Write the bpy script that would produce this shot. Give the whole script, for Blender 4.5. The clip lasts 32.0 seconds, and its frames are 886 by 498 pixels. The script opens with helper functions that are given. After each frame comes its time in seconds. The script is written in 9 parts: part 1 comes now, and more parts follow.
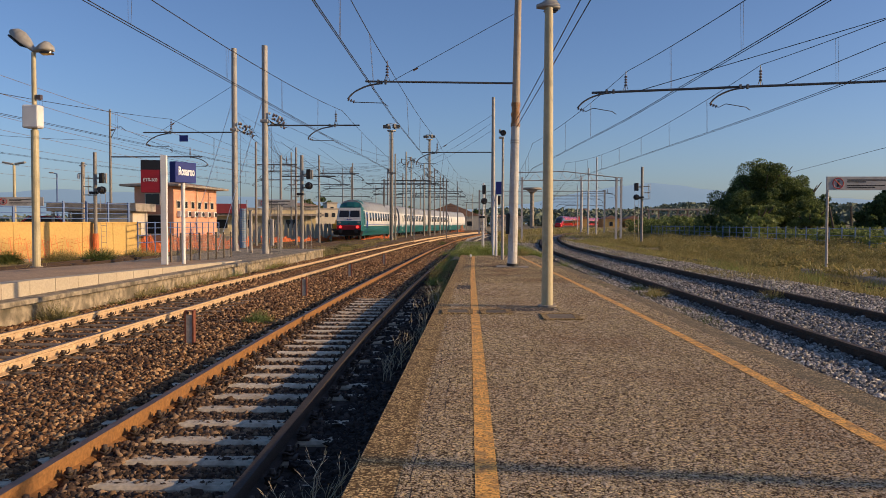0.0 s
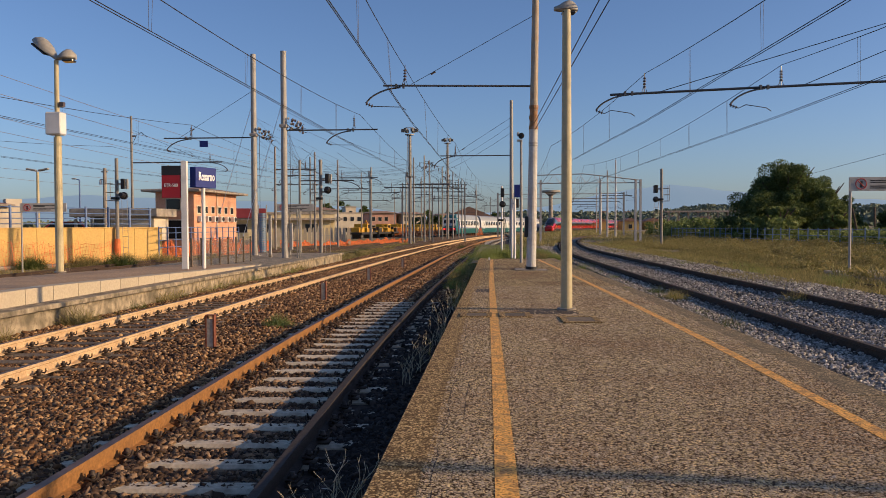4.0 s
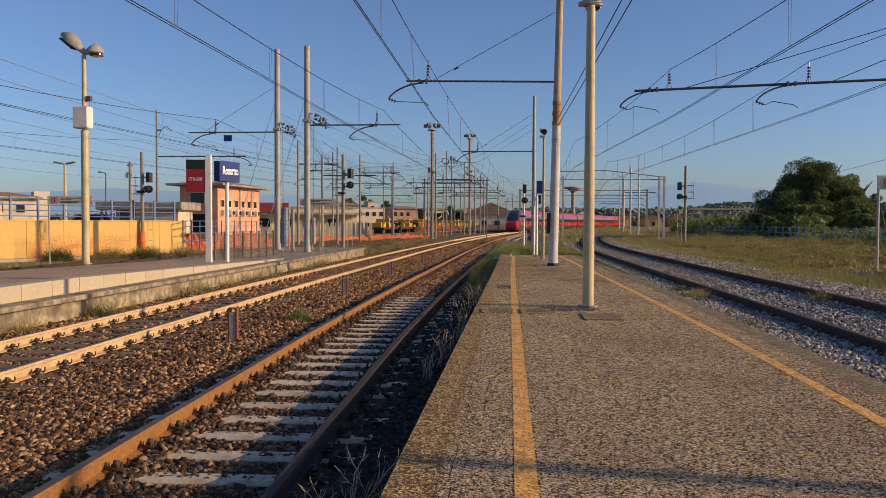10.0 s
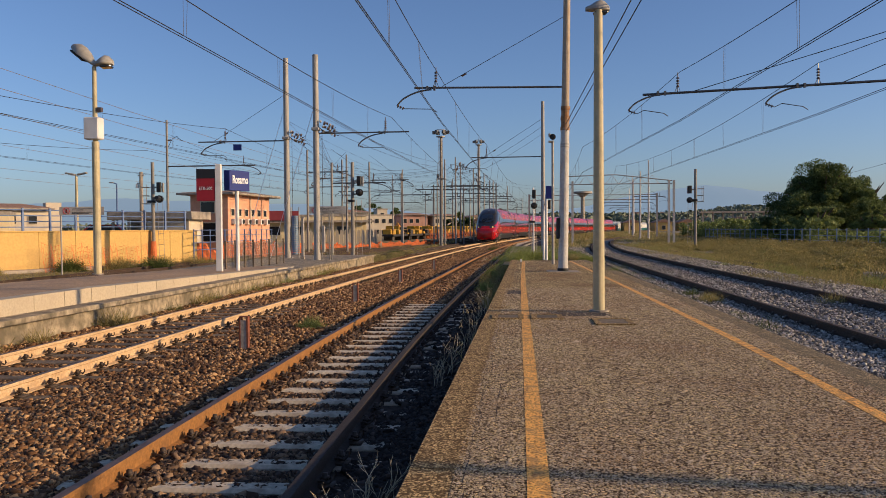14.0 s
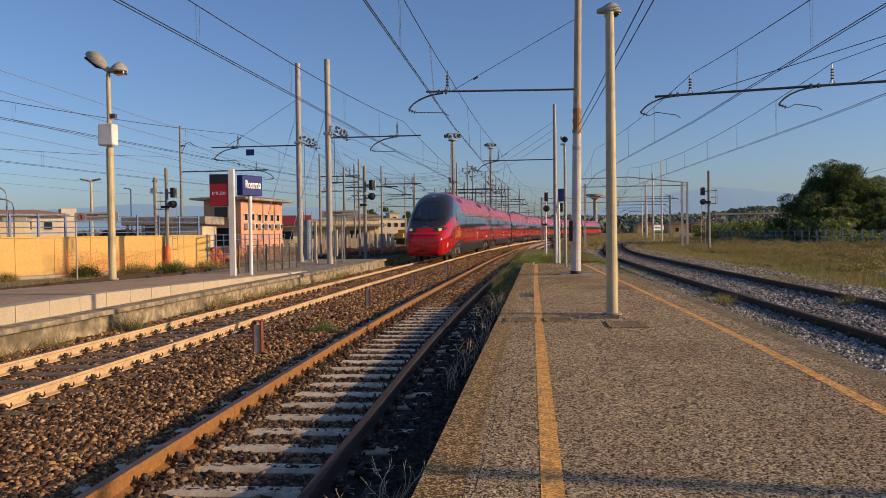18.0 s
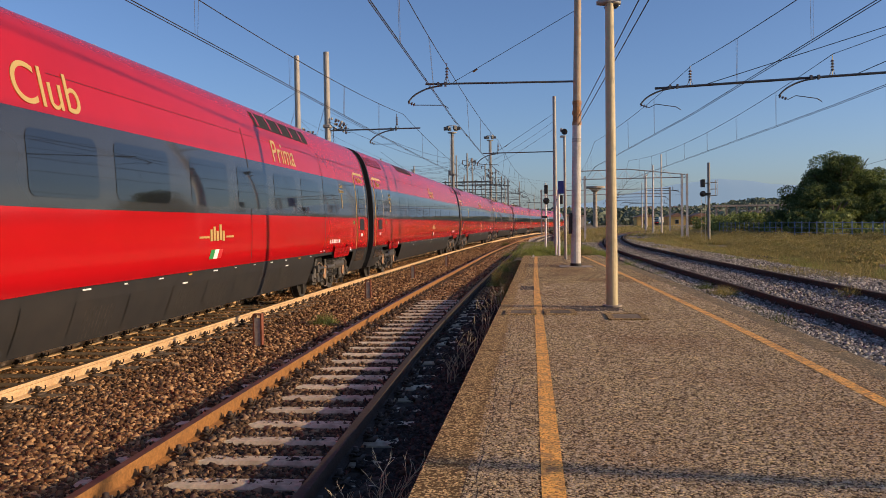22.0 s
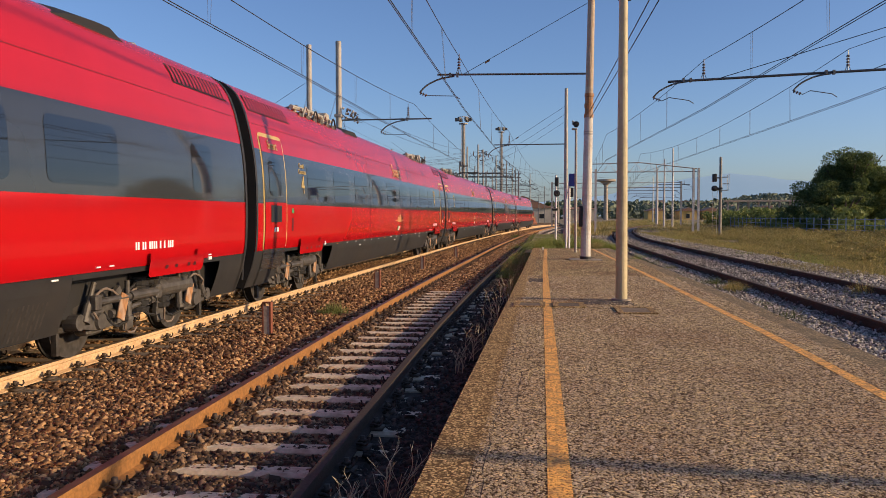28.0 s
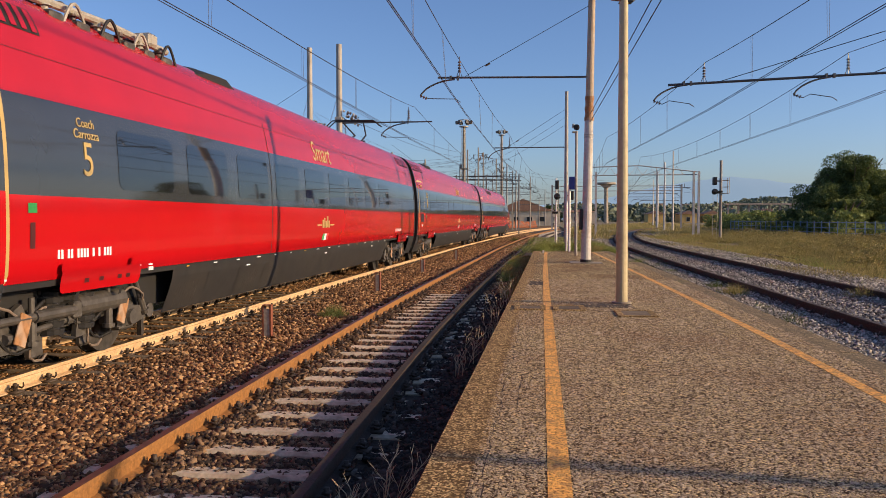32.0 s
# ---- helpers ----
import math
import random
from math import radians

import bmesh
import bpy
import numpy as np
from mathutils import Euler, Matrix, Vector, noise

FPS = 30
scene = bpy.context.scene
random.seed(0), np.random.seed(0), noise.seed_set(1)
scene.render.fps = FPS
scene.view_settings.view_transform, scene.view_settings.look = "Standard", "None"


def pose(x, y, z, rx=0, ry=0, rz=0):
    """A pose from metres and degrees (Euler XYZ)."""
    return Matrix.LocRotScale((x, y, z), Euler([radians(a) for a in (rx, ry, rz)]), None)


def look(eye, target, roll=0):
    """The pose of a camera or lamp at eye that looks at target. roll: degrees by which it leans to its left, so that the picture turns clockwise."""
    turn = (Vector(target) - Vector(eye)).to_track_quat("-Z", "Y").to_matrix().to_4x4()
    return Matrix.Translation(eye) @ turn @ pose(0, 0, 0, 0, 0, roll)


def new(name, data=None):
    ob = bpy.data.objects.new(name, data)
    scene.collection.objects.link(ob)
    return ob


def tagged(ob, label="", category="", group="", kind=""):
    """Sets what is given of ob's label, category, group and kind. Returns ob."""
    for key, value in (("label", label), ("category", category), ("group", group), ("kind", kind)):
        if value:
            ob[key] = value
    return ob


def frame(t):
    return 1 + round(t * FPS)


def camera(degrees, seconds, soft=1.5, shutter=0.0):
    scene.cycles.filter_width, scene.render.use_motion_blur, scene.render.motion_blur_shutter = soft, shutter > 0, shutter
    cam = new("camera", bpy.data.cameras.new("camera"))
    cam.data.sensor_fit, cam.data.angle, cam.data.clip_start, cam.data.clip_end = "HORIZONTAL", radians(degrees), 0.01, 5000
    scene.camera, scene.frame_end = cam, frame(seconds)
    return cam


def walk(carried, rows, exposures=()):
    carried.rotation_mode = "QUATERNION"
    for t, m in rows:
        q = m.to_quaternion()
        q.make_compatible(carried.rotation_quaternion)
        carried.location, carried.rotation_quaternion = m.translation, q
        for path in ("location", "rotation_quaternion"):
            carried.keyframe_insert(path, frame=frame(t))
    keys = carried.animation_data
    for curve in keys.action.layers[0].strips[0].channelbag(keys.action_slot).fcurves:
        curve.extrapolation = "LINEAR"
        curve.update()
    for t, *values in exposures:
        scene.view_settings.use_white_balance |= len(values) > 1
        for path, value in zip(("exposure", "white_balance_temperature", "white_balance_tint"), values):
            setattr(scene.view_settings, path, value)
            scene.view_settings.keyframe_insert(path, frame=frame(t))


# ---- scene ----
# Station platform: a red high-speed train runs in past a curve, a blue and white train leaves.

# ---- camera: hand-held on the platform, turning slowly to the left and nodding ----
EYE = (0.0, 0.0, 1.5)
cam = camera(58.49, 32.0, soft=0.55)
TURNS = (
    (0.0, 88.15, -0.1, 2.14), (0.5, 88.1, -0.25, 2.51), (1.0, 88.14, -0.31, 2.59), (1.5, 88.17, -0.27, 2.89), (2.0, 88.25, -0.18, 3.11),
    (2.5, 88.34, -0.24, 3.22), (3.0, 88.32, -0.23, 3.22), (3.5, 88.34, 0.06, 3.28), (5.5, 88.57, 0.19, 3.81), (6.0, 88.51, 0.1, 3.88),
    (6.5, 88.48, 0.13, 4.05), (7.0, 88.4, 0.05, 4.18), (7.5, 88.27, -0.06, 4.38), (8.0, 88.14, -0.17, 4.65), (8.5, 88.07, -0.22, 4.62),
    (9.0, 88.21, -0.3, 4.65), (9.5, 88.25, -0.42, 4.81), (10.0, 88.08, -0.24, 5.05), (10.5, 88.08, -0.02, 5.15), (11.0, 88.12, -0.07, 5.2),
    (11.5, 88.22, -0.07, 5.26), (12.0, 88.21, -0.03, 5.31), (12.5, 88.24, 0.14, 5.42), (13.0, 88.4, 0.29, 5.55), (13.5, 88.47, 0.21, 5.65),
    (14.0, 88.54, 0.42, 5.74), (14.5, 88.53, 0.56, 5.84), (16.5, 88.94, 0.6, 6.43), (17.0, 88.84, 0.83, 6.67), (17.5, 88.83, 0.76, 6.66),
    (18.0, 88.8, 0.76, 6.63), (18.5, 88.83, 0.67, 6.6), (19.0, 88.94, 0.65, 6.66), (19.5, 88.95, 0.67, 6.67), (20.0, 88.95, 0.68, 6.68),
    (20.5, 88.81, 0.54, 6.63), (21.0, 88.68, 0.6, 6.61), (21.5, 88.49, 0.59, 6.52), (22.0, 88.27, 0.91, 6.62), (22.5, 88.27, 0.87, 6.64),
    (23.0, 88.15, 0.7, 6.67), (23.5, 88.01, 0.68, 6.69), (24.0, 87.91, 0.65, 6.89), (24.5, 87.79, 0.62, 6.96), (25.0, 87.7, 0.5, 7.07),
    (25.5, 87.6, 0.38, 7.15), (27.5, 87.59, 0.18, 7.44), (28.0, 87.63, 0.11, 7.34), (28.5, 87.66, 0.05, 7.28), (29.0, 87.65, 0.0, 7.31),
    (29.5, 87.68, 0.01, 7.36), (30.0, 87.76, -0.08, 7.34), (30.5, 87.81, -0.13, 7.35), (31.0, 87.83, -0.02, 7.33), (31.5, 87.83, -0.03, 7.38),
    (32.0, 87.84, 0.05, 7.36),
)
walk(cam, [(t, pose(*EYE, rx, ry, rz)) for t, rx, ry, rz in TURNS], ((0.0, 0.16, 6250, 20), (20.5, 0.16, 6250, 20), (22.5, 0.30, 6250, 20), (25.0, 0.35, 6250, 20), (28.0, 0.36, 6250, 20), (30.0, 0.42, 6250, 20), (32.0, 0.44, 6250, 20)))

# ---- daylight: low golden sun from the east side, clear sky ----
SUN_TURN, SUN_UP = radians(96.5), radians(16.0)
world = bpy.data.worlds.new("sky")
scene.world = world
world.use_nodes = True
wn = world.node_tree.nodes
sky = wn.new("ShaderNodeTexSky")
sky.sky_type = "NISHITA"
sky.sun_disc = False
sky.sun_elevation, sky.sun_rotation = SUN_UP, SUN_TURN
sky.air_density, sky.dust_density, sky.ozone_density = 0.9, 1.1, 4.0
world.node_tree.links.new(sky.outputs[0], wn["Background"].inputs[0])
wn["Background"].inputs[1].default_value = 0.116
sun = new("sun", bpy.data.lights.new("sun", "SUN"))
sun.data.energy, sun.data.angle, sun.data.color = 4.3, radians(0.55), (1.0, 0.715, 0.36)
sun.matrix_world = look((math.sin(SUN_TURN) * 60, math.cos(SUN_TURN) * 60, math.tan(SUN_UP) * 60), (0, 0, 0))



# ---- materials ----
def material(name, color, rough=0.7, metal=0.0, grain=0.0, grain_scale=40.0, stain=0.0, stain_scale=1.5, stain_color=None, bump=0.0, bump_scale=60.0, vary=0.0, coat=0.0, emit=0.0):
    """A surface with fine grain, broad stains, relief and a difference from piece to piece."""
    m = bpy.data.materials.new(name)
    m.use_nodes = True
    n, l = m.node_tree.nodes, m.node_tree.links
    b = n["Principled BSDF"]
    b.inputs["Roughness"].default_value, b.inputs["Metallic"].default_value = rough, metal
    b.inputs["Base Color"].default_value = (*color, 1)
    b.inputs["Coat Weight"].default_value = coat
    b.inputs["Coat Roughness"].default_value = 0.05
    if emit:
        b.inputs["Emission Color"].default_value, b.inputs["Emission Strength"].default_value = (*color, 1), emit
    where = n.new("ShaderNodeTexCoord").outputs["Object"]
    last = None

    def noise_of(scale, detail=5):
        t = n.new("ShaderNodeTexNoise")
        t.inputs["Scale"].default_value, t.inputs["Detail"].default_value = scale, detail
        l.new(where, t.inputs["Vector"])
        return t.outputs[0]

    def mixed(fac, a, c, mode="MIX"):
        x = n.new("ShaderNodeMix")
        x.data_type, x.blend_type = "RGBA", mode
        for value, socket in ((fac, x.inputs[0]), (a, x.inputs[6]), (c, x.inputs[7])):
            if hasattr(value, "is_linked"):
                l.new(value, socket)
            else:
                socket.default_value = value
        return x.outputs[2]

    def ramp(fac, lo, hi, a, c):
        r = n.new("ShaderNodeMapRange")
        r.inputs[1].default_value, r.inputs[2].default_value, r.inputs[3].default_value, r.inputs[4].default_value = lo, hi, a, c
        l.new(fac, r.inputs[0])
        return r.outputs[0]

    last = (*color, 1)
    if grain:
        f = ramp(noise_of(grain_scale, 6), 0.3, 0.7, 1 - grain, 1 + grain)
        c = n.new("ShaderNodeCombineColor")
        for i in range(3):
            l.new(f, c.inputs[i])
        last = mixed(1.0, last, c.outputs[0], "MULTIPLY")
    if stain:
        f = ramp(noise_of(stain_scale, 7), 0.45, 0.65, 0.0, stain)
        last = mixed(f, last, (*(stain_color or tuple(0.4 * c for c in color)), 1))
    if vary:
        o = n.new("ShaderNodeObjectInfo").outputs["Random"]
        f = ramp(o, 0, 1, 1 - vary, 1 + vary)
        c = n.new("ShaderNodeCombineColor")
        for i in range(3):
            l.new(f, c.inputs[i])
        last = mixed(1.0, last, c.outputs[0], "MULTIPLY")
    if hasattr(last, "is_linked"):
        l.new(last, b.inputs["Base Color"])
    if bump:
        k = n.new("ShaderNodeBump")
        k.inputs["Strength"].default_value, k.inputs["Distance"].default_value = bump, 0.01
        l.new(noise_of(bump_scale, 4), k.inputs["Height"])
        l.new(k.outputs[0], b.inputs["Normal"])
    return m


def islands(name, dark, light, rough=0.9, third=None, thin=0.0):
    """Loose pieces that differ one by one, such as stones or leaves; thin leaves let light through."""
    m = bpy.data.materials.new(name)
    m.use_nodes = True
    n, l = m.node_tree.nodes, m.node_tree.links
    r = n.new("ShaderNodeValToRGB")
    r.color_ramp.elements[0].color, r.color_ramp.elements[1].color = (*dark, 1), (*light, 1)
    if third:
        e = r.color_ramp.elements.new(0.55)
        e.color = (*third, 1)
    l.new(n.new("ShaderNodeNewGeometry").outputs["Random Per Island"], r.inputs[0])
    b = n["Principled BSDF"]
    l.new(r.outputs[0], b.inputs["Base Color"])
    b.inputs["Roughness"].default_value = rough
    if thin:
        back, mix = n.new("ShaderNodeBsdfTranslucent"), n.new("ShaderNodeMixShader")
        mix.inputs[0].default_value = thin
        l.new(r.outputs[0], back.inputs[0])
        l.new(b.outputs[0], mix.inputs[1])
        l.new(back.outputs[0], mix.inputs[2])
        l.new(mix.outputs[0], n["Material Output"].inputs["Surface"])
    return m


ASPHALT = material("worn platform asphalt", (0.82, 0.62, 0.31), 0.92, grain=0.3, grain_scale=6, stain=0.9, stain_scale=0.55, stain_color=(0.54, 0.33, 0.16))


def coarse(m, scale, dark, lo, hi, depth, rough=0.6, detail=2.0):
    """Coarse dark pits between pale grit, with relief to match."""
    n, l = m.node_tree.nodes, m.node_tree.links
    b = n["Principled BSDF"]
    was = b.inputs["Base Color"].links[0].from_socket
    where = n.new("ShaderNodeTexCoord").outputs["Object"]
    t = n.new("ShaderNodeTexNoise")
    t.inputs["Scale"].default_value, t.inputs["Detail"].default_value, t.inputs["Roughness"].default_value = scale, detail, rough
    l.new(where, t.inputs["Vector"])
    r = n.new("ShaderNodeMapRange")
    r.inputs[1].default_value, r.inputs[2].default_value = lo, hi
    l.new(t.outputs[0], r.inputs[0])
    x = n.new("ShaderNodeMix")
    x.data_type = "RGBA"
    x.inputs[6].default_value = (*dark, 1)
    l.new(r.outputs[0], x.inputs[0])
    l.new(was, x.inputs[7])
    l.new(x.outputs[2], b.inputs["Base Color"])
    k = n.new("ShaderNodeBump")
    k.inputs["Strength"].default_value, k.inputs["Distance"].default_value = 1.0, depth
    l.new(t.outputs[0], k.inputs["Height"])
    l.new(k.outputs[0], b.inputs["Normal"])


KERB = material("old stone platform edge", (0.70, 0.49, 0.22), 0.9, grain=0.4, grain_scale=30, stain=0.6, stain_scale=5, stain_color=(0.36, 0.22, 0.09), bump=0.7, bump_scale=40)
YELLOW = material("worn yellow line paint", (0.95, 0.49, 0.10), 0.8, grain=0.35, grain_scale=40, stain=0.7, stain_scale=9, stain_color=(0.30, 0.17, 0.08), bump=0.5, bump_scale=70)


def aggregate(m, scale, dark, depth):
    """Pale stone grains set in a dark binder, cell by cell."""
    n, l = m.node_tree.nodes, m.node_tree.links
    b = n["Principled BSDF"]
    was = b.inputs["Base Color"].links[0].from_socket
    where = n.new("ShaderNodeTexCoord").outputs["Object"]
    cells, clumps = n.new("ShaderNodeTexVoronoi"), n.new("ShaderNodeTexNoise")
    cells.inputs["Scale"].default_value = scale
    clumps.inputs["Scale"].default_value, clumps.inputs["Detail"].default_value = scale * 0.32, 3.0
    for t in (cells, clumps):
        l.new(where, t.inputs["Vector"])
    split = n.new("ShaderNodeSeparateColor")
    l.new(cells.outputs["Color"], split.inputs[0])

    def ramp(value, lo, hi, a=0.0, c=1.0):
        r = n.new("ShaderNodeMapRange")
        r.inputs[1].default_value, r.inputs[2].default_value, r.inputs[3].default_value, r.inputs[4].default_value = lo, hi, a, c
        l.new(value, r.inputs[0])
        return r.outputs[0]

    def times(a, c):
        k = n.new("ShaderNodeMath")
        k.operation = "MULTIPLY"
        l.new(a, k.inputs[0])
        l.new(c, k.inputs[1])
        return k.outputs[0]

    body = ramp(cells.outputs["Distance"], 0.42, 0.68, 1.0, 0.0)
    pale = times(times(ramp(split.outputs[0], 0.06, 0.42), body), ramp(clumps.outputs[0], 0.38, 0.49, 0.3, 1.0))
    x = n.new("ShaderNodeMix")
    x.data_type = "RGBA"
    x.inputs[6].default_value = (*dark, 1)
    l.new(pale, x.inputs[0])
    l.new(was, x.inputs[7])
    l.new(x.outputs[2], b.inputs["Base Color"])
    k = n.new("ShaderNodeBump")
    k.inputs["Strength"].default_value, k.inputs["Distance"].default_value = 1.0, depth
    l.new(pale, k.inputs["Height"])
    l.new(k.outputs[0], b.inputs["Normal"])


aggregate(ASPHALT, 50.0, (0.062, 0.036, 0.016), 0.003)
for m in (ASPHALT, KERB):  # matt, with little gloss
    m.node_tree.nodes["Principled BSDF"].inputs["Specular IOR Level"].default_value = 0.15
aggregate(KERB, 58.0, (0.13, 0.078, 0.032), 0.003)
coarse(YELLOW, 44.0, (0.34, 0.15, 0.03), 0.40, 0.47, 0.005)
CONCRETE = material("weathered concrete", (0.36, 0.31, 0.25), 0.9, grain=0.25, grain_scale=20, stain=0.6, stain_scale=2.0, bump=0.4, bump_scale=25)
WHITE_EDGE = material("cream painted platform edge", (0.44, 0.37, 0.265), 0.85, grain=0.12, grain_scale=25, stain=0.35, stain_scale=3, stain_color=(0.4, 0.33, 0.24), vary=0.06)
GROUND = material("trackside earth and fine gravel", (0.21, 0.16, 0.085), 0.95, grain=0.5, grain_scale=3, stain=0.6, stain_scale=0.09, stain_color=(0.15, 0.145, 0.045), bump=0.8, bump_scale=9)
BALLAST = material("dark ballast bed", (0.045, 0.030, 0.021), 0.95, grain=0.7, grain_scale=16, stain=0.5, stain_scale=0.4, bump=1.0, bump_scale=18)
PALE_BALLAST = material("pale ballast bed", (0.17, 0.155, 0.135), 0.95, grain=0.7, grain_scale=16, stain=0.4, stain_scale=0.5, bump=1.0, bump_scale=18)
STONES = islands("rusty brown ballast stones", (0.04, 0.019, 0.009), (0.54, 0.335, 0.16), 0.9, (0.185, 0.088, 0.033))
TRACK_STONES = islands("dark brown track stones", (0.02, 0.011, 0.007), (0.30, 0.195, 0.115), 0.9, (0.085, 0.046, 0.023))
# Near-black colour stands for dirt plus the shade below the platform edge.
DIRTY_SHADED_STONES = islands("dirty ballast stones darkened for shade", (0.012, 0.009, 0.007), (0.10, 0.07, 0.05), 0.85, (0.035, 0.024, 0.017))
DECK = material("worn brown platform deck", (0.44, 0.285, 0.155), 0.9, grain=0.25, grain_scale=14, stain=0.5, stain_scale=0.9, stain_color=(0.25, 0.175, 0.11), bump=0.4, bump_scale=40)
OLD_WALL = material("old dirty platform masonry", (0.32, 0.26, 0.175), 0.95, grain=0.5, grain_scale=7, stain=0.9, stain_scale=2.3, stain_color=(0.12, 0.10, 0.065), bump=0.7, bump_scale=14)
PALE_STONES = islands("pale grey ballast stones", (0.06, 0.055, 0.05), (0.60, 0.555, 0.49), 0.9, (0.26, 0.24, 0.21))
GRIT = islands("grit standing out of the asphalt", (0.16, 0.11, 0.07), (0.70, 0.56, 0.37), 0.9, (0.46, 0.34, 0.21))
LAMP_GLASS = material("clear headlamp cover", (0.035, 0.033, 0.03), 0.08, coat=0.5)
DARK_RED = material("dark red panel gap", (0.06, 0.004, 0.004), 0.6)
BROWN_TOP = material("brown rail head", (0.13, 0.075, 0.045), 0.5, 0.3, grain=0.3, grain_scale=8)
WORN_TOP = material("dull brown rail head", (0.15, 0.105, 0.07), 0.55, 0.2, grain=0.3, grain_scale=8)
RAIL_TOP = material("polished rail head", (0.30, 0.30, 0.31), 0.32, 0.9, grain=0.2, grain_scale=8)
RUST = material("rusted rail side", (0.27, 0.125, 0.032), 0.85, grain=0.3, grain_scale=30, stain=0.4, stain_scale=4, stain_color=(0.17, 0.08, 0.03), bump=0.3, bump_scale=60)
PALE_RUST = material("pale dusty rail side", (0.55, 0.385, 0.215), 0.85, grain=0.2, grain_scale=30, stain=0.35, stain_scale=3, stain_color=(0.3, 0.17, 0.08), bump=0.3, bump_scale=60)
DARK_RUST = material("dark rail steel", (0.05, 0.029, 0.018), 0.8, grain=0.4, grain_scale=30, bump=0.3, bump_scale=60)
CLIP = material("oily rail clip", (0.06, 0.042, 0.03), 0.7, grain=0.4, grain_scale=50)
SLEEPER = material("concrete sleeper", (0.62, 0.53, 0.39), 0.9, grain=0.25, grain_scale=20, stain=0.35, stain_scale=4, stain_color=(0.2, 0.13, 0.08), bump=0.4, bump_scale=30, vary=0.15)
WOOD_SLEEPER = material("dark timber sleeper", (0.16, 0.12, 0.08), 0.95, grain=0.4, grain_scale=20, stain=0.5, stain_scale=4, bump=0.6, bump_scale=20, vary=0.25)
MAST = material("grey galvanised mast", (0.36, 0.34, 0.31), 0.65, 0.2, grain=0.12, grain_scale=12, stain=0.3, stain_scale=1.2)
RUST_MAST = material("rusted and whitewashed mast", (0.52, 0.50, 0.46), 0.7, grain=0.12, grain_scale=12, stain=0.25, stain_scale=2.2, stain_color=(0.28, 0.16, 0.08))
YARD_MAST = material("weathered grey yard mast", (0.25, 0.235, 0.21), 0.7, 0.1, grain=0.15, grain_scale=12, stain=0.3, stain_scale=1.2, stain_color=(0.15, 0.115, 0.08))
UPPER_MAST = material("dull brownish mast paint", (0.40, 0.32, 0.23), 0.7, grain=0.15, grain_scale=12, stain=0.35, stain_scale=3, stain_color=(0.30, 0.17, 0.08))
MAST_RUST = material("flaking rust on mast", (0.30, 0.15, 0.06), 0.8, grain=0.35, grain_scale=14, stain=0.5, stain_scale=5, stain_color=(0.36, 0.33, 0.29))
POST_RUST = material("red rusted channel", (0.20, 0.06, 0.03), 0.85, grain=0.3, grain_scale=25, stain=0.4, stain_scale=8)
CREAM = material("cream lamp post paint", (0.48, 0.405, 0.235), 0.55, grain=0.08, grain_scale=15, stain=0.3, stain_scale=2)
CABLE = material("dusty brown cable", (0.17, 0.13, 0.10), 0.7)
WIRE = material("dark overhead wire", (0.035, 0.03, 0.028), 0.6, 0.4)
INSULATOR = material("brown glazed insulator", (0.09, 0.06, 0.045), 0.3)
LAMP_GREY = material("grey lamp housing", (0.33, 0.31, 0.27), 0.55, stain=0.3, stain_scale=6)
WHITE_PAINT = material("white painted metal", (0.72, 0.70, 0.66), 0.5, grain=0.05, stain=0.2, stain_scale=2)
BLUE_SIGN = material("station sign blue", (0.006, 0.020, 0.17), 0.6, grain=0.05)
SIGN_WHITE = material("sign lettering white", (0.8, 0.8, 0.8), 0.5)
RED_PANEL = material("red stop board", (0.30, 0.012, 0.02), 0.5, grain=0.08)
BLACK_PANEL = material("black board", (0.012, 0.012, 0.014), 0.5)
BLACK = material("signal black", (0.012, 0.012, 0.013), 0.6)
ORANGE_WALL = material("yellow ochre wall", (0.60, 0.39, 0.125), 0.9, grain=0.1, grain_scale=8, stain=0.35, stain_scale=0.7, stain_color=(0.54, 0.33, 0.12), bump=0.2, bump_scale=15)
NET = material("orange site netting", (0.66, 0.17, 0.05), 0.8, grain=0.2, grain_scale=5)
PINK_WALL = material("salmon plaster", (0.70, 0.36, 0.22), 0.9, grain=0.08, grain_scale=6, stain=0.3, stain_scale=0.8)
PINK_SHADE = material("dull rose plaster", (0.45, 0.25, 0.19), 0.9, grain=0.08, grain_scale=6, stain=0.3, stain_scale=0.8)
ROOF_TILE = material("terracotta roof tiles", (0.30, 0.17, 0.11), 0.9, grain=0.3, grain_scale=6, bump=0.5, bump_scale=8)
PALE_WALL = material("pale plaster", (0.58, 0.50, 0.38), 0.9, grain=0.08, grain_scale=2, stain=0.3, stain_scale=0.3)
WINDOW_DARK = material("dark window glass", (0.02, 0.022, 0.026), 0.12)
# Panel grey is lowered to carry the shade on the board's face.
NOTICE = material("grey notice panel dimmed for shade", (0.40, 0.38, 0.35), 0.6, grain=0.08, grain_scale=20, stain=0.3, stain_scale=3)
CREAM_WALL = material("pale yellow plaster", (0.72, 0.58, 0.33), 0.9, grain=0.08, grain_scale=2, stain=0.3, stain_scale=0.3)
RED_FLAG_DARK = material("dark red sign board", (0.22, 0.03, 0.035), 0.5, stain=0.2, stain_scale=1)
BLUE_RAIL = material("blue painted railing", (0.10, 0.17, 0.34), 0.5, stain=0.2, stain_scale=5)
GREY_RAIL = material("blue grey railing", (0.16, 0.24, 0.34), 0.6, stain=0.3, stain_scale=5)
FENCE_MESH = material("dull grey wire fence", (0.20, 0.18, 0.15), 0.7)
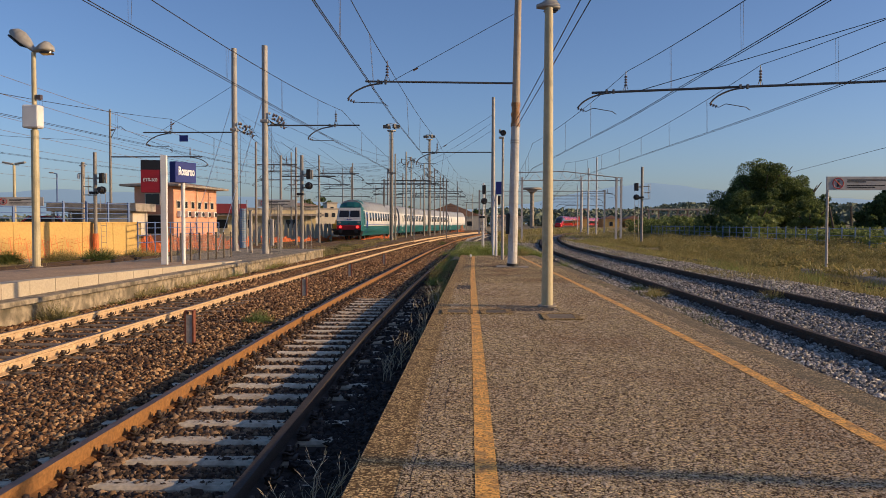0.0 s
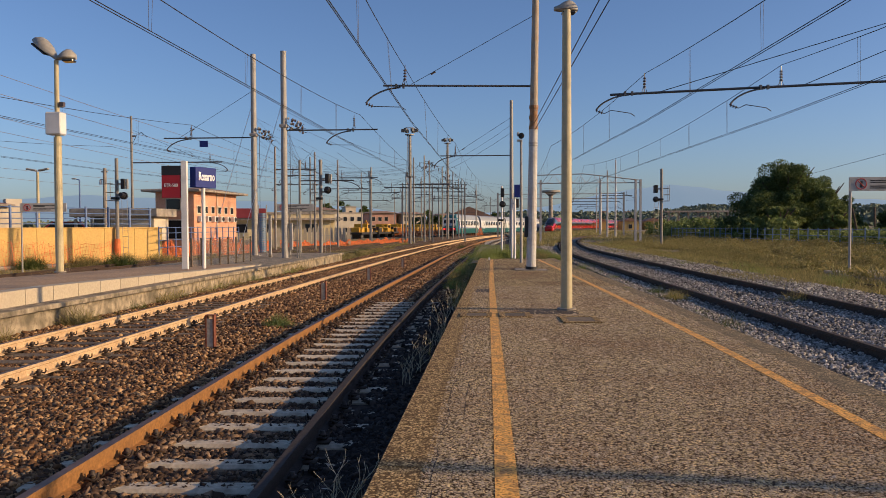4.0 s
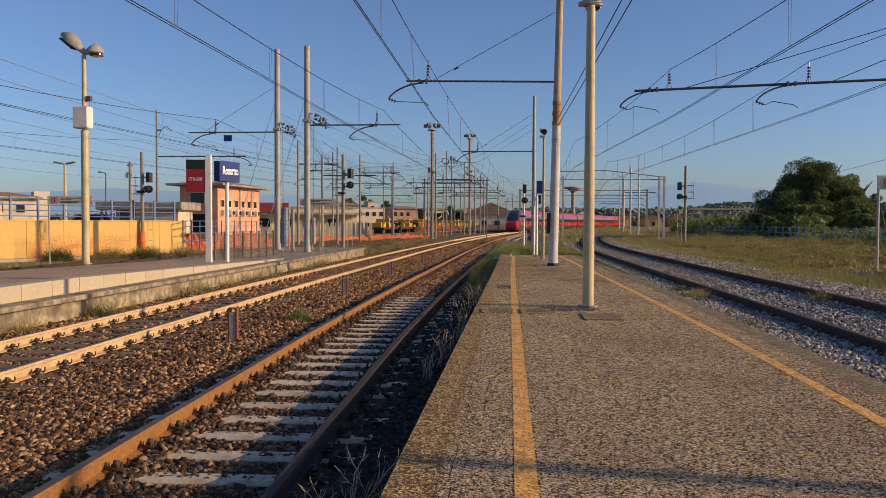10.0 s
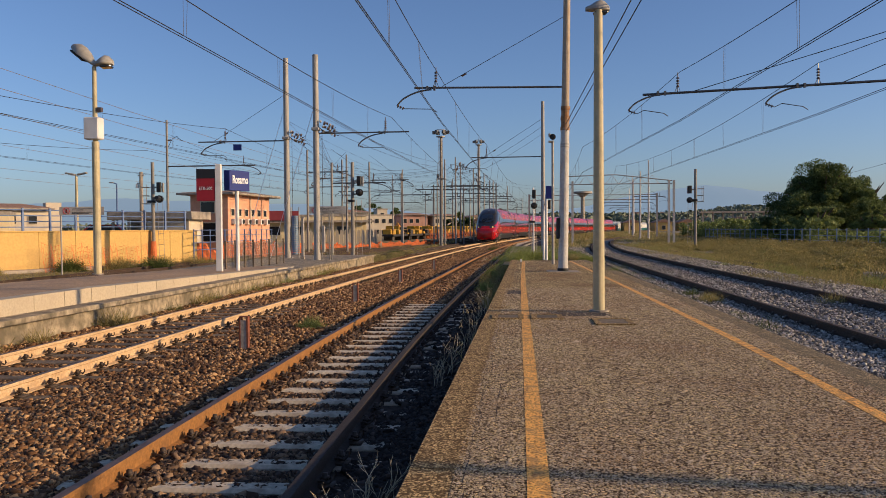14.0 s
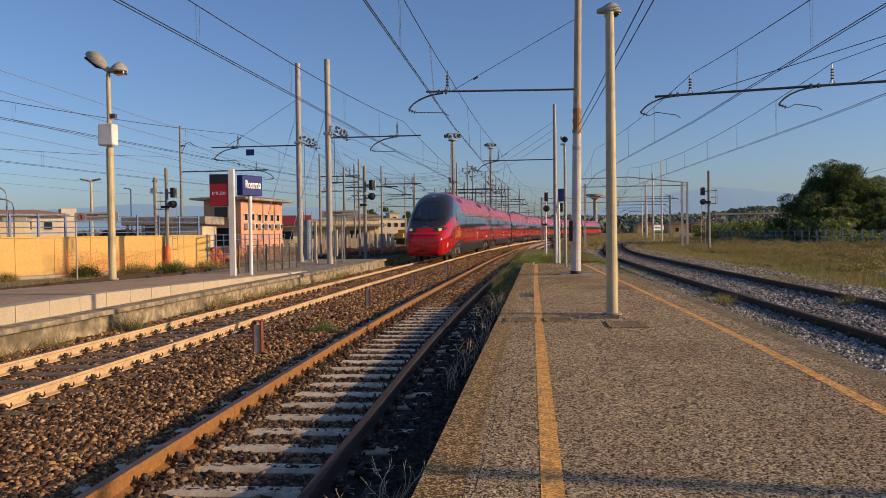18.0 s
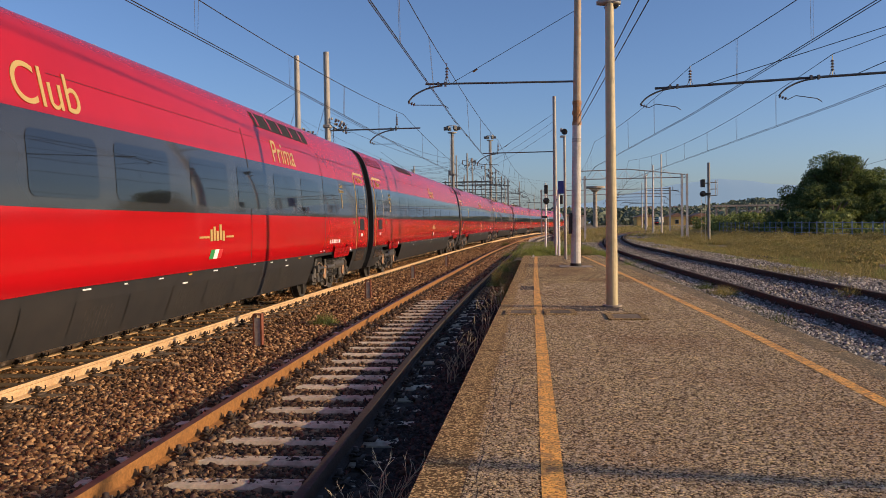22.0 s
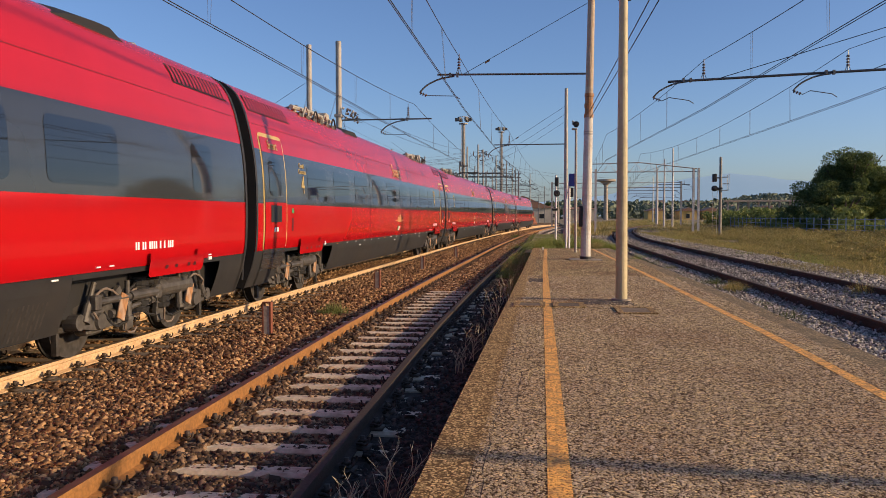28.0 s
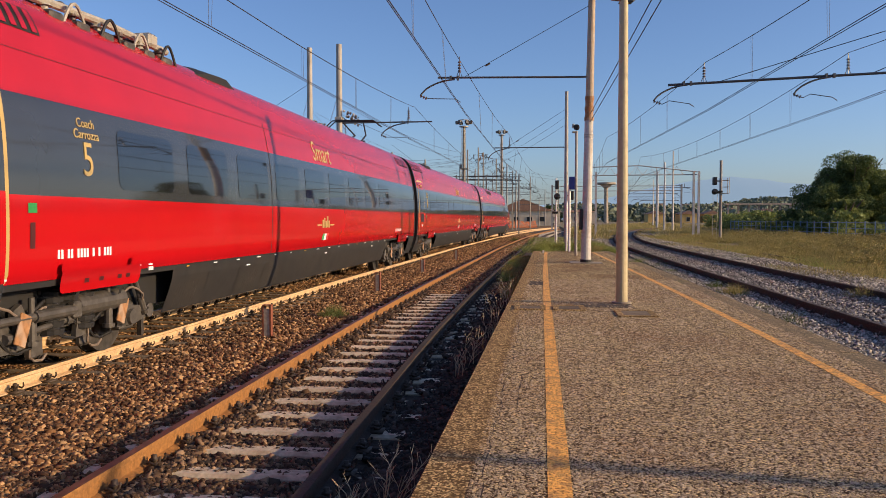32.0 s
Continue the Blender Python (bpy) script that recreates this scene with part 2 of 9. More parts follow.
# train
RED = material("glossy red train paint", (0.42, 0.006, 0.008), 0.14, coat=0.25, grain=0.03, grain_scale=1.5)
RED_TOP = material("crimson roof paint", (0.37, 0.008, 0.011), 0.25, coat=0.12, grain=0.05, grain_scale=1.5)
GREY_BAND = material("slate grey train paint", (0.034, 0.039, 0.046), 0.08, coat=0.5, grain=0.05, grain_scale=2)
NOSE_BLACK = material("black hood paint", (0.016, 0.015, 0.016), 0.32, coat=0.3, grain=0.15, grain_scale=6, stain=0.35, stain_scale=2.2, stain_color=(0.045, 0.04, 0.035))
SKIRT = material("dusty dark grey skirt", (0.020, 0.020, 0.021), 0.6, grain=0.15, grain_scale=5, stain=0.4, stain_scale=2, stain_color=(0.036, 0.032, 0.028))
TRAIN_GLASS = material("tinted train window", (0.012, 0.015, 0.02), 0.03, coat=0.3)
TRAIN_GLASS.node_tree.nodes["Principled BSDF"].inputs["IOR"].default_value = 1.75
SCREEN_GLASS = material("curved windscreen glass", (0.010, 0.013, 0.016), 0.03, coat=0.4)
SCREEN_GLASS.node_tree.nodes["Principled BSDF"].inputs["IOR"].default_value = 2.0
GOLD = material("gold door trim and lettering", (0.44, 0.32, 0.11), 0.4)
GAP = material("black rubber gangway", (0.010, 0.010, 0.011), 0.8)
BOGIE = material("grimy bogie metal", (0.055, 0.05, 0.046), 0.65, 0.3, grain=0.4, grain_scale=12, stain=0.5, stain_scale=5)
BOGIE_LIGHT = material("worn bogie castings", (0.085, 0.078, 0.07), 0.6, 0.3, grain=0.3, grain_scale=12, stain=0.5, stain_scale=5)
HEADLAMP = material("lit headlamp", (1.0, 0.66, 0.16), 0.3, emit=1.3)
LAMP_BOWL = material("yellowish lamp reflector", (0.30, 0.25, 0.12), 0.3, 0.4)
TAIL_LAMP = material("lit red tail lamp", (1.0, 0.03, 0.02), 0.3, emit=3.0)
BLUE_LOCO = material("teal green train paint", (0.015, 0.115, 0.125), 0.4, grain=0.05)
TRAIN_WHITE = material("off-white train paint", (0.62, 0.60, 0.55), 0.45, grain=0.05, stain=0.15, stain_scale=1)
TRAIN_BLUE = material("bright blue train stripe", (0.02, 0.08, 0.35), 0.4)
SILVER = material("grey train roof", (0.34, 0.35, 0.35), 0.5, 0.2, stain=0.3, stain_scale=1)
YELLOW_PLANT = material("yellow works train paint", (0.60, 0.32, 0.02), 0.5, stain=0.3, stain_scale=2)
# plants
GRASS = islands("dry and green grass", (0.15, 0.145, 0.045), (0.50, 0.39, 0.17), 0.9, (0.31, 0.265, 0.095), thin=0.4)
DRY = islands("straw weeds", (0.34, 0.28, 0.17), (0.62, 0.54, 0.38), 0.9)
WEED_SUN = islands("bright yellow-green weeds", (0.13, 0.17, 0.035), (0.40, 0.44, 0.13), 0.8, (0.25, 0.29, 0.075), thin=0.4)
GREEN = islands("fresh weed leaves", (0.035, 0.06, 0.012), (0.15, 0.18, 0.04), 0.8, thin=0.4)
LEAF = islands("dark tree leaves", (0.035, 0.066, 0.02), (0.17, 0.22, 0.065), 0.75, thin=0.4)
WEED = islands("olive weed tops", (0.17, 0.16, 0.05), (0.40, 0.31, 0.13), 0.9, (0.27, 0.235, 0.085), thin=0.4)
FIELD = islands("dry field grass", (0.18, 0.165, 0.055), (0.40, 0.315, 0.135), 0.9, (0.28, 0.24, 0.09), thin=0.4)
LEAF_SUN = islands("lighter shrub leaves", (0.09, 0.13, 0.035), (0.27, 0.31, 0.09), 0.75, thin=0.4)
BARK = material("brown bark", (0.10, 0.075, 0.05), 0.95, grain=0.4, grain_scale=12, bump=0.8, bump_scale=14)
# Leaf colours lifted and greyed to paint haze over the far woods.
FAR_WOOD = islands("distant woods paled for haze", (0.09, 0.12, 0.085), (0.20, 0.23, 0.16), 0.95)
# Blue haze over the hills is painted: near-black base with a flat glow.
HILL = material("distant hills in painted haze", (0.215, 0.315, 0.385), 1.0, emit=0.80)
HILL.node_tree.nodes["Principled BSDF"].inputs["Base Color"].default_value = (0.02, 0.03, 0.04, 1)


# ---- mesh helpers ----
class Geo:
    """Collects faces for one mesh."""

    def __init__(self):
        self.v, self.f = [], []

    def add(self, verts, faces):
        n = len(self.v)
        self.v += [tuple(p) for p in verts]
        self.f += [tuple(n + i for i in f) for f in faces]
        return self

    def box(self, x0, x1, y0, y1, z0, z1, c=0.0):
        """A box; c chamfers the four edges along its longest side and the ends."""
        if not c:
            v = [(x, y, z) for x in (x0, x1) for y in (y0, y1) for z in (z0, z1)]
            return self.add(v, [(0, 1, 3, 2), (4, 6, 7, 5), (0, 4, 5, 1), (2, 3, 7, 6), (0, 2, 6, 4), (1, 5, 7, 3)])
        b = bmesh.new()
        bmesh.ops.create_cube(b, size=1, matrix=Matrix.LocRotScale(((x0 + x1) / 2, (y0 + y1) / 2, (z0 + z1) / 2), None, (x1 - x0, y1 - y0, z1 - z0)))
        bmesh.ops.bevel(b, geom=b.edges[:], offset=c, segments=1, affect="EDGES")
        b.verts.index_update()
        self.add([q.co for q in b.verts], [[q.index for q in f.verts] for f in b.faces])
        b.free()
        return self

    def tube(self, pts, r, n=8, r1=None, caps=True):
        """A round bar along points, from radius r to r1."""
        pts = [Vector(p) for p in pts]
        r1 = r if r1 is None else r1
        rings = []
        for i, p in enumerate(pts):
            d = (pts[min(i + 1, len(pts) - 1)] - pts[max(i - 1, 0)]).normalized()
            u = d.orthogonal().normalized() if abs(d.z) < 0.9 else Vector((1, 0, 0)).cross(d).normalized()
            if abs(d.z) < 0.9:
                u = d.cross(Vector((0, 0, 1))).normalized()
            w = d.cross(u)
            k = r + (r1 - r) * i / (len(pts) - 1)
            rings.append([p + k * (math.cos(a) * u + math.sin(a) * w) for a in (2 * math.pi * j / n for j in range(n))])
        v = [q for ring in rings for q in ring]
        f = [(i * n + j, i * n + (j + 1) % n, (i + 1) * n + (j + 1) % n, (i + 1) * n + j) for i in range(len(pts) - 1) for j in range(n)]
        if caps:
            f += [tuple(range(n - 1, -1, -1)), tuple((len(pts) - 1) * n + j for j in range(n))]
        return self.add(v, f)

    def loft(self, rings, closed=False, caps=False):
        n = len(rings[0])
        v = [q for ring in rings for q in ring]
        m = n if closed else n - 1
        f = [(i * n + j, i * n + (j + 1) % n, (i + 1) * n + (j + 1) % n, (i + 1) * n + j) for i in range(len(rings) - 1) for j in range(m)]
        if caps:
            f += [tuple(range(n - 1, -1, -1)), tuple((len(rings) - 1) * n + j for j in range(n))]
        return self.add(v, f)

    def prism(self, poly, y0, y1, axis="y"):
        """A polygon (two coordinates) pushed along an axis."""
        put = {"y": lambda a, b, t: (a, t, b), "x": lambda a, b, t: (t, a, b), "z": lambda a, b, t: (a, b, t)}[axis]
        return self.loft([[put(a, b, t) for a, b in poly] for t in (y0, y1)], closed=True, caps=True)

    def mesh(self, name, mat, smooth=False):
        me = bpy.data.meshes.new(name)
        me.from_pydata(self.v, [], self.f)
        me.materials.append(mat)
        if smooth:
            me.polygons.foreach_set("use_smooth", [True] * len(me.polygons))
        return me

    def put(self, name, mat, parent=None, label="", smooth=False):
        ob = new(name, self.mesh(name, mat, smooth))
        ob.parent = parent
        if label:
            tagged(ob, label)
        return ob


def thing(name, m, label, category, group="", kind=""):
    ob = new(name)
    ob.matrix_world = m
    ob.empty_display_size = 0.1
    return tagged(ob, label, category, group, kind)


def piece(name, me, parent, m=None, label=""):
    """One more object on a shared mesh."""
    ob = new(name, me)
    ob.parent = parent
    if m is not None:
        ob.matrix_basis = m
    if label:
        tagged(ob, label)
    return ob


def soft_edges(ob, degrees=35):
    me = ob.data
    me.polygons.foreach_set("use_smooth", [True] * len(me.polygons))
    me.set_sharp_from_angle(angle=radians(degrees))
    return ob


def writing(text, size, mat, parent, m, name="lettering", shear=0.0, squeeze=1.0, bold=0.0):
    """Flat raised letters, in the object space of parent; they read along local x and stand up along local y."""
    c = bpy.data.curves.new(name, "FONT")
    c.body, c.size, c.extrude, c.shear, c.offset = text, size, 0.004, shear, bold
    c.align_x, c.align_y = "CENTER", "CENTER"
    tmp = bpy.data.objects.new(name, c)
    scene.collection.objects.link(tmp)
    me = bpy.data.meshes.new_from_object(tmp.evaluated_get(bpy.context.evaluated_depsgraph_get()))
    bpy.data.objects.remove(tmp)
    me.materials.clear()
    me.materials.append(mat)
    me.transform(Matrix.Diagonal((squeeze, 1, 1, 1)))
    return piece(name, me, parent, m)


def scatter(name, base_v, base_f, places, sizes, turns, mat, label, category, tilt=0.0, parent=None, flat=1.0, seed=1):
    """Many copies of a small shape joined into one mesh of kind stuff."""
    rng = np.random.default_rng(seed)
    bv, n = np.array(base_v, float), len(places)
    places, sizes, turns = np.asarray(places, float), np.asarray(sizes, float), np.asarray(turns, float)
    c, s = np.cos(turns), np.sin(turns)
    v = bv[None] * sizes[:, None, None] * (1 + 0.28 * rng.standard_normal((n, 1, 3)).clip(-1.5, 1.5) * (1 if flat != 1.0 else 0)) * np.array([1, 1, flat])
    if tilt:
        a, b = rng.normal(0, tilt, n), rng.normal(0, tilt, n)
        ca, sa = np.cos(a)[:, None], np.sin(a)[:, None]
        v = np.stack([v[..., 0], ca * v[..., 1] - sa * v[..., 2], sa * v[..., 1] + ca * v[..., 2]], -1)
        cb, sb = np.cos(b)[:, None], np.sin(b)[:, None]
        v = np.stack([cb * v[..., 0] + sb * v[..., 2], v[..., 1], cb * v[..., 2] - sb * v[..., 0]], -1)
    v = np.stack([c[:, None] * v[..., 0] - s[:, None] * v[..., 1], s[:, None] * v[..., 0] + c[:, None] * v[..., 1], v[..., 2]], -1) + places[:, None]
    k = len(bv)
    f = np.concatenate([np.array([list(q) for q in base_f])[None] + (np.arange(n) * k)[:, None, None]], 0).reshape(-1, len(base_f[0]))
    me = bpy.data.meshes.new(name)
    me.vertices.add(n * k)
    me.vertices.foreach_set("co", v.reshape(-1))
    w = f.shape[1]
    me.loops.add(f.size)
    me.loops.foreach_set("vertex_index", f.reshape(-1).astype(np.int32))
    me.polygons.add(len(f))
    me.polygons.foreach_set("loop_start", np.arange(0, f.size, w, dtype=np.int32))
    me.update(calc_edges=True)
    me.materials.append(mat)
    ob = new(name, me)
    ob.parent = parent
    return tagged(ob, label, category, kind="stuff")


# ---- lines of the tracks ----
def spline(ys, xs):
    """A smooth curve x(y) through given points (natural cubic)."""
    ys, xs = np.array(ys, float), np.array(xs, float)
    h, n = np.diff(ys), len(ys)
    a, r = np.eye(n), np.zeros(n)
    for i in range(1, n - 1):
        a[i, i - 1:i + 2] = h[i - 1], 2 * (h[i - 1] + h[i]), h[i]
        r[i] = 3 * ((xs[i + 1] - xs[i]) / h[i] - (xs[i] - xs[i - 1]) / h[i - 1])
    c = np.linalg.solve(a, r)

    def at(y):
        y = np.asarray(y, float)
        i = np.clip(np.searchsorted(ys, y) - 1, 0, n - 2)
        d = y - ys[i]
        b = (xs[i + 1] - xs[i]) / h[i] - h[i] * (2 * c[i] + c[i + 1]) / 3
        return xs[i] + b * d + c[i] * d ** 2 + (c[i + 1] - c[i]) / (3 * h[i]) * d ** 3
    return at


MAIN = spline((-220, -60, 0, 20, 34, 50, 66, 93, 113, 138, 165, 195, 225, 260, 290, 450, 640), (-6.6, -6.6, -6.6, -6.68, -6.5, -6.25, -5.75, -4.7, -3.4, -1.3, 2.2, 8.6, 16.4, 25.6, 33.8, 85, 150))
SIDING = spline((-120, 0, 12, 22, 36, 46, 60, 80, 105, 150, 212), (5.1, 5.25, 5.2, 5.06, 4.95, 5.05, 5.9, 8.0, 12.0, 24.0, 45.0))
YS = np.arange(-160, 630, 0.5)
ARC = np.concatenate([[0], np.cumsum(np.hypot(np.diff(YS), np.diff(MAIN(YS))))])
ARC -= np.interp(0, YS, ARC)


def beside(curve, off, y):
    """A point off metres to the right of a track's line, level with y, and the line's turn."""
    d = float(curve(y + 0.5) - curve(y - 0.5))
    k = math.hypot(1, d)
    return float(curve(y)) + off / k, y - off * d / k, math.atan(d)


RAIL_Z = -0.25


def NEAR_LINE(y):
    """The platform track keeps to the main line but eases towards the platform at its near end."""
    return MAIN(y) + 0.1 * np.clip((12.5 - np.asarray(y, float)) / 7.0, 0, 1.5) ** 1.3


# ---- ground ----
def sheet():
    g = Geo()
    xs = [-3500, -900, -300, -120, -60, -34, -29, 3.0, 3.3, 6.8, 12, 30, 60, 120, 300, 900, 3500]
    ys = [-1500, -300, -60, 0, 30, 60, 120, 240, 480, 1000, 4000]
    for y in ys:
        for x in xs:
            z = -0.62 if -30 < x < 3.1 else -0.35 if x <= -30 else -0.12 if x < 12.5 else 0.0
            g.v.append((x, y, z))
    n = len(xs)
    g.f = [(j * n + i, j * n + i + 1, (j + 1) * n + i + 1, (j + 1) * n + i) for j in range(len(ys) - 1) for i in range(n - 1)]
    return tagged(g.put("ground", GROUND), "earth and patchy grass round the railway yard", "ground", kind="structure")


sheet()


def bed(name, curve, section, y0, y1, step, mat, label):
    g = Geo()
    rings = []
    y = y0
    while y < y1 + 0.01:
        rings.append([(*beside(curve, o, y)[:2], z) for o, z in section])
        y += step
    g.loft(rings)
    return tagged(g.put(name, mat), label, "ballast", kind="structure")


bed("ballast_bed", MAIN, ((-2.4, -0.66), (-1.9, -0.46), (6.25, -0.46), (6.9, -0.66)), -40, 420, 2.0, BALLAST, "bed of brown ballast under two main tracks")
bed("ballast_bed", SIDING, ((-1.5, -0.14), (-1.2, -0.09), (-0.75, -0.06), (0.75, 0.04), (1.5, 0.05), (2.3, 0.0), (4.2, -0.06)), -40, 200, 2.0, PALE_BALLAST, "bed of pale grey ballast under the siding")


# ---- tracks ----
# Copy of the rail rust with the platform's shade put into its colour.
SHADED_RUST = material("rail side darkened for shade", (0.036, 0.025, 0.019), 0.85, grain=0.3, grain_scale=30, bump=0.3, bump_scale=60)
RAIL_SHAPE = ((-0.036, 0), (0.036, 0), (0.036, -0.038), (0.012, -0.05), (0.010, -0.135), (0.07, -0.155), (0.07, -0.165), (-0.07, -0.165), (-0.07, -0.155), (-0.010, -0.135), (-0.012, -0.05), (-0.036, -0.038))


def rail(parent, curve, off, z, y0, y1, step, side, top=None):
    g = Geo()
    rings = []
    y = y0
    while y < y1 + 0.01:
        rings.append([(*beside(curve, off + a, y)[:2], z + b) for a, b in RAIL_SHAPE])
        y += step
    g.loft(rings, closed=True, caps=True)
    ob = g.put("rail", side, parent)
    ob.data.materials.append({DARK_RUST: DARK_RUST, RUST: BROWN_TOP, SHADED_RUST: SHADED_RUST, PALE_RUST: WORN_TOP}.get(side, RAIL_TOP))
    for i, f in enumerate(ob.data.polygons):
        if f.normal.z > 0.95 and f.center.z > z - 0.01:
            f.material_index = 1
    return ob


def chamfered(x, y, z, c):
    return Geo().box(-x, x, -y, y, -z, 0, c)


SLEEPER_MESH = chamfered(1.2, 0.10, 0.2, 0.025).mesh("sleeper", SLEEPER)
TIMBER_MESH = chamfered(1.25, 0.125, 0.15, 0.012).mesh("sleeper", WOOD_SLEEPER)
CLIP_SHAPE = Geo().box(-0.17, -0.06, -0.075, 0.075, 0.0, 0.024).box(0.06, 0.17, -0.075, 0.075, 0.0, 0.024)
for sgn in (-1, 1):
    CLIP_SHAPE.box(sgn * 0.10 - 0.017, sgn * 0.10 + 0.017, -0.017, 0.017, 0.02, 0.105)
    CLIP_SHAPE.box(sgn * 0.10 - 0.028, sgn * 0.10 + 0.028, -0.028, 0.028, 0.06, 0.08)
    for q in (-1, 1):
        CLIP_SHAPE.tube([(sgn * 0.055, q * 0.03, 0.045), (sgn * 0.09, q * 0.055, 0.06), (sgn * 0.14, q * 0.062, 0.045), (sgn * 0.165, q * 0.055, 0.07), (sgn * 0.17, q * 0.04, 0.105)], 0.011, 4, caps=False)


def track(curve, shift, z, y0, y_parts, y1, gap, sleeper, side, label, tilt=0.0, clips=True, gauge=0.7535):
    """Two rails, sleepers one by one near the platform and joined farther off, and the clips."""
    t = thing("railway_track", pose(0, 0, 0), label, "track", kind="structure")
    for o, dz in ((shift - gauge, -tilt), (shift + gauge, tilt)):
        # The rail next to the platform takes the copy darkened for shade.
        rail(t, curve, o, z + dz, y0, y1, 0.5 if y1 < 60 else 1.5, SHADED_RUST if side is RUST and o > shift else side)
    spots, far = [], Geo()
    y, i = y0, 0
    while y < y1:
        x, yy, a = beside(curve, shift, y)
        m = Matrix.Translation((x, yy, z - 0.168)) @ Matrix.Rotation(-a, 4, "Z") @ Matrix.Rotation(-math.atan(tilt / gauge), 4, "Y") @ Matrix.Rotation(random.uniform(-0.008, 0.008), 4, "Z")
        if y < y_parts:
            piece("sleeper", sleeper, t, m)
        else:
            far.add([m @ v.co for v in sleeper.vertices], [tuple(p.vertices) for p in sleeper.polygons])
        for o in (-gauge, gauge):
            spots.append((*beside(curve, shift + o, y), z - 0.165 + (tilt if o > 0 else -tilt)))
        y += gap
        i += 1
    if far.v:
        tagged(far.put("far_sleepers", sleeper.materials[0], t), kind="stuff")
    if clips:
        spots = [s for s in spots if s[1] < 80]
        scatter("rail_clips", CLIP_SHAPE.v, CLIP_SHAPE.f, [(s[0], s[1], s[3]) for s in spots], [1.0] * len(spots), [-s[2] for s in spots], CLIP, "", "", parent=t)
    return t


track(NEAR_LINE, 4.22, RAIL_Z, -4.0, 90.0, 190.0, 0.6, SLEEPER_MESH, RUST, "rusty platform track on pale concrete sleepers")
track(MAIN, 0.0, RAIL_Z, -4.0, 90.0, 420.0, 0.6, TIMBER_MESH, PALE_RUST, "main track with pale dusty rails on dark timber sleepers")
track(SIDING, 0.0, 0.15, -4.0, 40.0, 130.0, 0.65, TIMBER_MESH, DARK_RUST, "dark disused siding rails in pale ballast", tilt=0.06)
track(SIDING, 3.1, 0.1, -4.0, 16.0, 80.0, 0.65, TIMBER_MESH, DARK_RUST, "overgrown second siding beside a low platform", clips=False)
track(MAIN, -8.0, RAIL_Z - 0.1, 44.0, 44.0, 420.0, 0.65, TIMBER_MESH, DARK_RUST, "yard track used by the departing train", clips=False)
track(MAIN, -12.4, RAIL_Z - 0.1, -4.0, -4.0, 250.0, 0.65, TIMBER_MESH, DARK_RUST, "rusty yard track behind the far platform", clips=False)
track(MAIN, -4.1, RAIL_Z - 0.05, 62.0, 62.0, 250.0, 0.65, TIMBER_MESH, DARK_RUST, "rusty loop track in the yard", clips=False)

# ---- platform under the camera ----
LEFT_EDGE = spline((-20, 4.2, 18.3, 38), (-0.76, -0.72, -0.63, -0.55))
RIGHT_EDGE = spline((-20, 8, 16, 23, 38), (3.5, 3.52, 3.5, 3.4, 2.95))
LINE_LEFT = spline((-20, 4.3, 13, 20, 37), (0.03, 0.02, -0.02, -0.05, -0.03))
LINE_RIGHT = spline((-20, 6, 10, 13, 18.3, 23.3, 37), (2.72, 2.74, 2.75, 2.70, 2.58, 2.45, 2.04))
PLATFORM_END = 37.0


def strip(name, left, right, z0, z1, y0, y1, mat, parent=None, step=1.0, dl=0.0, dr=0.0):
    g = Geo()
    rings = []
    n = max(2, int((y1 - y0) / step) + 1)
    for i in range(n):
        y = y0 + (y1 - y0) * i / (n - 1)
        a, b = float(left(y)) + dl, float(right(y)) + dr
        rings.append([(a, y, z1), (a, y, z0), (b, y, z0), (b, y, z1)])
    g.loft(rings, closed=True, caps=True)
    return g.put(name, mat, parent)


MOSSY_EDGE = material("dark mossy platform edge", (0.46, 0.33, 0.17), 0.95, grain=0.5, grain_scale=25, stain=0.6, stain_scale=3, stain_color=(0.09, 0.08, 0.045), bump=0.7, bump_scale=40)
aggregate(MOSSY_EDGE, 60.0, (0.10, 0.075, 0.035), 0.003)
platform = thing("platform", pose(0, 0, 0), "long low station platform of worn asphalt with stone edges", "platform", kind="structure")
strip("paving", LEFT_EDGE, RIGHT_EDGE, -0.62, 0.0, -20, PLATFORM_END, ASPHALT, platform, dl=0.3, dr=-0.32)
strip("yellow_line", LINE_LEFT, LINE_LEFT, -0.01, 0.002, -20, PLATFORM_END - 1, YELLOW, platform, dr=0.135)
strip("yellow_line", LINE_RIGHT, LINE_RIGHT, -0.01, 0.002, -20, PLATFORM_END - 1, YELLOW, platform, dr=0.125)
y = -6.0
while y < PLATFORM_END:
    n = random.uniform(0.9, 1.25)
    for edge, lo, hi in ((LEFT_EDGE, 0.0, 0.335), (RIGHT_EDGE, -0.355, 0.0)):
        e = float(edge(y + n / 2))
        k = Geo().box(lo, hi, -n / 2 + 0.002, n / 2 - 0.002, -0.62, random.uniform(-0.004, 0.002), 0.006)
        ob = k.put("edge_stone", KERB if edge is LEFT_EDGE else MOSSY_EDGE, platform)
        ob.matrix_basis = Matrix.Translation((e, y + n / 2, 0)) @ Matrix.Rotation(math.atan(float(edge(y + n / 2 + 0.5) - edge(y + n / 2 - 0.5))) * -1, 4, "Z")
    y += n


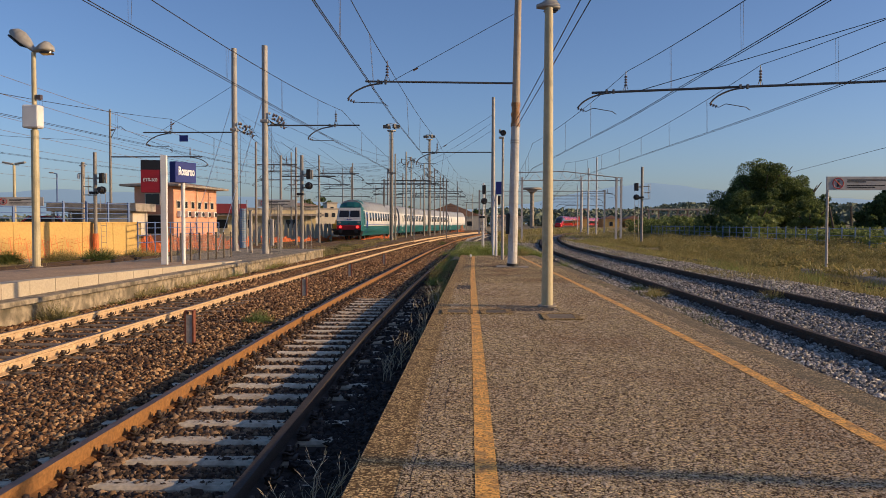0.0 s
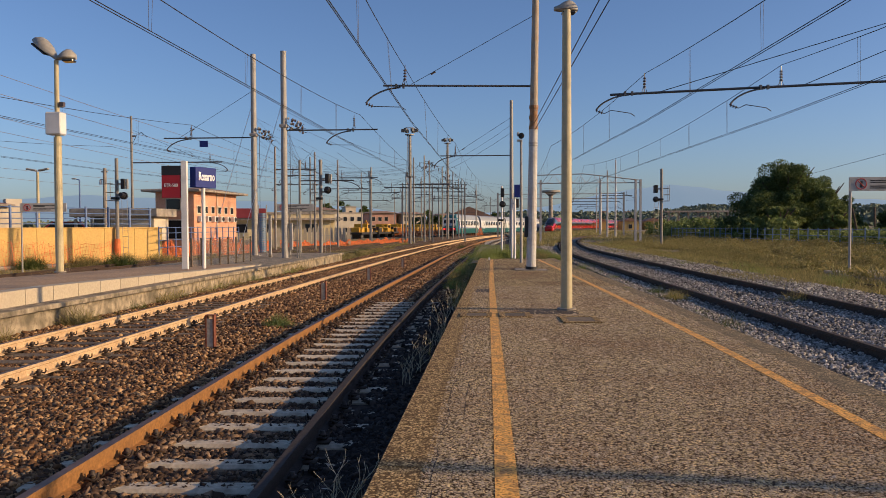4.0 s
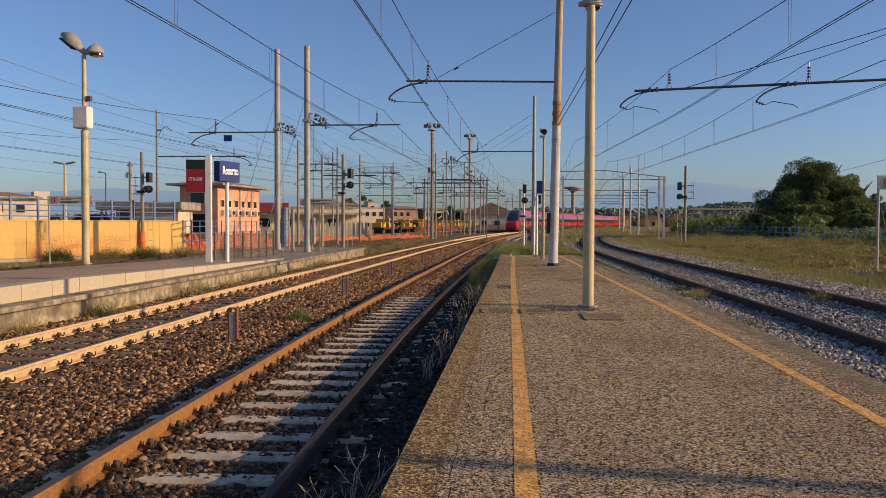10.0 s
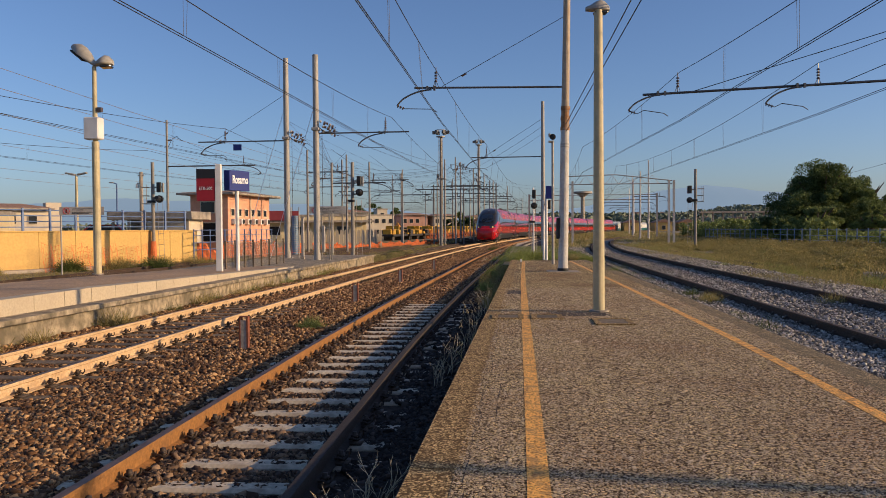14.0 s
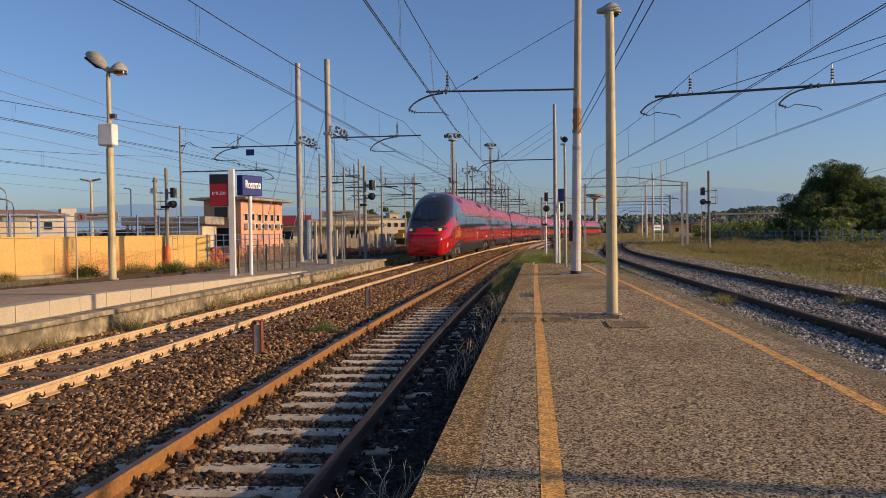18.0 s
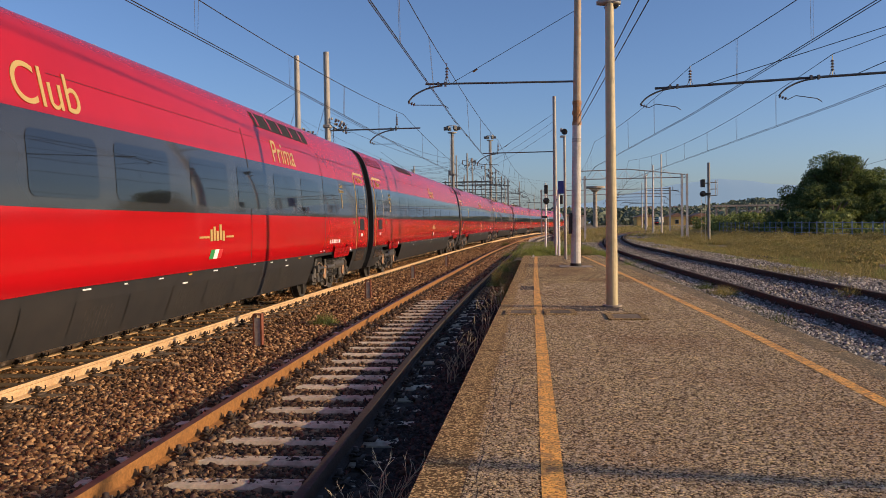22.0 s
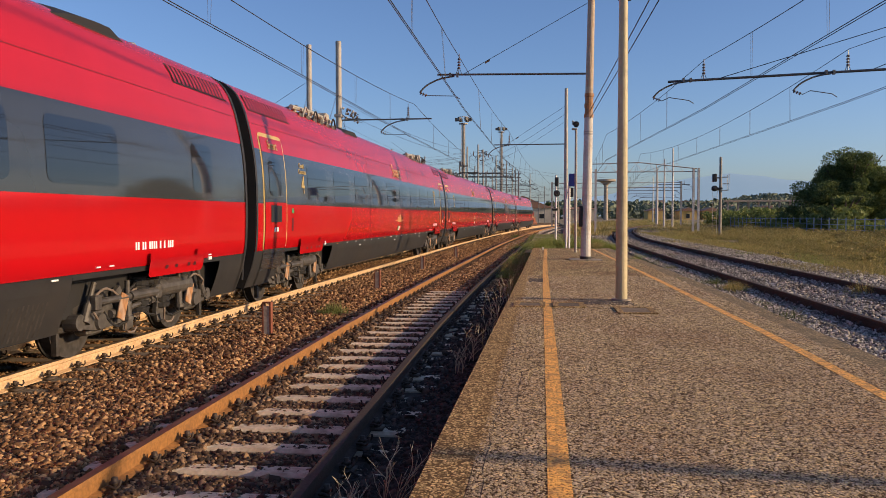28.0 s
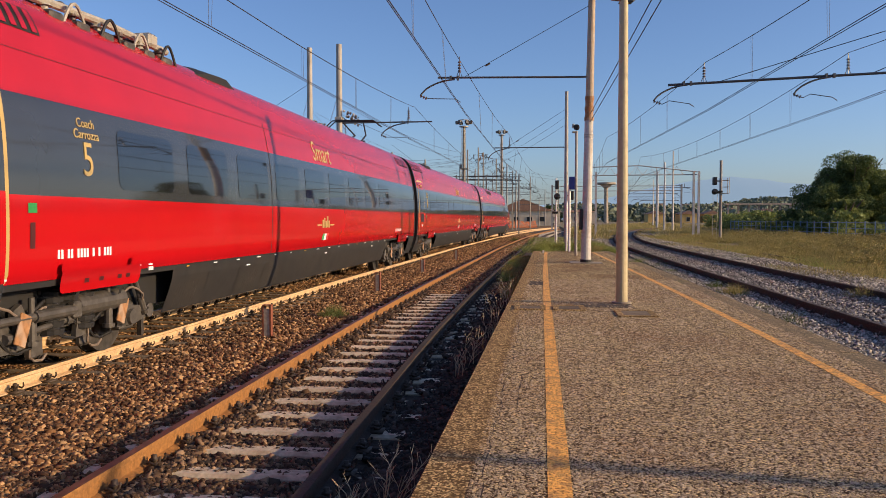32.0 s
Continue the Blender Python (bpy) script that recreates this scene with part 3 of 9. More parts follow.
def cover(x, y, w, d, label):
    t = thing("drain_cover", pose(x, y, 0.0), label, "drain cover")
    g = Geo()
    for a, b, c, e in ((-w, w, -d, -d + 0.09), (-w, w, d - 0.09, d), (-w, -w + 0.09, -d + 0.09, d - 0.09), (w - 0.09, w, -d + 0.09, d - 0.09)):
        g.box(a, b, c, e, -0.02, 0.02)
    g.put("frame", KERB, t)
    Geo().box(-w + 0.09, w - 0.09, -d + 0.09, d - 0.09, -0.02, 0.014).put("plate", WOOD_SLEEPER, t)
    return t


cover(1.42, 12.75, 0.3, 0.42, "square drain cover in a concrete frame on the asphalt")
cover(-0.25, 13.4, 0.26, 0.34, "rusty manhole cover in the asphalt")
cover(0.40, 13.4, 0.26, 0.34, "rusty manhole cover in the asphalt")

# ---- far platform across the main tracks ----
far_platform = thing("far_platform", pose(0, 0, 0), "old far platform with a raised cream-edged section", "platform", kind="structure")
Geo().prism(((-8.75, -0.66), (-8.75, -0.06), (-8.8, 0.0), (-13.6, 0.0), (-13.6, -0.66)), -20, 46, "y").put("wall", OLD_WALL, far_platform)
Geo().prism(((-20, 0.3), (16, 0.3), (31.5, 0.02), (31.5, -0.1), (-20, -0.1)), -12.6, -9.5, "x").put("raised_deck", DECK, far_platform)
Geo().box(-8.98, -8.62, -20, 46, -0.09, 0.012, 0.01).put("lip", OLD_WALL, far_platform)
y = -8.0
while y < 30.5:
    n = 1.0
    a, b = (0.3 - 0.28 * max(0.0, k - 16) / 15.5 for k in (y, y + n - 0.015))
    Geo().add([(-9.14, y, -0.02), (-9.14, y + n - 0.015, -0.02), (-9.14, y + n - 0.015, b + 0.004), (-9.14, y, a + 0.004), (-9.5, y, -0.02), (-9.5, y + n - 0.015, -0.02), (-9.5, y + n - 0.015, b + 0.004), (-9.5, y, a + 0.004)], [(0, 1, 2, 3), (3, 2, 6, 7), (0, 3, 7, 4), (1, 5, 6, 2), (4, 7, 6, 5), (0, 4, 5, 1)]).put("edge_block", WHITE_EDGE, far_platform)
    y += n
tagged(Geo().box(9.6, 14.5, -5, 23.5, -0.6, 0.2, 0.02).put("low_platform", CONCRETE), "low weathered concrete platform beside the sidings", "platform", kind="structure")


# ---- the red train ----
SECTION = np.array([(1.18, 0.42), (1.26, 0.62), (1.35, 0.88), (1.405, 1.15), (1.435, 1.55), (1.44, 1.95), (1.43, 2.4), (1.40, 2.8), (1.345, 3.15), (1.275, 3.48), (1.175, 3.80), (1.02, 4.06), (0.79, 4.24), (0.42, 4.34), (0.0, 4.37)])
Z_SKIRT, Z_RED, Z_BAND = 1.1, 2.0, 3.03


def smooth_line(p, n=90):
    """A finely stepped smooth line through points."""
    s = np.concatenate([[0], np.cumsum(np.hypot(*np.diff(p, axis=0).T))])
    u = np.linspace(0, s[-1], n)
    return np.stack([spline(s, p[:, 0])(u), spline(s, p[:, 1])(u)], 1)


FULL = smooth_line(SECTION)
NOSE_TOP = spline((0, 0.2, 0.5, 1.0, 1.8, 2.8, 3.6, 4.5, 5.5, 7, 8), (1.74, 1.88, 2.06, 2.31, 2.76, 3.36, 3.79, 4.12, 4.29, 4.36, 4.37))
NOSE_WIDE = spline((0, 0.12, 0.35, 0.8, 1.6, 2.8, 4.5, 8), (1.10, 1.15, 1.20, 1.28, 1.37, 1.425, 1.44, 1.44))
BLUNT = 0.34
SHORT = 0.86


def section(y, nosed):
    """The half section at y metres behind the nose (or of a plain coach)."""
    if not nosed or y >= 8:
        return FULL
    if y < 0:
        r = math.sqrt(max(0.0, 1 - (y / BLUNT) ** 2))
        top, wide, low = 1.38 + 0.36 * r, 0.80 + 0.30 * r, 0.60 - 0.21 * r
    else:
        top, wide, low = float(NOSE_TOP(y)), float(NOSE_WIDE(y)), 0.39 + 0.03 * min(1.0, y / 6)
    p = FULL.copy()
    up = p[:, 1] > 1.2
    p[up, 1] = 1.2 + (p[up, 1] - 1.2) * (top - 1.2) / 3.17
    p[~up, 1] = 1.2 - (1.2 - p[~up, 1]) * (1.2 - low) / 0.78
    p[:, 0] *= wide / 1.44
    if y < 1.2:
        # the blunt front is nearly as wide at its foot as at its shoulder
        k = (1 - max(0.0, y) / 1.2) * np.clip((1.2 - p[:, 1]) / 0.75, 0, 1)
        p[:, 0] += k * 0.12 * np.clip((p[:, 1] - low) / 0.12, 0, 1) ** 0.5
    return p


def span(y, nosed, za, zb, k, out=0.0):
    """k points of the half section between two heights, pushed out a little."""
    p = section(y, nosed)
    s = np.concatenate([[0], np.cumsum(np.hypot(*np.diff(p, axis=0).T))])
    a, b = (np.interp(min(max(z, p[0, 1]), p[-1, 1]), p[:, 1], s) for z in (za, zb))
    u = np.linspace(a, b, k)
    w, z = np.interp(u, s, p[:, 0]), np.interp(u, s, p[:, 1])
    if out:
        dw, dz = np.gradient(np.interp(np.clip(u, 0.01, s[-1] - 0.01), s, p[:, 0])) if k > 2 else np.array([w[-1] - w[0]] * k), np.gradient(z) if k > 2 else np.array([z[-1] - z[0]] * k)
        n = np.hypot(dw, dz) + 1e-9
        w, z = w + out * dz / n, z - out * dw / n
    return w, z


def skin(name, mat, parent, ys, lo, hi, k, nosed=False, out=0.0, sides=(1, -1), label="", y0=0.0):
    """A strip of the body's skin between two heights (numbers or functions of y), on both sides; above the shoulder it joins over the roof."""
    g = Geo()
    for s in sides:
        rings = []
        for y in ys:
            za, zb = (h(y) if callable(h) else h for h in (lo, hi))
            w, z = span(y, nosed, za, zb, k, out)
            rings.append([(s * a, y + y0, b) for a, b in zip(w, z)])
        if s < 0:
            rings = [r[::-1] for r in rings]
        g.loft(rings)
    ob = g.put(name, mat, parent, label)
    return soft_edges(ob, 50)


def pane(name, mat, parent, y0, y1, z0, z1, out=0.006, k=6, label="", sides=(1, -1), nosed=False, round_by=0.0):
    """A flush panel on the body's side, with softened corners, one object a side."""
    for s in sides:
        g = Geo()
        rings = []
        if round_by:
            cuts = [(y0, round_by), (y0 + 0.3 * round_by, 0.3 * round_by), (y0 + round_by, 0), (y1 - round_by, 0), (y1 - 0.3 * round_by, 0.3 * round_by), (y1, round_by)]
        else:
            cuts = [(y0, 0), (y1, 0)]
        for y, c in cuts:
            w, z = span(y, nosed, z0 + c, z1 - c, k, out)
            rings.append([(s * a, y, b) for a, b in zip(w, z)])
        g.loft(rings if s > 0 else [r[::-1] for r in rings])
        soft_edges(g.put(name, mat, parent, label), 50)


def bogie_meshes():
    m = {}
    wheel = Geo()
    for x in (-0.76, 0.76):
        s = 1 if x > 0 else -1
        wheel.tube([(x - s * 0.09, 0, 0), (x + s * 0.05, 0, 0)], 0.46, 28)
        wheel.tube([(x - s * 0.12, 0, 0), (x - s * 0.09, 0, 0)], 0.487, 28)
        wheel.tube([(x + s * 0.05, 0, 0), (x + s * 0.13, 0, 0)], 0.16, 14, 0.12)
    wheel.tube([(-0.76, 0, 0), (0.76, 0, 0)], 0.09, 12)
    m["wheelset"] = wheel.mesh("wheelset", BOGIE)
    frame_ = Geo()
    for s in (1, -1):
        x = s * 1.02
        frame_.prism(((-1.75, 0.52), (-1.2, 0.62), (-0.75, 0.5), (0.75, 0.5), (1.2, 0.62), (1.75, 0.52), (1.75, 0.66), (1.1, 0.82), (0.7, 0.74), (-0.7, 0.74), (-1.1, 0.82), (-1.75, 0.66)), x - 0.08, x + 0.08, "x")
    frame_.box(-1.0, 1.0, -0.35, 0.35, 0.52, 0.78, 0.03)
    m["bogie_frame"] = frame_.mesh("bogie_frame", BOGIE)
    box = Geo().box(-0.1, 0.1, -0.17, 0.17, -0.17, 0.2, 0.03).tube([(0.08, 0, 0), (0.19, 0, 0)], 0.13, 14, 0.10).box(-0.05, 0.07, -0.45, -0.1, -0.05, 0.06, 0.02)
    m["axlebox"] = box.mesh("axlebox", BOGIE_LIGHT)
    spring = Geo()
    pts = [(0.13 * math.cos(a), 0.13 * math.sin(a), 0.34 * i / 40) for i, a in ((i, i * 0.75) for i in range(41))]
    spring.tube(pts, 0.026, 6)
    m["spring"] = spring.mesh("spring", BOGIE)
    m["damper"] = Geo().tube([(0, -0.75, 0.05), (0, 0.0, 0.05)], 0.045, 10).tube([(0, 0.0, 0.05), (0, 0.7, 0.05)], 0.065, 10).box(-0.05, 0.05, 0.66, 0.82, -0.05, 0.14, 0.02).box(-0.05, 0.05, -0.85, -0.72, -0.05, 0.14, 0.02).mesh("damper", BOGIE_LIGHT)
    m["brake"] = Geo().box(-0.05, 0.05, -0.12, 0.12, -0.2, 0.12, 0.03).tube([(0, -0.3, 0.0), (0, 0.3, 0.1)], 0.03, 8).mesh("brake_unit", BOGIE_LIGHT)
    bellows = Geo()
    for k in range(4):
        bellows.tube([(0, 0, 0.07 * k), (0, 0, 0.035 + 0.07 * k)], 0.2, 14, 0.24).tube([(0, 0, 0.035 + 0.07 * k), (0, 0, 0.07 + 0.07 * k)], 0.24, 14, 0.2)
    m["bellows"] = bellows.mesh("air_spring", GAP)
    m["bracket"] = Geo().prism(((-0.1, 0.0), (0.12, 0.02), (0.2, 0.34), (0.1, 0.5), (-0.02, 0.44), (-0.06, 0.2)), -0.03, 0.03, "x").mesh("bracket", BOGIE_LIGHT)
    m["cable"] = Geo().tube([(0.03 * math.sin(2.1 * i), -0.75 + 0.15 * i, 0.16 + 0.2 * math.sin(0.62 * i + 0.4)) for i in range(11)], 0.02, 6).mesh("cable", GAP)
    m["rod"] = Geo().tube([(0, -0.5, 0), (0, 0.5, 0.08)], 0.035, 8).tube([(0, -0.56, 0), (0, -0.46, 0)], 0.06, 8).tube([(0, 0.46, 0.08), (0, 0.56, 0.08)], 0.06, 8).mesh("anchor_rod", BOGIE_LIGHT)
    m["tank"] = Geo().tube([(0, -0.5, 0), (0, 0.5, 0)], 0.13, 14).tube([(0, -0.53, 0), (0, -0.5, 0)], 0.08, 14, 0.13).tube([(0, 0.5, 0), (0, 0.53, 0)], 0.13, 14, 0.08).mesh("air_tank", BOGIE_LIGHT)
    m["swing"] = Geo().prism(((-0.62, -0.06), (-0.2, -0.14), (0.2, -0.14), (0.3, 0.0), (0.18, 0.16), (-0.25, 0.1), (-0.62, 0.06)), -0.06, 0.06, "x").tube([(-0.09, -0.55, 0), (0.09, -0.55, 0)], 0.1, 12).mesh("swing_arm", BOGIE_LIGHT)
    m["post"] = Geo().tube([(0, 0, 0), (0, 0, 0.22)], 0.05, 10).tube([(0, 0, 0.2), (0, 0, 0.5)], 0.035, 10).tube([(0, 0, -0.02), (0, 0, 0.03)], 0.075, 10).mesh("vertical_damper", BOGIE_LIGHT)
    coil = Geo()
    for k in range(5):
        coil.tube([(0, 0, 0.09 * k), (0, 0, 0.06 + 0.09 * k)], 0.15, 14, 0.16)
    m["coil"] = coil.tube([(0, 0, 0.0), (0, 0, 0.48)], 0.11, 12).mesh("coil_spring", GAP)
    m["plate"] = Geo().box(-0.012, 0.012, -0.09, 0.09, -0.17, 0.17, 0.006).mesh("label_plate", MAST_RUST)
    m["loop"] = Geo().tube([(0.02 * math.sin(1.7 * i), 0.3 * math.cos(0.45 * i), 0.2 * math.sin(0.45 * i)) for i in range(10)], 0.016, 6).mesh("cable_loop", CABLE)
    m["guard"] = Geo().box(-0.05, 0.05, -0.2, 0.2, -0.04, 0.04, 0.015).box(-0.04, 0.04, 0.14, 0.2, -0.3, 0.0, 0.01).mesh("wheel_guard", BOGIE)
    m["hose"] = Geo().tube([(0.04 * math.sin(3 * i), -0.35 + 0.1 * i, -0.22 + 0.06 * (i - 3.5) ** 2 * 0.3) for i in range(8)], 0.018, 6).mesh("hose", GAP)
    return m


BM = bogie_meshes()


def bogie(parent, y):
    b = piece("bogie_frame", BM["bogie_frame"], parent, Matrix.Translation((0, y, 0)))
    for dy in (-1.35, 1.35):
        piece("wheelset", BM["wheelset"], b, Matrix.Translation((0, dy, 0.46)))
        for s in (1, -1):
            piece("axlebox", BM["axlebox"], b, Matrix.Translation((s * 1.05, dy, 0.46)) @ Matrix.Rotation(0 if s > 0 else math.pi, 4, "Z"))
            piece("spring", BM["spring"], b, Matrix.Translation((s * 1.1, dy * 0.22, 0.6)))
    for s in (1, -1):
        piece("damper", BM["damper"], b, Matrix.Translation((s * 1.27, -0.75, 0.66)))
        for dy in (-0.3, 0.3):
            piece("coil_spring", BM["coil"], b, Matrix.Translation((s * 1.14, dy, 0.46)))
        piece("brake_unit", BM["brake"], b, Matrix.Translation((s * 1.08, 0.45, 0.42)))
        piece("brake_unit", BM["brake"], b, Matrix.Translation((s * 1.08, -0.5, 0.42)))
        piece("hose", BM["hose"], b, Matrix.Translation((s * 1.16, 0.7, 0.5)))
        piece("hose", BM["hose"], b, Matrix.Translation((s * 1.2, -0.9, 0.56)))
        piece("air_spring", BM["bellows"], b, Matrix.Translation((s * 1.0, 0.0, 0.72)))
        for dy in (-0.95, 0.2, 1.1):
            piece("bracket", BM["bracket"], b, Matrix.Translation((s * 1.17, dy, 0.36)))
        piece("cable", BM["cable"], b, Matrix.Translation((s * 1.19, 0.05, 0.5)))
        piece("cable", BM["cable"], b, Matrix.Translation((s * 1.15, -0.2, 0.4)))
        piece("anchor_rod", BM["rod"], b, Matrix.Translation((s * 1.22, -0.6, 0.52)))
        piece("air_tank", BM["tank"], b, Matrix.Translation((s * 1.2, 0.55, 0.74)))
        for dy in (-1.35, 1.35):
            piece("swing_arm", BM["swing"], b, Matrix.Translation((s * 1.14, dy + (0.1 if dy < 0 else -0.1), 0.5)) @ Matrix.Rotation(0 if dy < 0 else math.pi, 4, "Z"))
            piece("vertical_damper", BM["post"], b, Matrix.Translation((s * 1.24, dy * 0.55, 0.42)))
            piece("vertical_damper", BM["post"], b, Matrix.Translation((s * 1.2, dy * 1.25, 0.5)) @ Matrix.Rotation(0.35 * dy, 4, "X"))
            piece("label_plate", BM["plate"], b, Matrix.Translation((s * 1.3, dy * 0.72, 0.6)) @ Matrix.Rotation(-0.4, 4, "X"))
            piece("cable_loop", BM["loop"], b, Matrix.Translation((s * 1.24, dy * 0.95, 0.66)))
            piece("cable_loop", BM["loop"], b, Matrix.Translation((s * 1.2, dy * 0.4, 0.5)) @ Matrix.Rotation(1.2, 4, "X"))
            piece("wheel_guard", BM["guard"], b, Matrix.Translation((s * 1.0, dy * 1.32, 0.42)) @ Matrix.Rotation(0 if dy > 0 else math.pi, 4, "Z"))
    return b


SIDE = Matrix(((0, 0, 1, 0), (1, 0, 0, 0), (0, 1, 0, 0), (0, 0, 0, 1)))  # letters stand on the +x side


def on_side(y, z, lean=0.0, out=0.012):
    w = float(np.interp(z, FULL[:, 1], FULL[:, 0]))
    return Matrix.Translation((w + out, y, z)) @ Matrix.Rotation(lean, 4, "Y") @ SIDE


def lean_at(z):
    i = int(np.clip(np.searchsorted(FULL[:, 1], z), 2, len(FULL) - 3))
    d = FULL[i + 2] - FULL[i - 2]
    return math.atan2(d[0], d[1])


def text_on(t, y, z, size, parent, squeeze=0.62, mat=GOLD):
    return writing(t, size, mat, parent, on_side(y, z, lean_at(z), 0.004), squeeze=squeeze)


def bars(parent, y, z, w, h, mat, rows=1):
    """Small unreadable writing as plain bars."""
    g = Geo()
    for i in range(rows):
        k = (h / rows) * 0.62
        zz = z - i * h / rows
        a = float(np.interp(zz, FULL[:, 1], FULL[:, 0])) + 0.004
        g.box(a - 0.01, a + 0.006, y, y + w * (1.0 if i % 2 == 0 else 0.8), zz - k, zz)
    return g.put("marking", mat, parent)


def door(parent, y, word=None, lamp=True):
    pane("door_frame", GOLD, parent, y - 0.665, y + 0.665, 1.08, 3.36, 0.004, 12, round_by=0.12)
    pane("door_leaf", GREY_BAND, parent, y - 0.6, y + 0.6, 0.72, 3.28, 0.012, 14, "grey and red coach door")
    for s in (1, -1):
        pane("door_red_panel", RED, parent, y - 0.6, y + 0.6, 1.12, Z_RED + 0.03, 0.016, 6, sides=(s,))
        pane("door_red_panel", RED_TOP, parent, y - 0.6, y + 0.6, Z_BAND - 0.04, 3.28, 0.016, 4, sides=(s,))
        pane("door_window", TRAIN_GLASS, parent, y - 0.34, y + 0.34, 2.15, 2.9, 0.018, 6, sides=(s,), round_by=0.14)
        pane("display", BLACK, parent, y - 0.3, y + 0.3, 1.64, 1.97, 0.022, 3, sides=(s,))
        for k in (0, 1):
            pane("sticker", SIGN_WHITE, parent, y - 0.12 + 0.14 * k, y - 0.03 + 0.14 * k, 1.45, 1.54, 0.022, 3, sides=(s,))
    pane("door_step", SKIRT, parent, y - 0.6, y + 0.6, 0.44, 0.7, 0.016, 5)
    if word:
        writing(word, 0.26 if len(word) < 8 else 0.2, GOLD, parent, on_side(y, 3.14, lean_at(3.14), 0.028), squeeze=0.85)


def lean_x(z):
    """How far out the coach side stands at a height."""
    return float(np.interp(z, FULL[:, 1], FULL[:, 0])) + 0.006


def serial(t, y):
    """A row of white bars for the coach's own number."""
    w = lean_x(1.36)
    for k in range(18):
        if k not in (2, 5, 10, 12, 14):
            Geo().box(w - 0.016, w, y + 0.06 * k, y + 0.06 * k + 0.035, 1.32, 1.42).put("marking", SIGN_WHITE, t)


def coach_shell(t, length, y0, doors, words, number, big_word, win, bogies, nosed=False):
    ys = list(np.linspace(y0, length, 5 if not nosed else 4))
    for sd in (1, -1):
        skin("lower_body", RED, t, ys, Z_SKIRT, Z_RED, 8, sides=(sd,))
        skin("window_band", GREY_BAND, t, ys, Z_RED, Z_BAND, 8, sides=(sd,))
    skin("roof", RED_TOP, t, ys, Z_BAND, 4.6, 16)
    # skirt between and beside the bogies
    half = [(1.95, 2.2) if b < length / 2 else (2.2, 1.95) for b in bogies]
    edges = [y0] + [v for b, (p, q) in zip(bogies, half) for v in (b - p, b + q)] + [length]
    for a, b in zip(edges[::2], edges[1::2]):
        if b - a > 0.2:
            for sd in (1, -1):
                skin("skirt", SKIRT, t, (a, b), 0.40, Z_SKIRT - 0.004, 5, sides=(sd,))
    for b, (p, q) in zip(bogies, half):
        for sd in (1, -1):
            skin("skirt_over_bogie", SKIRT, t, (b - p, b + q), 1.03, Z_SKIRT - 0.004, 3, sides=(sd,))
            u = b + sd * 0.3
            pane("bogie_cover", RED, t, u - 0.85, u + 0.85, 0.95, 1.19, 0.06, 4, sides=(sd,), round_by=0.07)
            for v in (u - 0.85, u + 0.6):
                pane("cover_ear", RED, t, v, v + 0.25, 1.17, 1.28, 0.057, 3, sides=(sd,), round_by=0.04)
            for v in (u - 0.5, u + 0.42):
                pane("cover_hinge", GAP, t, v, v + 0.06, 0.84, 0.97, 0.05, 3, sides=(sd,))
            for v in (u - 0.4, u - 0.1, u + 0.3, u + 0.5):
                pane("cover_latch", DARK_RED, t, v, v + 0.09, 1.04, 1.09, 0.064, 3, sides=(sd,))
    inner = Geo().box(-1.1, 1.1, y0 + 0.05, length - 0.05, 0.55, 1.0)
    inner.put("underframe", GAP, t)
    for a in (y0, length - 0.09) if y0 == 0 else (length - 0.09,):
        skin("end_ring", SKIRT, t, (a, a + 0.09), 0.44, 4.6, 26, out=0.012)
    for y in (y0, length):
        g = Geo()
        ring = [(w * 0.999, y, z) for w, z in FULL] + [(-w * 0.999, y, z) for w, z in FULL[::-1][1:]]
        g.add(ring, [tuple(range(len(ring)))])
        g.put("end_wall", GAP, t)
    for a, b in win:
        pane("window", TRAIN_GLASS, t, a, b, 2.12, 2.86, 0.005, 6, round_by=0.1)
    y = edges[1] if len(edges) > 3 else y0
    # skirt hatches and vents between the bogies
    a, b = (bogies[0] + 2.1, bogies[-1] - 2.1) if len(bogies) > 1 else (y0 + 0.2, bogies[0] - 2.1)
    n = int((b - a) / 1.25)
    for i in range(n):
        ya = a + 0.1 + i * 1.25
        pane("skirt_hatch", SKIRT, t, ya, ya + 1.15, 0.40, 0.93, 0.008, 4, sides=(1,))
        if i % 3 != 1:
            g = Geo()
            for j in range(9):
                w0, z0 = span(0, False, 0.46, 0.84, 2, 0.012)
                yy = ya + 0.25 + j * 0.08
                g.add([(w0[0], yy, z0[0]), (w0[0], yy + 0.03, z0[0]), (w0[1], yy + 0.03, z0[1]), (w0[1], yy, z0[1])], [(0, 1, 2, 3)])
            g.put("vent", BOGIE, t)
        if i % 4 == 2:
            bars(t, ya + 0.3, 0.95, 0.16, 0.035, SIGN_WHITE)
    for d, w in zip(doors, words):
        door(t, d, w)
        yy = d + 0.95 if d < 5 else d - 1.1
        pane("green_sticker", GREEN_FLAG, t, yy, yy + 0.14, 1.82, 1.92, 0.006, 3, sides=(1,))
        pane("intercom", DARK_RED, t, yy + 0.03, yy + 0.11, 1.45, 1.72, 0.006, 3, sides=(1,))
    yy = (y0 if len(bogies) == 1 else bogies[0] + 2.2) + 0.4
    while yy < bogies[-1] - 2.4:
        bars(t, yy, 1.07, 0.07 + 0.05 * (int(yy * 7) % 3), 0.03, SIGN_WHITE if int(yy * 5) % 4 else YELLOW_PLANT)
        yy += 0.95
    for frac in (0.36, 0.68):
        yy = y0 + (length - y0) * frac
        pane("panel_joint", GAP, t, yy, yy + 0.025, Z_SKIRT, 3.6, 0.004, 12, sides=(1,))
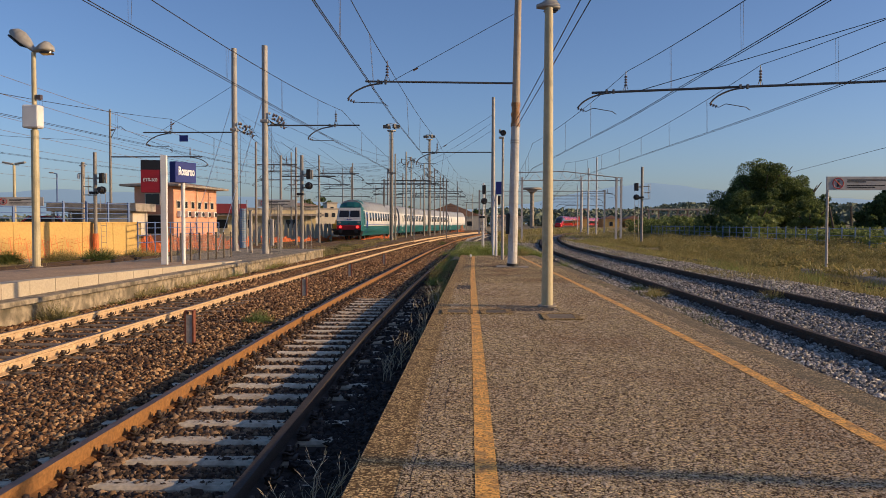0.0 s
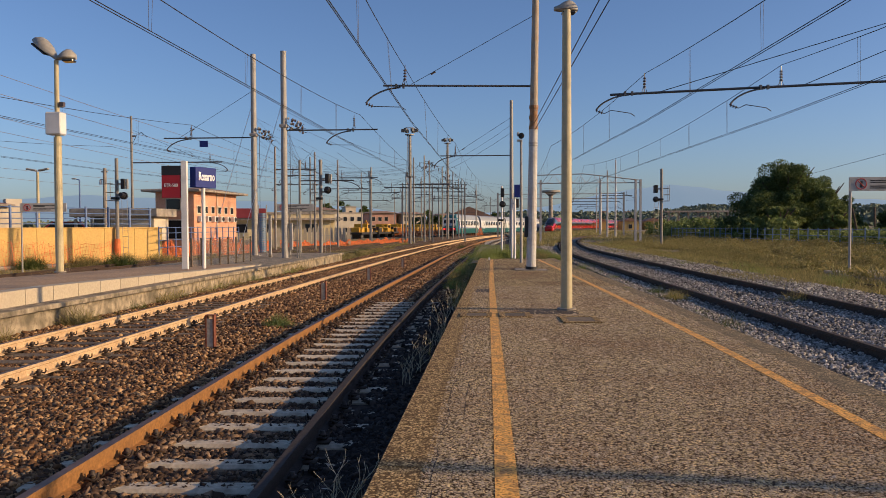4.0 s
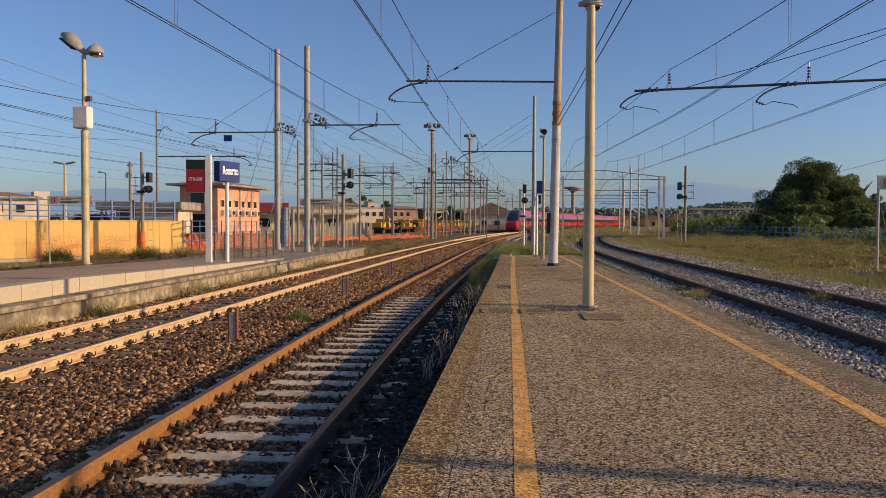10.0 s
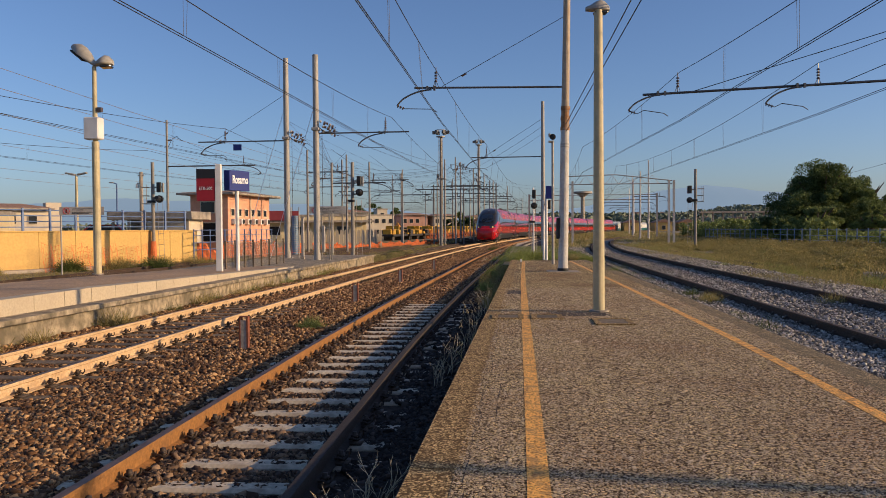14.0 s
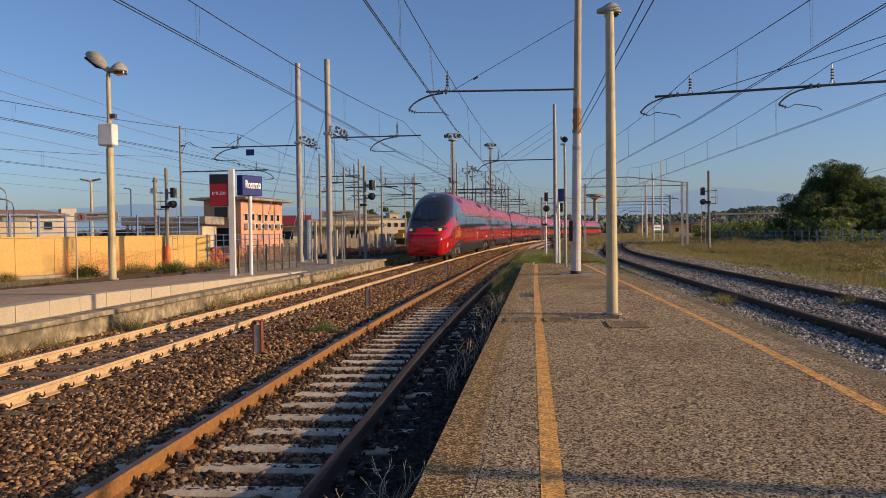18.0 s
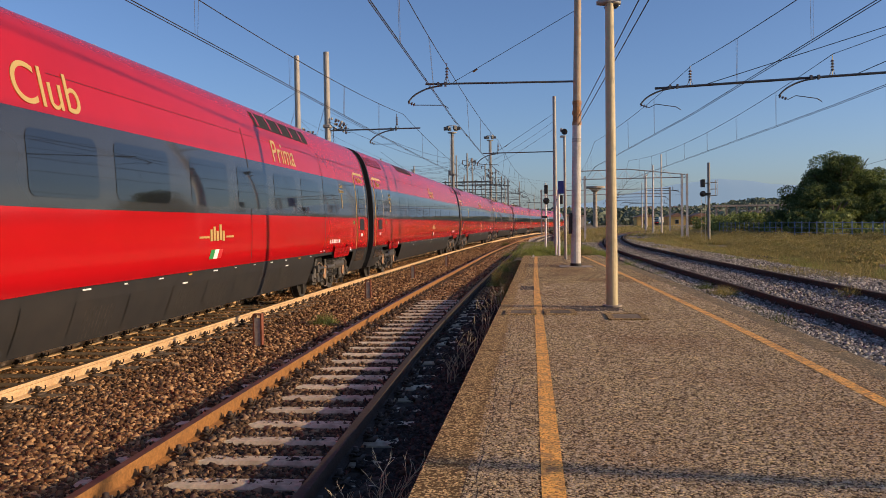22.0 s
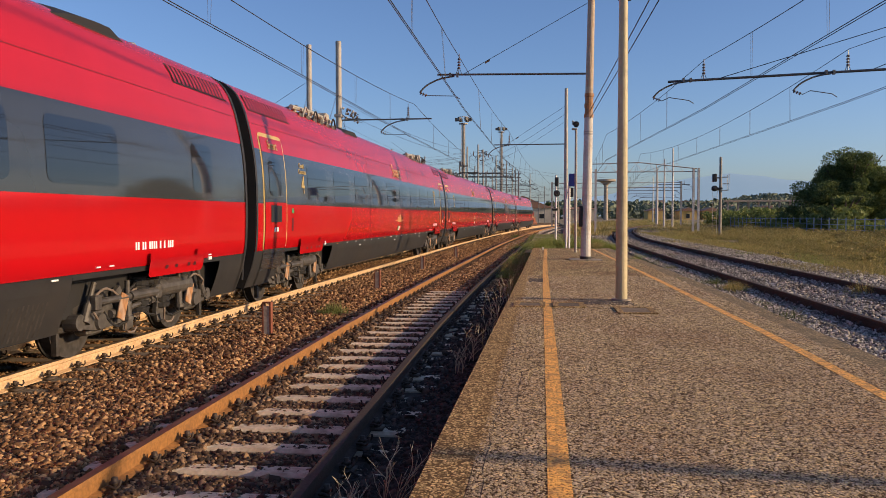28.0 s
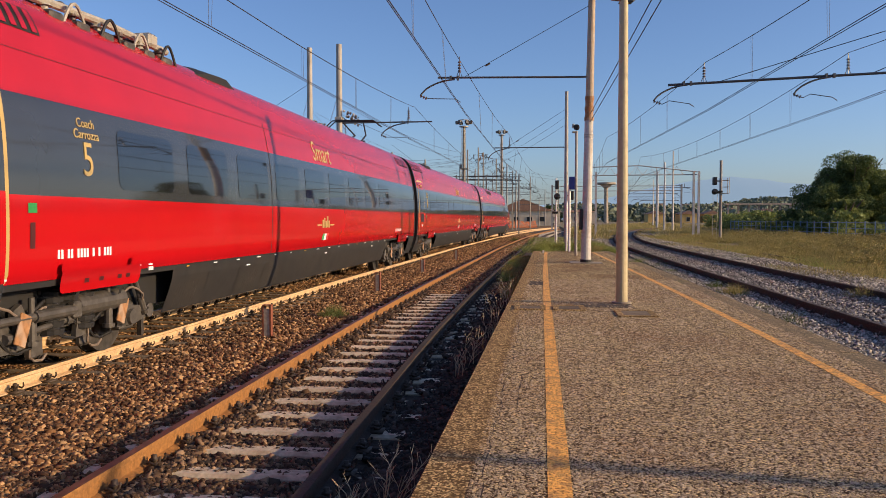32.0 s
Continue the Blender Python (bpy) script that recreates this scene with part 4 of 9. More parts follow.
    skin("roof_seam", DARK_RED, t, ys, 3.496, 3.504, 2, out=0.003)
    if big_word:
        text_on(big_word[0], big_word[1], 3.3, 0.66, t, 0.95)
    if number and len(number) > 2:
        text_on(str(number[0]), number[2], 2.42, 0.64, t, 0.85)
        text_on("Coach", number[2], 2.85, 0.15, t, 0.9)
        text_on("Carrozza", number[2], 2.72, 0.15, t, 0.9)
    if number:
        text_on(str(number[0]), number[1], 2.42, 0.56, t, 0.85)
        text_on("Coach", number[1], 2.85, 0.15, t, 0.9)
        text_on("Carrozza", number[1], 2.72, 0.15, t, 0.9)
    # operator's mark and flag, plain shapes
    y = big_word[1] - 0.03 if big_word else LOGO_Y
    bars(t, y - 0.72, 1.63, 0.38, 0.05, GOLD)
    bars(t, y + 0.36, 1.63, 0.34, 0.05, GOLD)
    for i, h in enumerate((0.19, 0.23, 0.17, 0.26, 0.17)):
        bars(t, y - 0.3 + i * 0.125, 1.52 + h * 1.15, 0.085, h * 1.6, GOLD)
    for i, c in enumerate((GREEN_FLAG, SIGN_WHITE, RED_FLAG)):
        a = y - 0.34 + 0.165 * i
        Geo().add([(w, v, z) for w, k, z in ((lean_x(1.26), 0.0, 1.26), (lean_x(1.41), 0.09, 1.41)) for v in (a + k, a + k + 0.166)], [(0, 1, 3, 2)]).put("flag_stripe", c, t)
    for b in bogies:
        if b > length / 2:
            serial(t, b - 0.86)
        for k in range(4):
            bars(t, b - 1.75 + 0.3 * k + (2.3 if k > 1 else 0), 1.16, 0.09, 0.03, SIGN_WHITE)
        bars(t, b + 0.9, 1.12, 0.18, 0.08, SIGN_WHITE)
        bars(t, b + 1.45, 1.12, 0.12, 0.08, SIGN_WHITE)
        bogie(t, b)


GREEN_FLAG = material("green sticker", (0.02, 0.25, 0.06), 0.5)
RED_FLAG = material("red sticker", (0.45, 0.02, 0.02), 0.5)
COACH = 25.55
PITCH = 26.1
NOSE_CAR = 28.4
BOGIES = (3.05, COACH - 3.05)
LOGO_Y = 16.3
# Pale blue base colour paints the bright sky in the cab windows.
CAB_GLASS = material("cab glass with sky painted in", (0.20, 0.25, 0.31), 0.04, coat=0.5)


def gangway(t, y):
    """The dark bellows, hoses and fairing rings at a coach end, reaching half the gap."""
    g = Geo()
    p = [(0.86 * w, z) for w, z in FULL if z > 0.5]
    for i in range(4):
        k = 1.0 - 0.05 * (i % 2)
        ring = [(w * k, y + 0.09 * i, z) for w, z in p] + [(-w * k, y + 0.09 * i, z) for w, z in p[::-1][1:]]
        if i == 0:
            rings = []
        rings.append(ring)
    g.loft(rings)
    g.put("gangway", GAP, t)
    h = Geo()
    for i in range(4):
        x = 1.22 + 0.04 * (i % 2)
        h.tube([(x, y + 0.02 + 0.15 * k / 6 + 0.12 * math.sin(math.pi * k / 6), 1.75 - 0.14 * i - 0.12 * k) for k in range(7)], 0.022, 6)
    h.put("gangway_hoses", GAP, t)


def grille(t, y0, y1, z0=3.74, z1=4.03, n=14, fill=0.55):
    pane("roof_recess", GAP, t, y0, y1, z0, z1, 0.005, 4)
    for s in (1, -1):
        for i in range(n):
            a = y0 + (y1 - y0) * (i + 0.2) / n
            w, z = span(0, False, z0 + 0.02, z1 - 0.02, 3, 0.015)
            rings = [[(s * q, a + d, r) for q, r in zip(w, z)] for d in (0, (y1 - y0) / n * fill)]
            Geo().loft(rings if s > 0 else [r[::-1] for r in rings]).put("roof_slat", RED_TOP, t)


def fairing(t, y, reach=1.0):
    """A dark equipment fairing sunk in the roof edge."""
    g = Geo()
    rings = []
    for k in range(9):
        f = k / 8
        h = math.sin(math.pi * min(1, f * 1.6) / 2) * (1 if f < 0.8 else (1 - f) / 0.2)
        rings.append([(1.0, y + 2.6 * f, 3.90), (0.95, y + 2.6 * f, 3.95 + 0.3 * h), (0.6, y + 2.6 * f, 4.15 + 0.22 * h), (-0.6, y + 2.6 * f, 4.15 + 0.22 * h), (-0.95, y + 2.6 * f, 3.95 + 0.3 * h), (-1.0, y + 2.6 * f, 3.90)])
    g.loft(rings)
    soft_edges(g.put("roof_fairing", GAP, t))


def pantograph(t, y, raised):
    p = Geo()
    p.box(-0.55, 0.55, y - 0.8, y - 0.7, 4.3, 4.4).box(-0.55, 0.55, y + 0.7, y + 0.8, 4.22, 4.3)
    for s in (-1, 1):
        p.tube([(s * 0.5, y - 0.75, 4.28), (s * 0.5, y + 0.75, 4.28)], 0.03, 6)
        for d in (-0.7, 0.7):
            p.tube([(s * 0.5, y + d, 4.05), (s * 0.5, y + d, 4.28)], 0.06, 8)
    top = 5.15 if raised else 4.5
    knee = (4.75, y + 0.9) if raised else (4.4, y + 0.9)
    for s in (-1, 1):
        p.tube([(s * 0.3, y - 0.6, 4.3), (s * 0.2, knee[1], knee[0])], 0.03, 6)
        p.tube([(s * 0.2, knee[1], knee[0]), (s * 0.35, y - 0.1, top - 0.08)], 0.025, 6)
    for d in (-0.22, 0.1):
        p.tube([(-0.95, y + d, top - 0.2), (-0.72, y + d, top), (0.72, y + d, top), (0.95, y + d, top - 0.2)], 0.022, 6)
    p.put("pantograph", BLACK, t)


def roof_gear(t, y):
    """High-voltage gear along the roof: ribbed insulators, a bus pipe, clamps and hoses."""
    for i in range(6):
        yy = y + 0.55 * i
        g = Geo().tube([(0.78, yy, 4.0), (0.78, yy, 4.36)], 0.05, 8)
        for k in range(4):
            g.tube([(0.78, yy, 4.08 + 0.065 * k), (0.78, yy, 4.105 + 0.065 * k)], 0.095, 10, 0.07)
        g.put("insulator", INSULATOR if i % 2 else LAMP_GREY, t)
        Geo().box(0.5, 0.98, yy - 0.16, yy + 0.1, 4.0, 4.2, 0.03).put("gear_box", BOGIE_LIGHT, t)
    Geo().tube([(0.78, y - 0.25, 4.32), (0.78, y + 1.3, 4.38), (0.78, y + 3.0, 4.35)], 0.055, 8).put("bus_pipe", LAMP_GREY, t)
    Geo().tube([(0.62, y - 0.4, 4.25), (0.66, y + 0.5, 4.44), (0.6, y + 1.6, 4.3), (0.66, y + 2.7, 4.4)], 0.03, 6).put("bus_bar", BOGIE_LIGHT, t)
    for i in range(4):
        yy = y + 0.1 + 0.8 * i
        Geo().tube([(0.95, yy + 0.5 * k / 8, 4.08 + 0.3 * math.sin(math.pi * k / 8)) for k in range(9)], 0.022, 6).put("hose", BLACK if i % 2 else LAMP_GREY, t)
    Geo().box(0.6, 0.9, y + 2.3, y + 2.55, 4.3, 4.5, 0.04).put("arrester", LAMP_GREY, t)


def middle_coach(doors, words, number, word, extra, win):
    t = thing("train_coach", pose(0, 0, 0), "glossy red and slate grey high-speed train coach with gold lettering", "train coach", "coaches of the red train")
    coach_shell(t, COACH, 0.0, doors, words, number, word, win, BOGIES)
    gangway(t, COACH + 0.0)
    grille(t, 0.25, 2.6)
    grille(t, COACH - 2.3, COACH - 0.3)
    for kind, y in extra:
        {"fairing": fairing, "gear": roof_gear}.get(kind, lambda *a: None)(t, y)
        if kind == "slots":
            grille(t, y, y + 3.5, 3.93, 4.2, 4, 0.12)
        if kind == "serial":
            serial(t, y)
        if kind == "panto":
            pantograph(t, y, True)
        if kind == "folded":
            pantograph(t, y, False)
    return t


RISE = spline((0, 0.5, 0.9, 2.0, 2.9, 3.35, 4.2, 5.2, 6.2, 7.5, 12.0), (1.96, 2.04, 2.13, 2.45, 2.68, 2.69, 2.42, 2.12, 2.0, 2.0, 2.0))
SWEEP = spline((0, 5.0, 5.4, 6.2, 6.9, 7.7, 8.6, 10, 12), (4.6, 4.3, 4.02, 3.66, 3.30, 3.10, 3.03, 3.03, 3.03))
PILLAR = spline((2.9, 3.5, 4.3, 5.4), (2.66, 3.0, 3.5, 4.06))
HEM = spline((0, 1.0, 2.0, 3.2, 4.4, 5.6, 6.4, 7.2, 8.2, 12), (0.47, 0.53, 0.68, 0.92, 1.14, 1.25, 1.26, 1.17, 1.1, 1.1))


def hem_low(y):
    """The lower edge of the grey skirt, arched over the leading bogie."""
    return float(np.interp(y, (0, 0.4, 3.0, 3.3, 3.6, 6.5, 6.72, 6.95, 7.25, 12), (0.46, 0.36, 0.36, 0.48, 0.74, 0.80, 0.74, 0.52, 0.40, 0.40)))


FRONT_YS = np.concatenate([-BLUNT + BLUNT * (1 - np.cos(np.linspace(0, math.pi / 2, 14)[:-1])), np.linspace(0, 3.4, 70)])
FRONT_SECTIONS = [section(float(y), True) for y in FRONT_YS]


def front_at(x, z):
    """How far behind the nose's tip the point (x, z) of the front view lies on the shell."""
    x = abs(x)
    room = np.array([np.interp(z, p[:, 1], p[:, 0], left=-1, right=-1) - x for p in FRONT_SECTIONS])
    i = int(np.argmax(room >= 0))
    if room[i] < 0:
        return 3.4
    if i == 0:
        return float(FRONT_YS[0]) - 0.03 * max(0.0, 1 - (x / 0.8) ** 2)
    f = room[i - 1] / (room[i - 1] - room[i]) if room[i - 1] > -0.9 else 0.5
    return float(FRONT_YS[i - 1] + f * (FRONT_YS[i] - FRONT_YS[i - 1]))


def front_point(x, z, out=0.0):
    e = 0.03
    fx = (front_at(x + e, z) - front_at(x - e, z)) / (2 * e)
    fz = (front_at(x, z + e) - front_at(x, z - e)) / (2 * e)
    n = Vector((fx, -1.0, fz)).normalized() * out
    return Vector((x, front_at(x, z), z)) + n


def front_patch(name, mat, parent, rows, out, label=""):
    """A panel laid on the nose, given by rows of points of its front view."""
    return soft_edges(Geo().loft([[front_point(x, z, out) for x, z in r] for r in rows]).put(name, mat, parent, label), 60)


def side_point(y, z, out=0.008, s=1, nosed=True):
    p = section(y, nosed)
    return (s * (float(np.interp(z, p[:, 1], p[:, 0])) + out), y, z)


def side_patch(name, mat, parent, outline, out=0.008, sides=(1, -1), n=5, nosed=True, label=""):
    """A four-cornered panel on the train's side: corners in order round it."""
    a, b, c, d = (Vector(q) for q in outline)
    for s in sides:
        rows = [[side_point(*(a.lerp(b, i / n).lerp(d.lerp(c, i / n), j / n)), out, s, nosed) for j in range(n + 1)] for i in range(n + 1)]
        soft_edges(Geo().loft(rows).put(name, mat, parent, label), 60)


def side_line(name, mat, parent, pts, r=0.007, sides=(1, -1), nosed=True):
    for s in sides:
        path = []
        for (y0, z0), (y1, z1) in zip(pts, pts[1:]):
            k = max(2, int(math.hypot(y1 - y0, z1 - z0) / 0.12))
            path += [side_point(y0 + (y1 - y0) * i / k, z0 + (z1 - z0) * i / k, 0.001, s, nosed) for i in range(k)]
        path.append(side_point(*pts[-1], 0.001, s, nosed))
        Geo().tube(path, r, 4).put(name, mat, parent)


def side_ring(name, mat, parent, y, z, ry, rz, thick, out=0.009, sides=(1, -1), nosed=True):
    for s in sides:
        rings = [[side_point(y + (ry - d) * math.cos(q), z + (rz - d) * math.sin(q), out, s, nosed) for q in np.linspace(0, 2 * math.pi, 25)] for d in (0, thick)]
        Geo().loft(rings).put(name, mat, parent)


def front_nose(t, rear):
    ys = [float(y) for y in FRONT_YS if y <= 0] + list(np.linspace(0.06, 1.2, 20)) + list(np.linspace(1.35, 12, 60))
    cut = min(ys, key=lambda y: abs(y - 5.4))
    first = min(ys, key=lambda y: abs(y - 2.9))
    for s in (1, -1):
        skin("nose_skirt", SKIRT, t, [y for y in ys if y >= 0.0], hem_low, lambda y: float(HEM(y)) - 0.002, 5, True, sides=(s,))
        skin("nose_red_side", RED, t, ys, lambda y: float(HEM(y)) if y >= 0 else 0.0, lambda y: min(float(RISE(max(0.0, y))), 4.27), 22, True, sides=(s,))
        skin("cab_side", GREY_BAND, t, [y for y in ys if first <= y <= cut], lambda y: float(RISE(y)), lambda y: max(float(RISE(y)), float(PILLAR(y))), 8, True, sides=(s,))
        skin("window_band", GREY_BAND, t, [y for y in ys if y >= cut], lambda y: float(RISE(y)), lambda y: float(SWEEP(y)), 10, True, sides=(s,))
    hood_ys = [y for y in ys if 0.36 <= y <= cut]
    skin("nose_hood", NOSE_BLACK, t, hood_ys, lambda y: float(RISE(y)) if y <= first else max(float(RISE(y)), float(PILLAR(y))), lambda y: 4.6, 26, True)
    skin("roof", RED_TOP, t, [y for y in ys if y >= cut], lambda y: min(float(SWEEP(y)), 4.3), 4.6, 16, True)
    # cap of the blunt front
    p = section(-BLUNT, True)
    full = [(w, z) for w, z in p] + [(-w, z) for w, z in p[::-1][1:]]
    rings = []
    for k, y in ((1.0, 0.0), (0.75, -0.013), (0.5, -0.022), (0.25, -0.028), (0.04, -0.03)):
        rings.append([(w * k, -BLUNT + y, 1.0 + (z - 1.0) * k) for w, z in full])
    g = Geo().loft(rings, closed=True)
    g.add(rings[-1], [tuple(range(len(rings[-1])))])
    soft_edges(g.put("front_shell", RED, t), 60)
    # foot of the front shell
    for name, mat, a, b in (("chin", RED, -1, 0.3), ("underside", SKIRT, 0.3, 3.0)):
        foot = []
        for y in [a if a > 0 else ys[0]] + [y for y in ys if a < y < b] + [b]:
            p = section(float(y), True)
            foot.append([(k * p[0, 0], float(y), float(p[0, 1])) for k in (1, 0, -1)])
        Geo().loft(foot).put(name, mat, t)
    # wide rounded seam of the coupler cover
    ring = []
    for cx, cz, q0 in ((0.80, 1.35, 0), (-0.80, 1.35, 90), (-0.76, 0.72, 180), (0.76, 0.72, 270)):
        for q in np.linspace(0, 90, 7):
            v = radians(q0 + q)
            ring.append((cx + 0.24 * math.cos(v), cz + 0.24 * math.sin(v)))
    ring.append(ring[0])
    dense = []
    for (x0, z0), (x1, z1) in zip(ring, ring[1:]):
        k = max(1, int(math.hypot(x1 - x0, z1 - z0) / 0.08))
        dense += [(x0 + (x1 - x0) * i / k, z0 + (z1 - z0) * i / k) for i in range(k)]
    dense.append(dense[0])
    Geo().tube([front_point(x, z, 0.0) for x, z in dense], 0.022, 6).put("cover_seam", GAP, t)
    Geo().tube([front_point(0, 0.78 + 0.08 * i, 0.0) for i in range(10)], 0.006, 5).put("cover_crease", RED_FLAG, t)
    slot = [[(0.30 * math.cos(q) * k, 0.70 + 0.055 * math.sin(q) * k) for q in np.linspace(0, 2 * math.pi, 21)] for k in (1.0, 0.5, 0.02)]
    front_patch("coupler_slot", GAP, t, slot, 0.012)
    # swept headlamps, flush in the red under the hood
    for s in (1, -1):
        rows = []
        for f in np.linspace(0, 1, 15):
            x = 0.50 + 0.70 * f
            lo = 1.80 - 0.02 * f + 0.17 * f ** 2.5
            hi = lo + 0.03 + 0.25 * math.sin(math.pi * min(1, 0.25 + 0.62 * f)) * (1 - 0.75 * max(0, f - 0.75) / 0.25)
            rows.append([(s * x, lo + (hi - lo) * k / 6) for k in range(7)])
        lamp = front_patch("headlamp", LAMP_GLASS, t, rows if s > 0 else [r[::-1] for r in rows], 0.007, "clear swept headlamp unit")
        Geo().tube([front_point(s * 0.86, 1.915, 0.0), front_point(s * 0.86, 1.915, 0.012)], 0.115, 16).put("reflector", LAMP_BOWL, lamp)
        for k in range(10):
            q = k * math.pi / 5
            c = (s * (0.86 + 0.075 * math.cos(q)), 1.915 + 0.062 * math.sin(q))
            v, w = front_point(*c, 0.0), front_point(*c, 0.022)
            Geo().tube([v, w], 0.017, 8).put("lamp_bulb", TAIL_LAMP if rear else HEADLAMP, lamp)
    # silver mark, horn ring and roof lamp on the hood
    for i, (dx, h) in enumerate(((-0.2, 0.10), (-0.1, 0.10), (0.02, 0.13), (0.15, 0.10))):
        front_patch("silver_mark", SILVER, t, [[(dx + 0.03 * j + 0.02 * k, 2.02 + h * k) for k in (0, 1)] for j in (0, 1)], 0.012)
    c = front_point(0.0, 2.22, 0.015)
    Geo().tube([c + Vector((0.09 * math.cos(q), -0.01 * math.sin(q), 0.06 * math.sin(q))) for q in np.linspace(0, 2 * math.pi, 17)], 0.02, 6).put("horn_ring", BOGIE_LIGHT, t)
    top = float(NOSE_TOP(4.2))
    Geo().tube([(0, 4.2, top - 0.06), (0, 4.18, top - 0.005)], 0.17, 20, 0.14).put("roof_lamp", SILVER, t)


def end_car(rear=False):
    t = thing("train_power_car", pose(0, 0, 0), "streamlined red and dark grey high-speed train nose car" + (" at the tail" if rear else ""), "train power car", "coaches of the red train")
    front_nose(t, rear)

    def hood_patch(name, mat, y0, y1, half0, half1, out, n=18):
        g2 = Geo()
        rings2 = []
        for i in range(n):
            f = i / (n - 1)
            y = y0 + (y1 - y0) * f
            q = section(y, True)
            s = np.concatenate([[0], np.cumsum(np.hypot(*np.diff(q, axis=0).T))])
            half = half0 + (half1 - half0) * f
            half *= (1 - 0.3 * max(0, (f - 0.8) / 0.2) ** 2.5) * (1 - 0.18 * max(0, (0.12 - f) / 0.12) ** 2)
            u = np.linspace(s[-1] - half, s[-1], 12)
            w, z = np.interp(u, s, q[:, 0]), np.interp(u, s, q[:, 1])
            # the lower edge bows forward in the middle
            bow = [0.22 * (1 - f) * (1 - (a / max(w)) ** 2) for a in w]
            ring = []
            for a, b, d in zip(w, z, bow):
                yy = y - d
                ring.append((a, yy - out * 0.6, b - d * float(NOSE_TOP(y + 0.1) - NOSE_TOP(y - 0.1)) / 0.2 + out))
            rings2.append(ring + [(-a, b, c) for a, b, c in ring[::-1][1:]])
        g2.loft(rings2)
        return soft_edges(g2.put(name, mat, t), 60)

    hood_patch("windscreen_frame", BLACK, 1.42, 3.25, 1.06, 0.90, 0.008)
    hood_patch("windscreen", SCREEN_GLASS, 1.66, 3.08, 0.90, 0.78, 0.018)
    for s in (-1, 1):
        Geo().tube([(s * 0.3, 1.25, float(NOSE_TOP(1.25)) + 0.03), (s * 0.34 - 0.25, 1.75, float(NOSE_TOP(1.75)) + 0.03), (s * 0.3 - 0.3, 2.3, float(NOSE_TOP(2.3)) + 0.03)], 0.02, 6).put("wiper", BLACK, t)
    # leaning cab window in the grey
    side_patch("cab_window_frame", BLACK, t, ((4.0, 2.52), (4.5, 2.58), (5.0, 3.34), (4.45, 3.14)), 0.012)
    side_patch("cab_window", CAB_GLASS, t, ((4.08, 2.58), (4.25, 2.62), (4.66, 3.18), (4.48, 3.10)), 0.018)
    side_patch("cab_window", CAB_GLASS, t, ((4.28, 2.63), (4.45, 2.66), (4.92, 3.26), (4.70, 3.19)), 0.018)
    # panel lines of the nose
    side_line("panel_line", DARK_RED, t, [(1.0, 1.58), (2.55, 2.26), (2.66, 1.38), (1.45, 1.02), (1.0, 1.58)])
    side_line("panel_line", DARK_RED, t, [(1.95, 1.78), (2.45, 1.98), (2.52, 1.56), (2.1, 1.46), (1.95, 1.78)], 0.005)
    side_line("door_gap", GAP, t, [(2.86, 2.66), (2.92, 1.9), (2.82, 1.3), (2.72, 0.84)], 0.010)
    for k in range(4):
        side_patch("vent_slot", DARK_RED, t, ((1.22 + 0.18 * k, 1.52 + 0.02 * k), (1.27 + 0.18 * k, 1.52 + 0.02 * k), (1.35 + 0.18 * k, 1.38 + 0.02 * k), (1.30 + 0.18 * k, 1.37 + 0.02 * k)), 0.006)
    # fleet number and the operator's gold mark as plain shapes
    v = side_point(0.78, 1.0)
    turn = math.atan2(side_point(0.98, 1.0)[0] - side_point(0.58, 1.0)[0], 0.4 * SHORT)
    writing("07", 0.35, SIGN_WHITE, t, Matrix.Translation((v[0] + 0.014, 2.9 - (2.9 - 0.78) * SHORT, 1.0)) @ Matrix.Rotation(-turn, 4, "Z") @ Matrix.Rotation(0.04, 4, "Y") @ SIDE, squeeze=0.72)
    z0 = 1.46
    for y, h, w in ((4.15, 0.40, 0.09), (4.42, 0.50, 0.085), (5.16, 0.58, 0.085)):
        side_patch("gold_mark", GOLD, t, ((y, z0), (y + w, z0), (y + w, z0 + h), (y, z0 + h)))
    side_patch("gold_mark", GOLD, t, ((4.34, z0 + 0.36), (4.62, z0 + 0.36), (4.62, z0 + 0.43), (4.34, z0 + 0.43)))
    side_patch("gold_mark", GOLD, t, ((4.03, z0), (4.11, z0), (4.11, z0 + 0.08), (4.03, z0 + 0.08)))
    side_ring("gold_mark", GOLD, t, 4.88, z0 + 0.18, 0.2, 0.2, 0.08)
    side_ring("gold_mark", GOLD, t, 5.50, z0 + 0.21, 0.2, 0.22, 0.08)
    for quad in (((3.20, 1.34), (3.27, 1.34), (3.50, 1.50), (3.40, 1.54)), ((3.40, 1.52), (3.52, 1.48), (3.80, 1.50), (3.66, 1.60)), ((3.72, 1.56), (3.76, 1.47), (4.00, 1.37), (3.94, 1.46)), ((3.36, 1.60), (3.46, 1.56), (3.62, 1.62), (3.56, 1.66))):
        side_patch("gold_mark", GOLD, t, quad)
    win = [(a, a + 1.48) for a in (13.15, 15.35, 17.3, 19.3, 21.2, 23.1)]
    coach_shell(t, NOSE_CAR, 12.0, (NOSE_CAR - 1.0,), ("Club/Prima",) if not rear else (None,), (1, NOSE_CAR - 3.4) if not rear else None, None, win, (NOSE_CAR - 3.9,))
    bogie(t, 5.05)
    Geo().box(-1.0, 1.0, 1.0, 12.0, 0.98, 1.15).box(-1.15, 1.15, 7.2, 12, 0.5, 1.0).put("underframe", GAP, t)
    Geo().box(-1.2, 1.2, 3.0, 3.2, 0.4, 1.0).put("bulkhead", GAP, t)
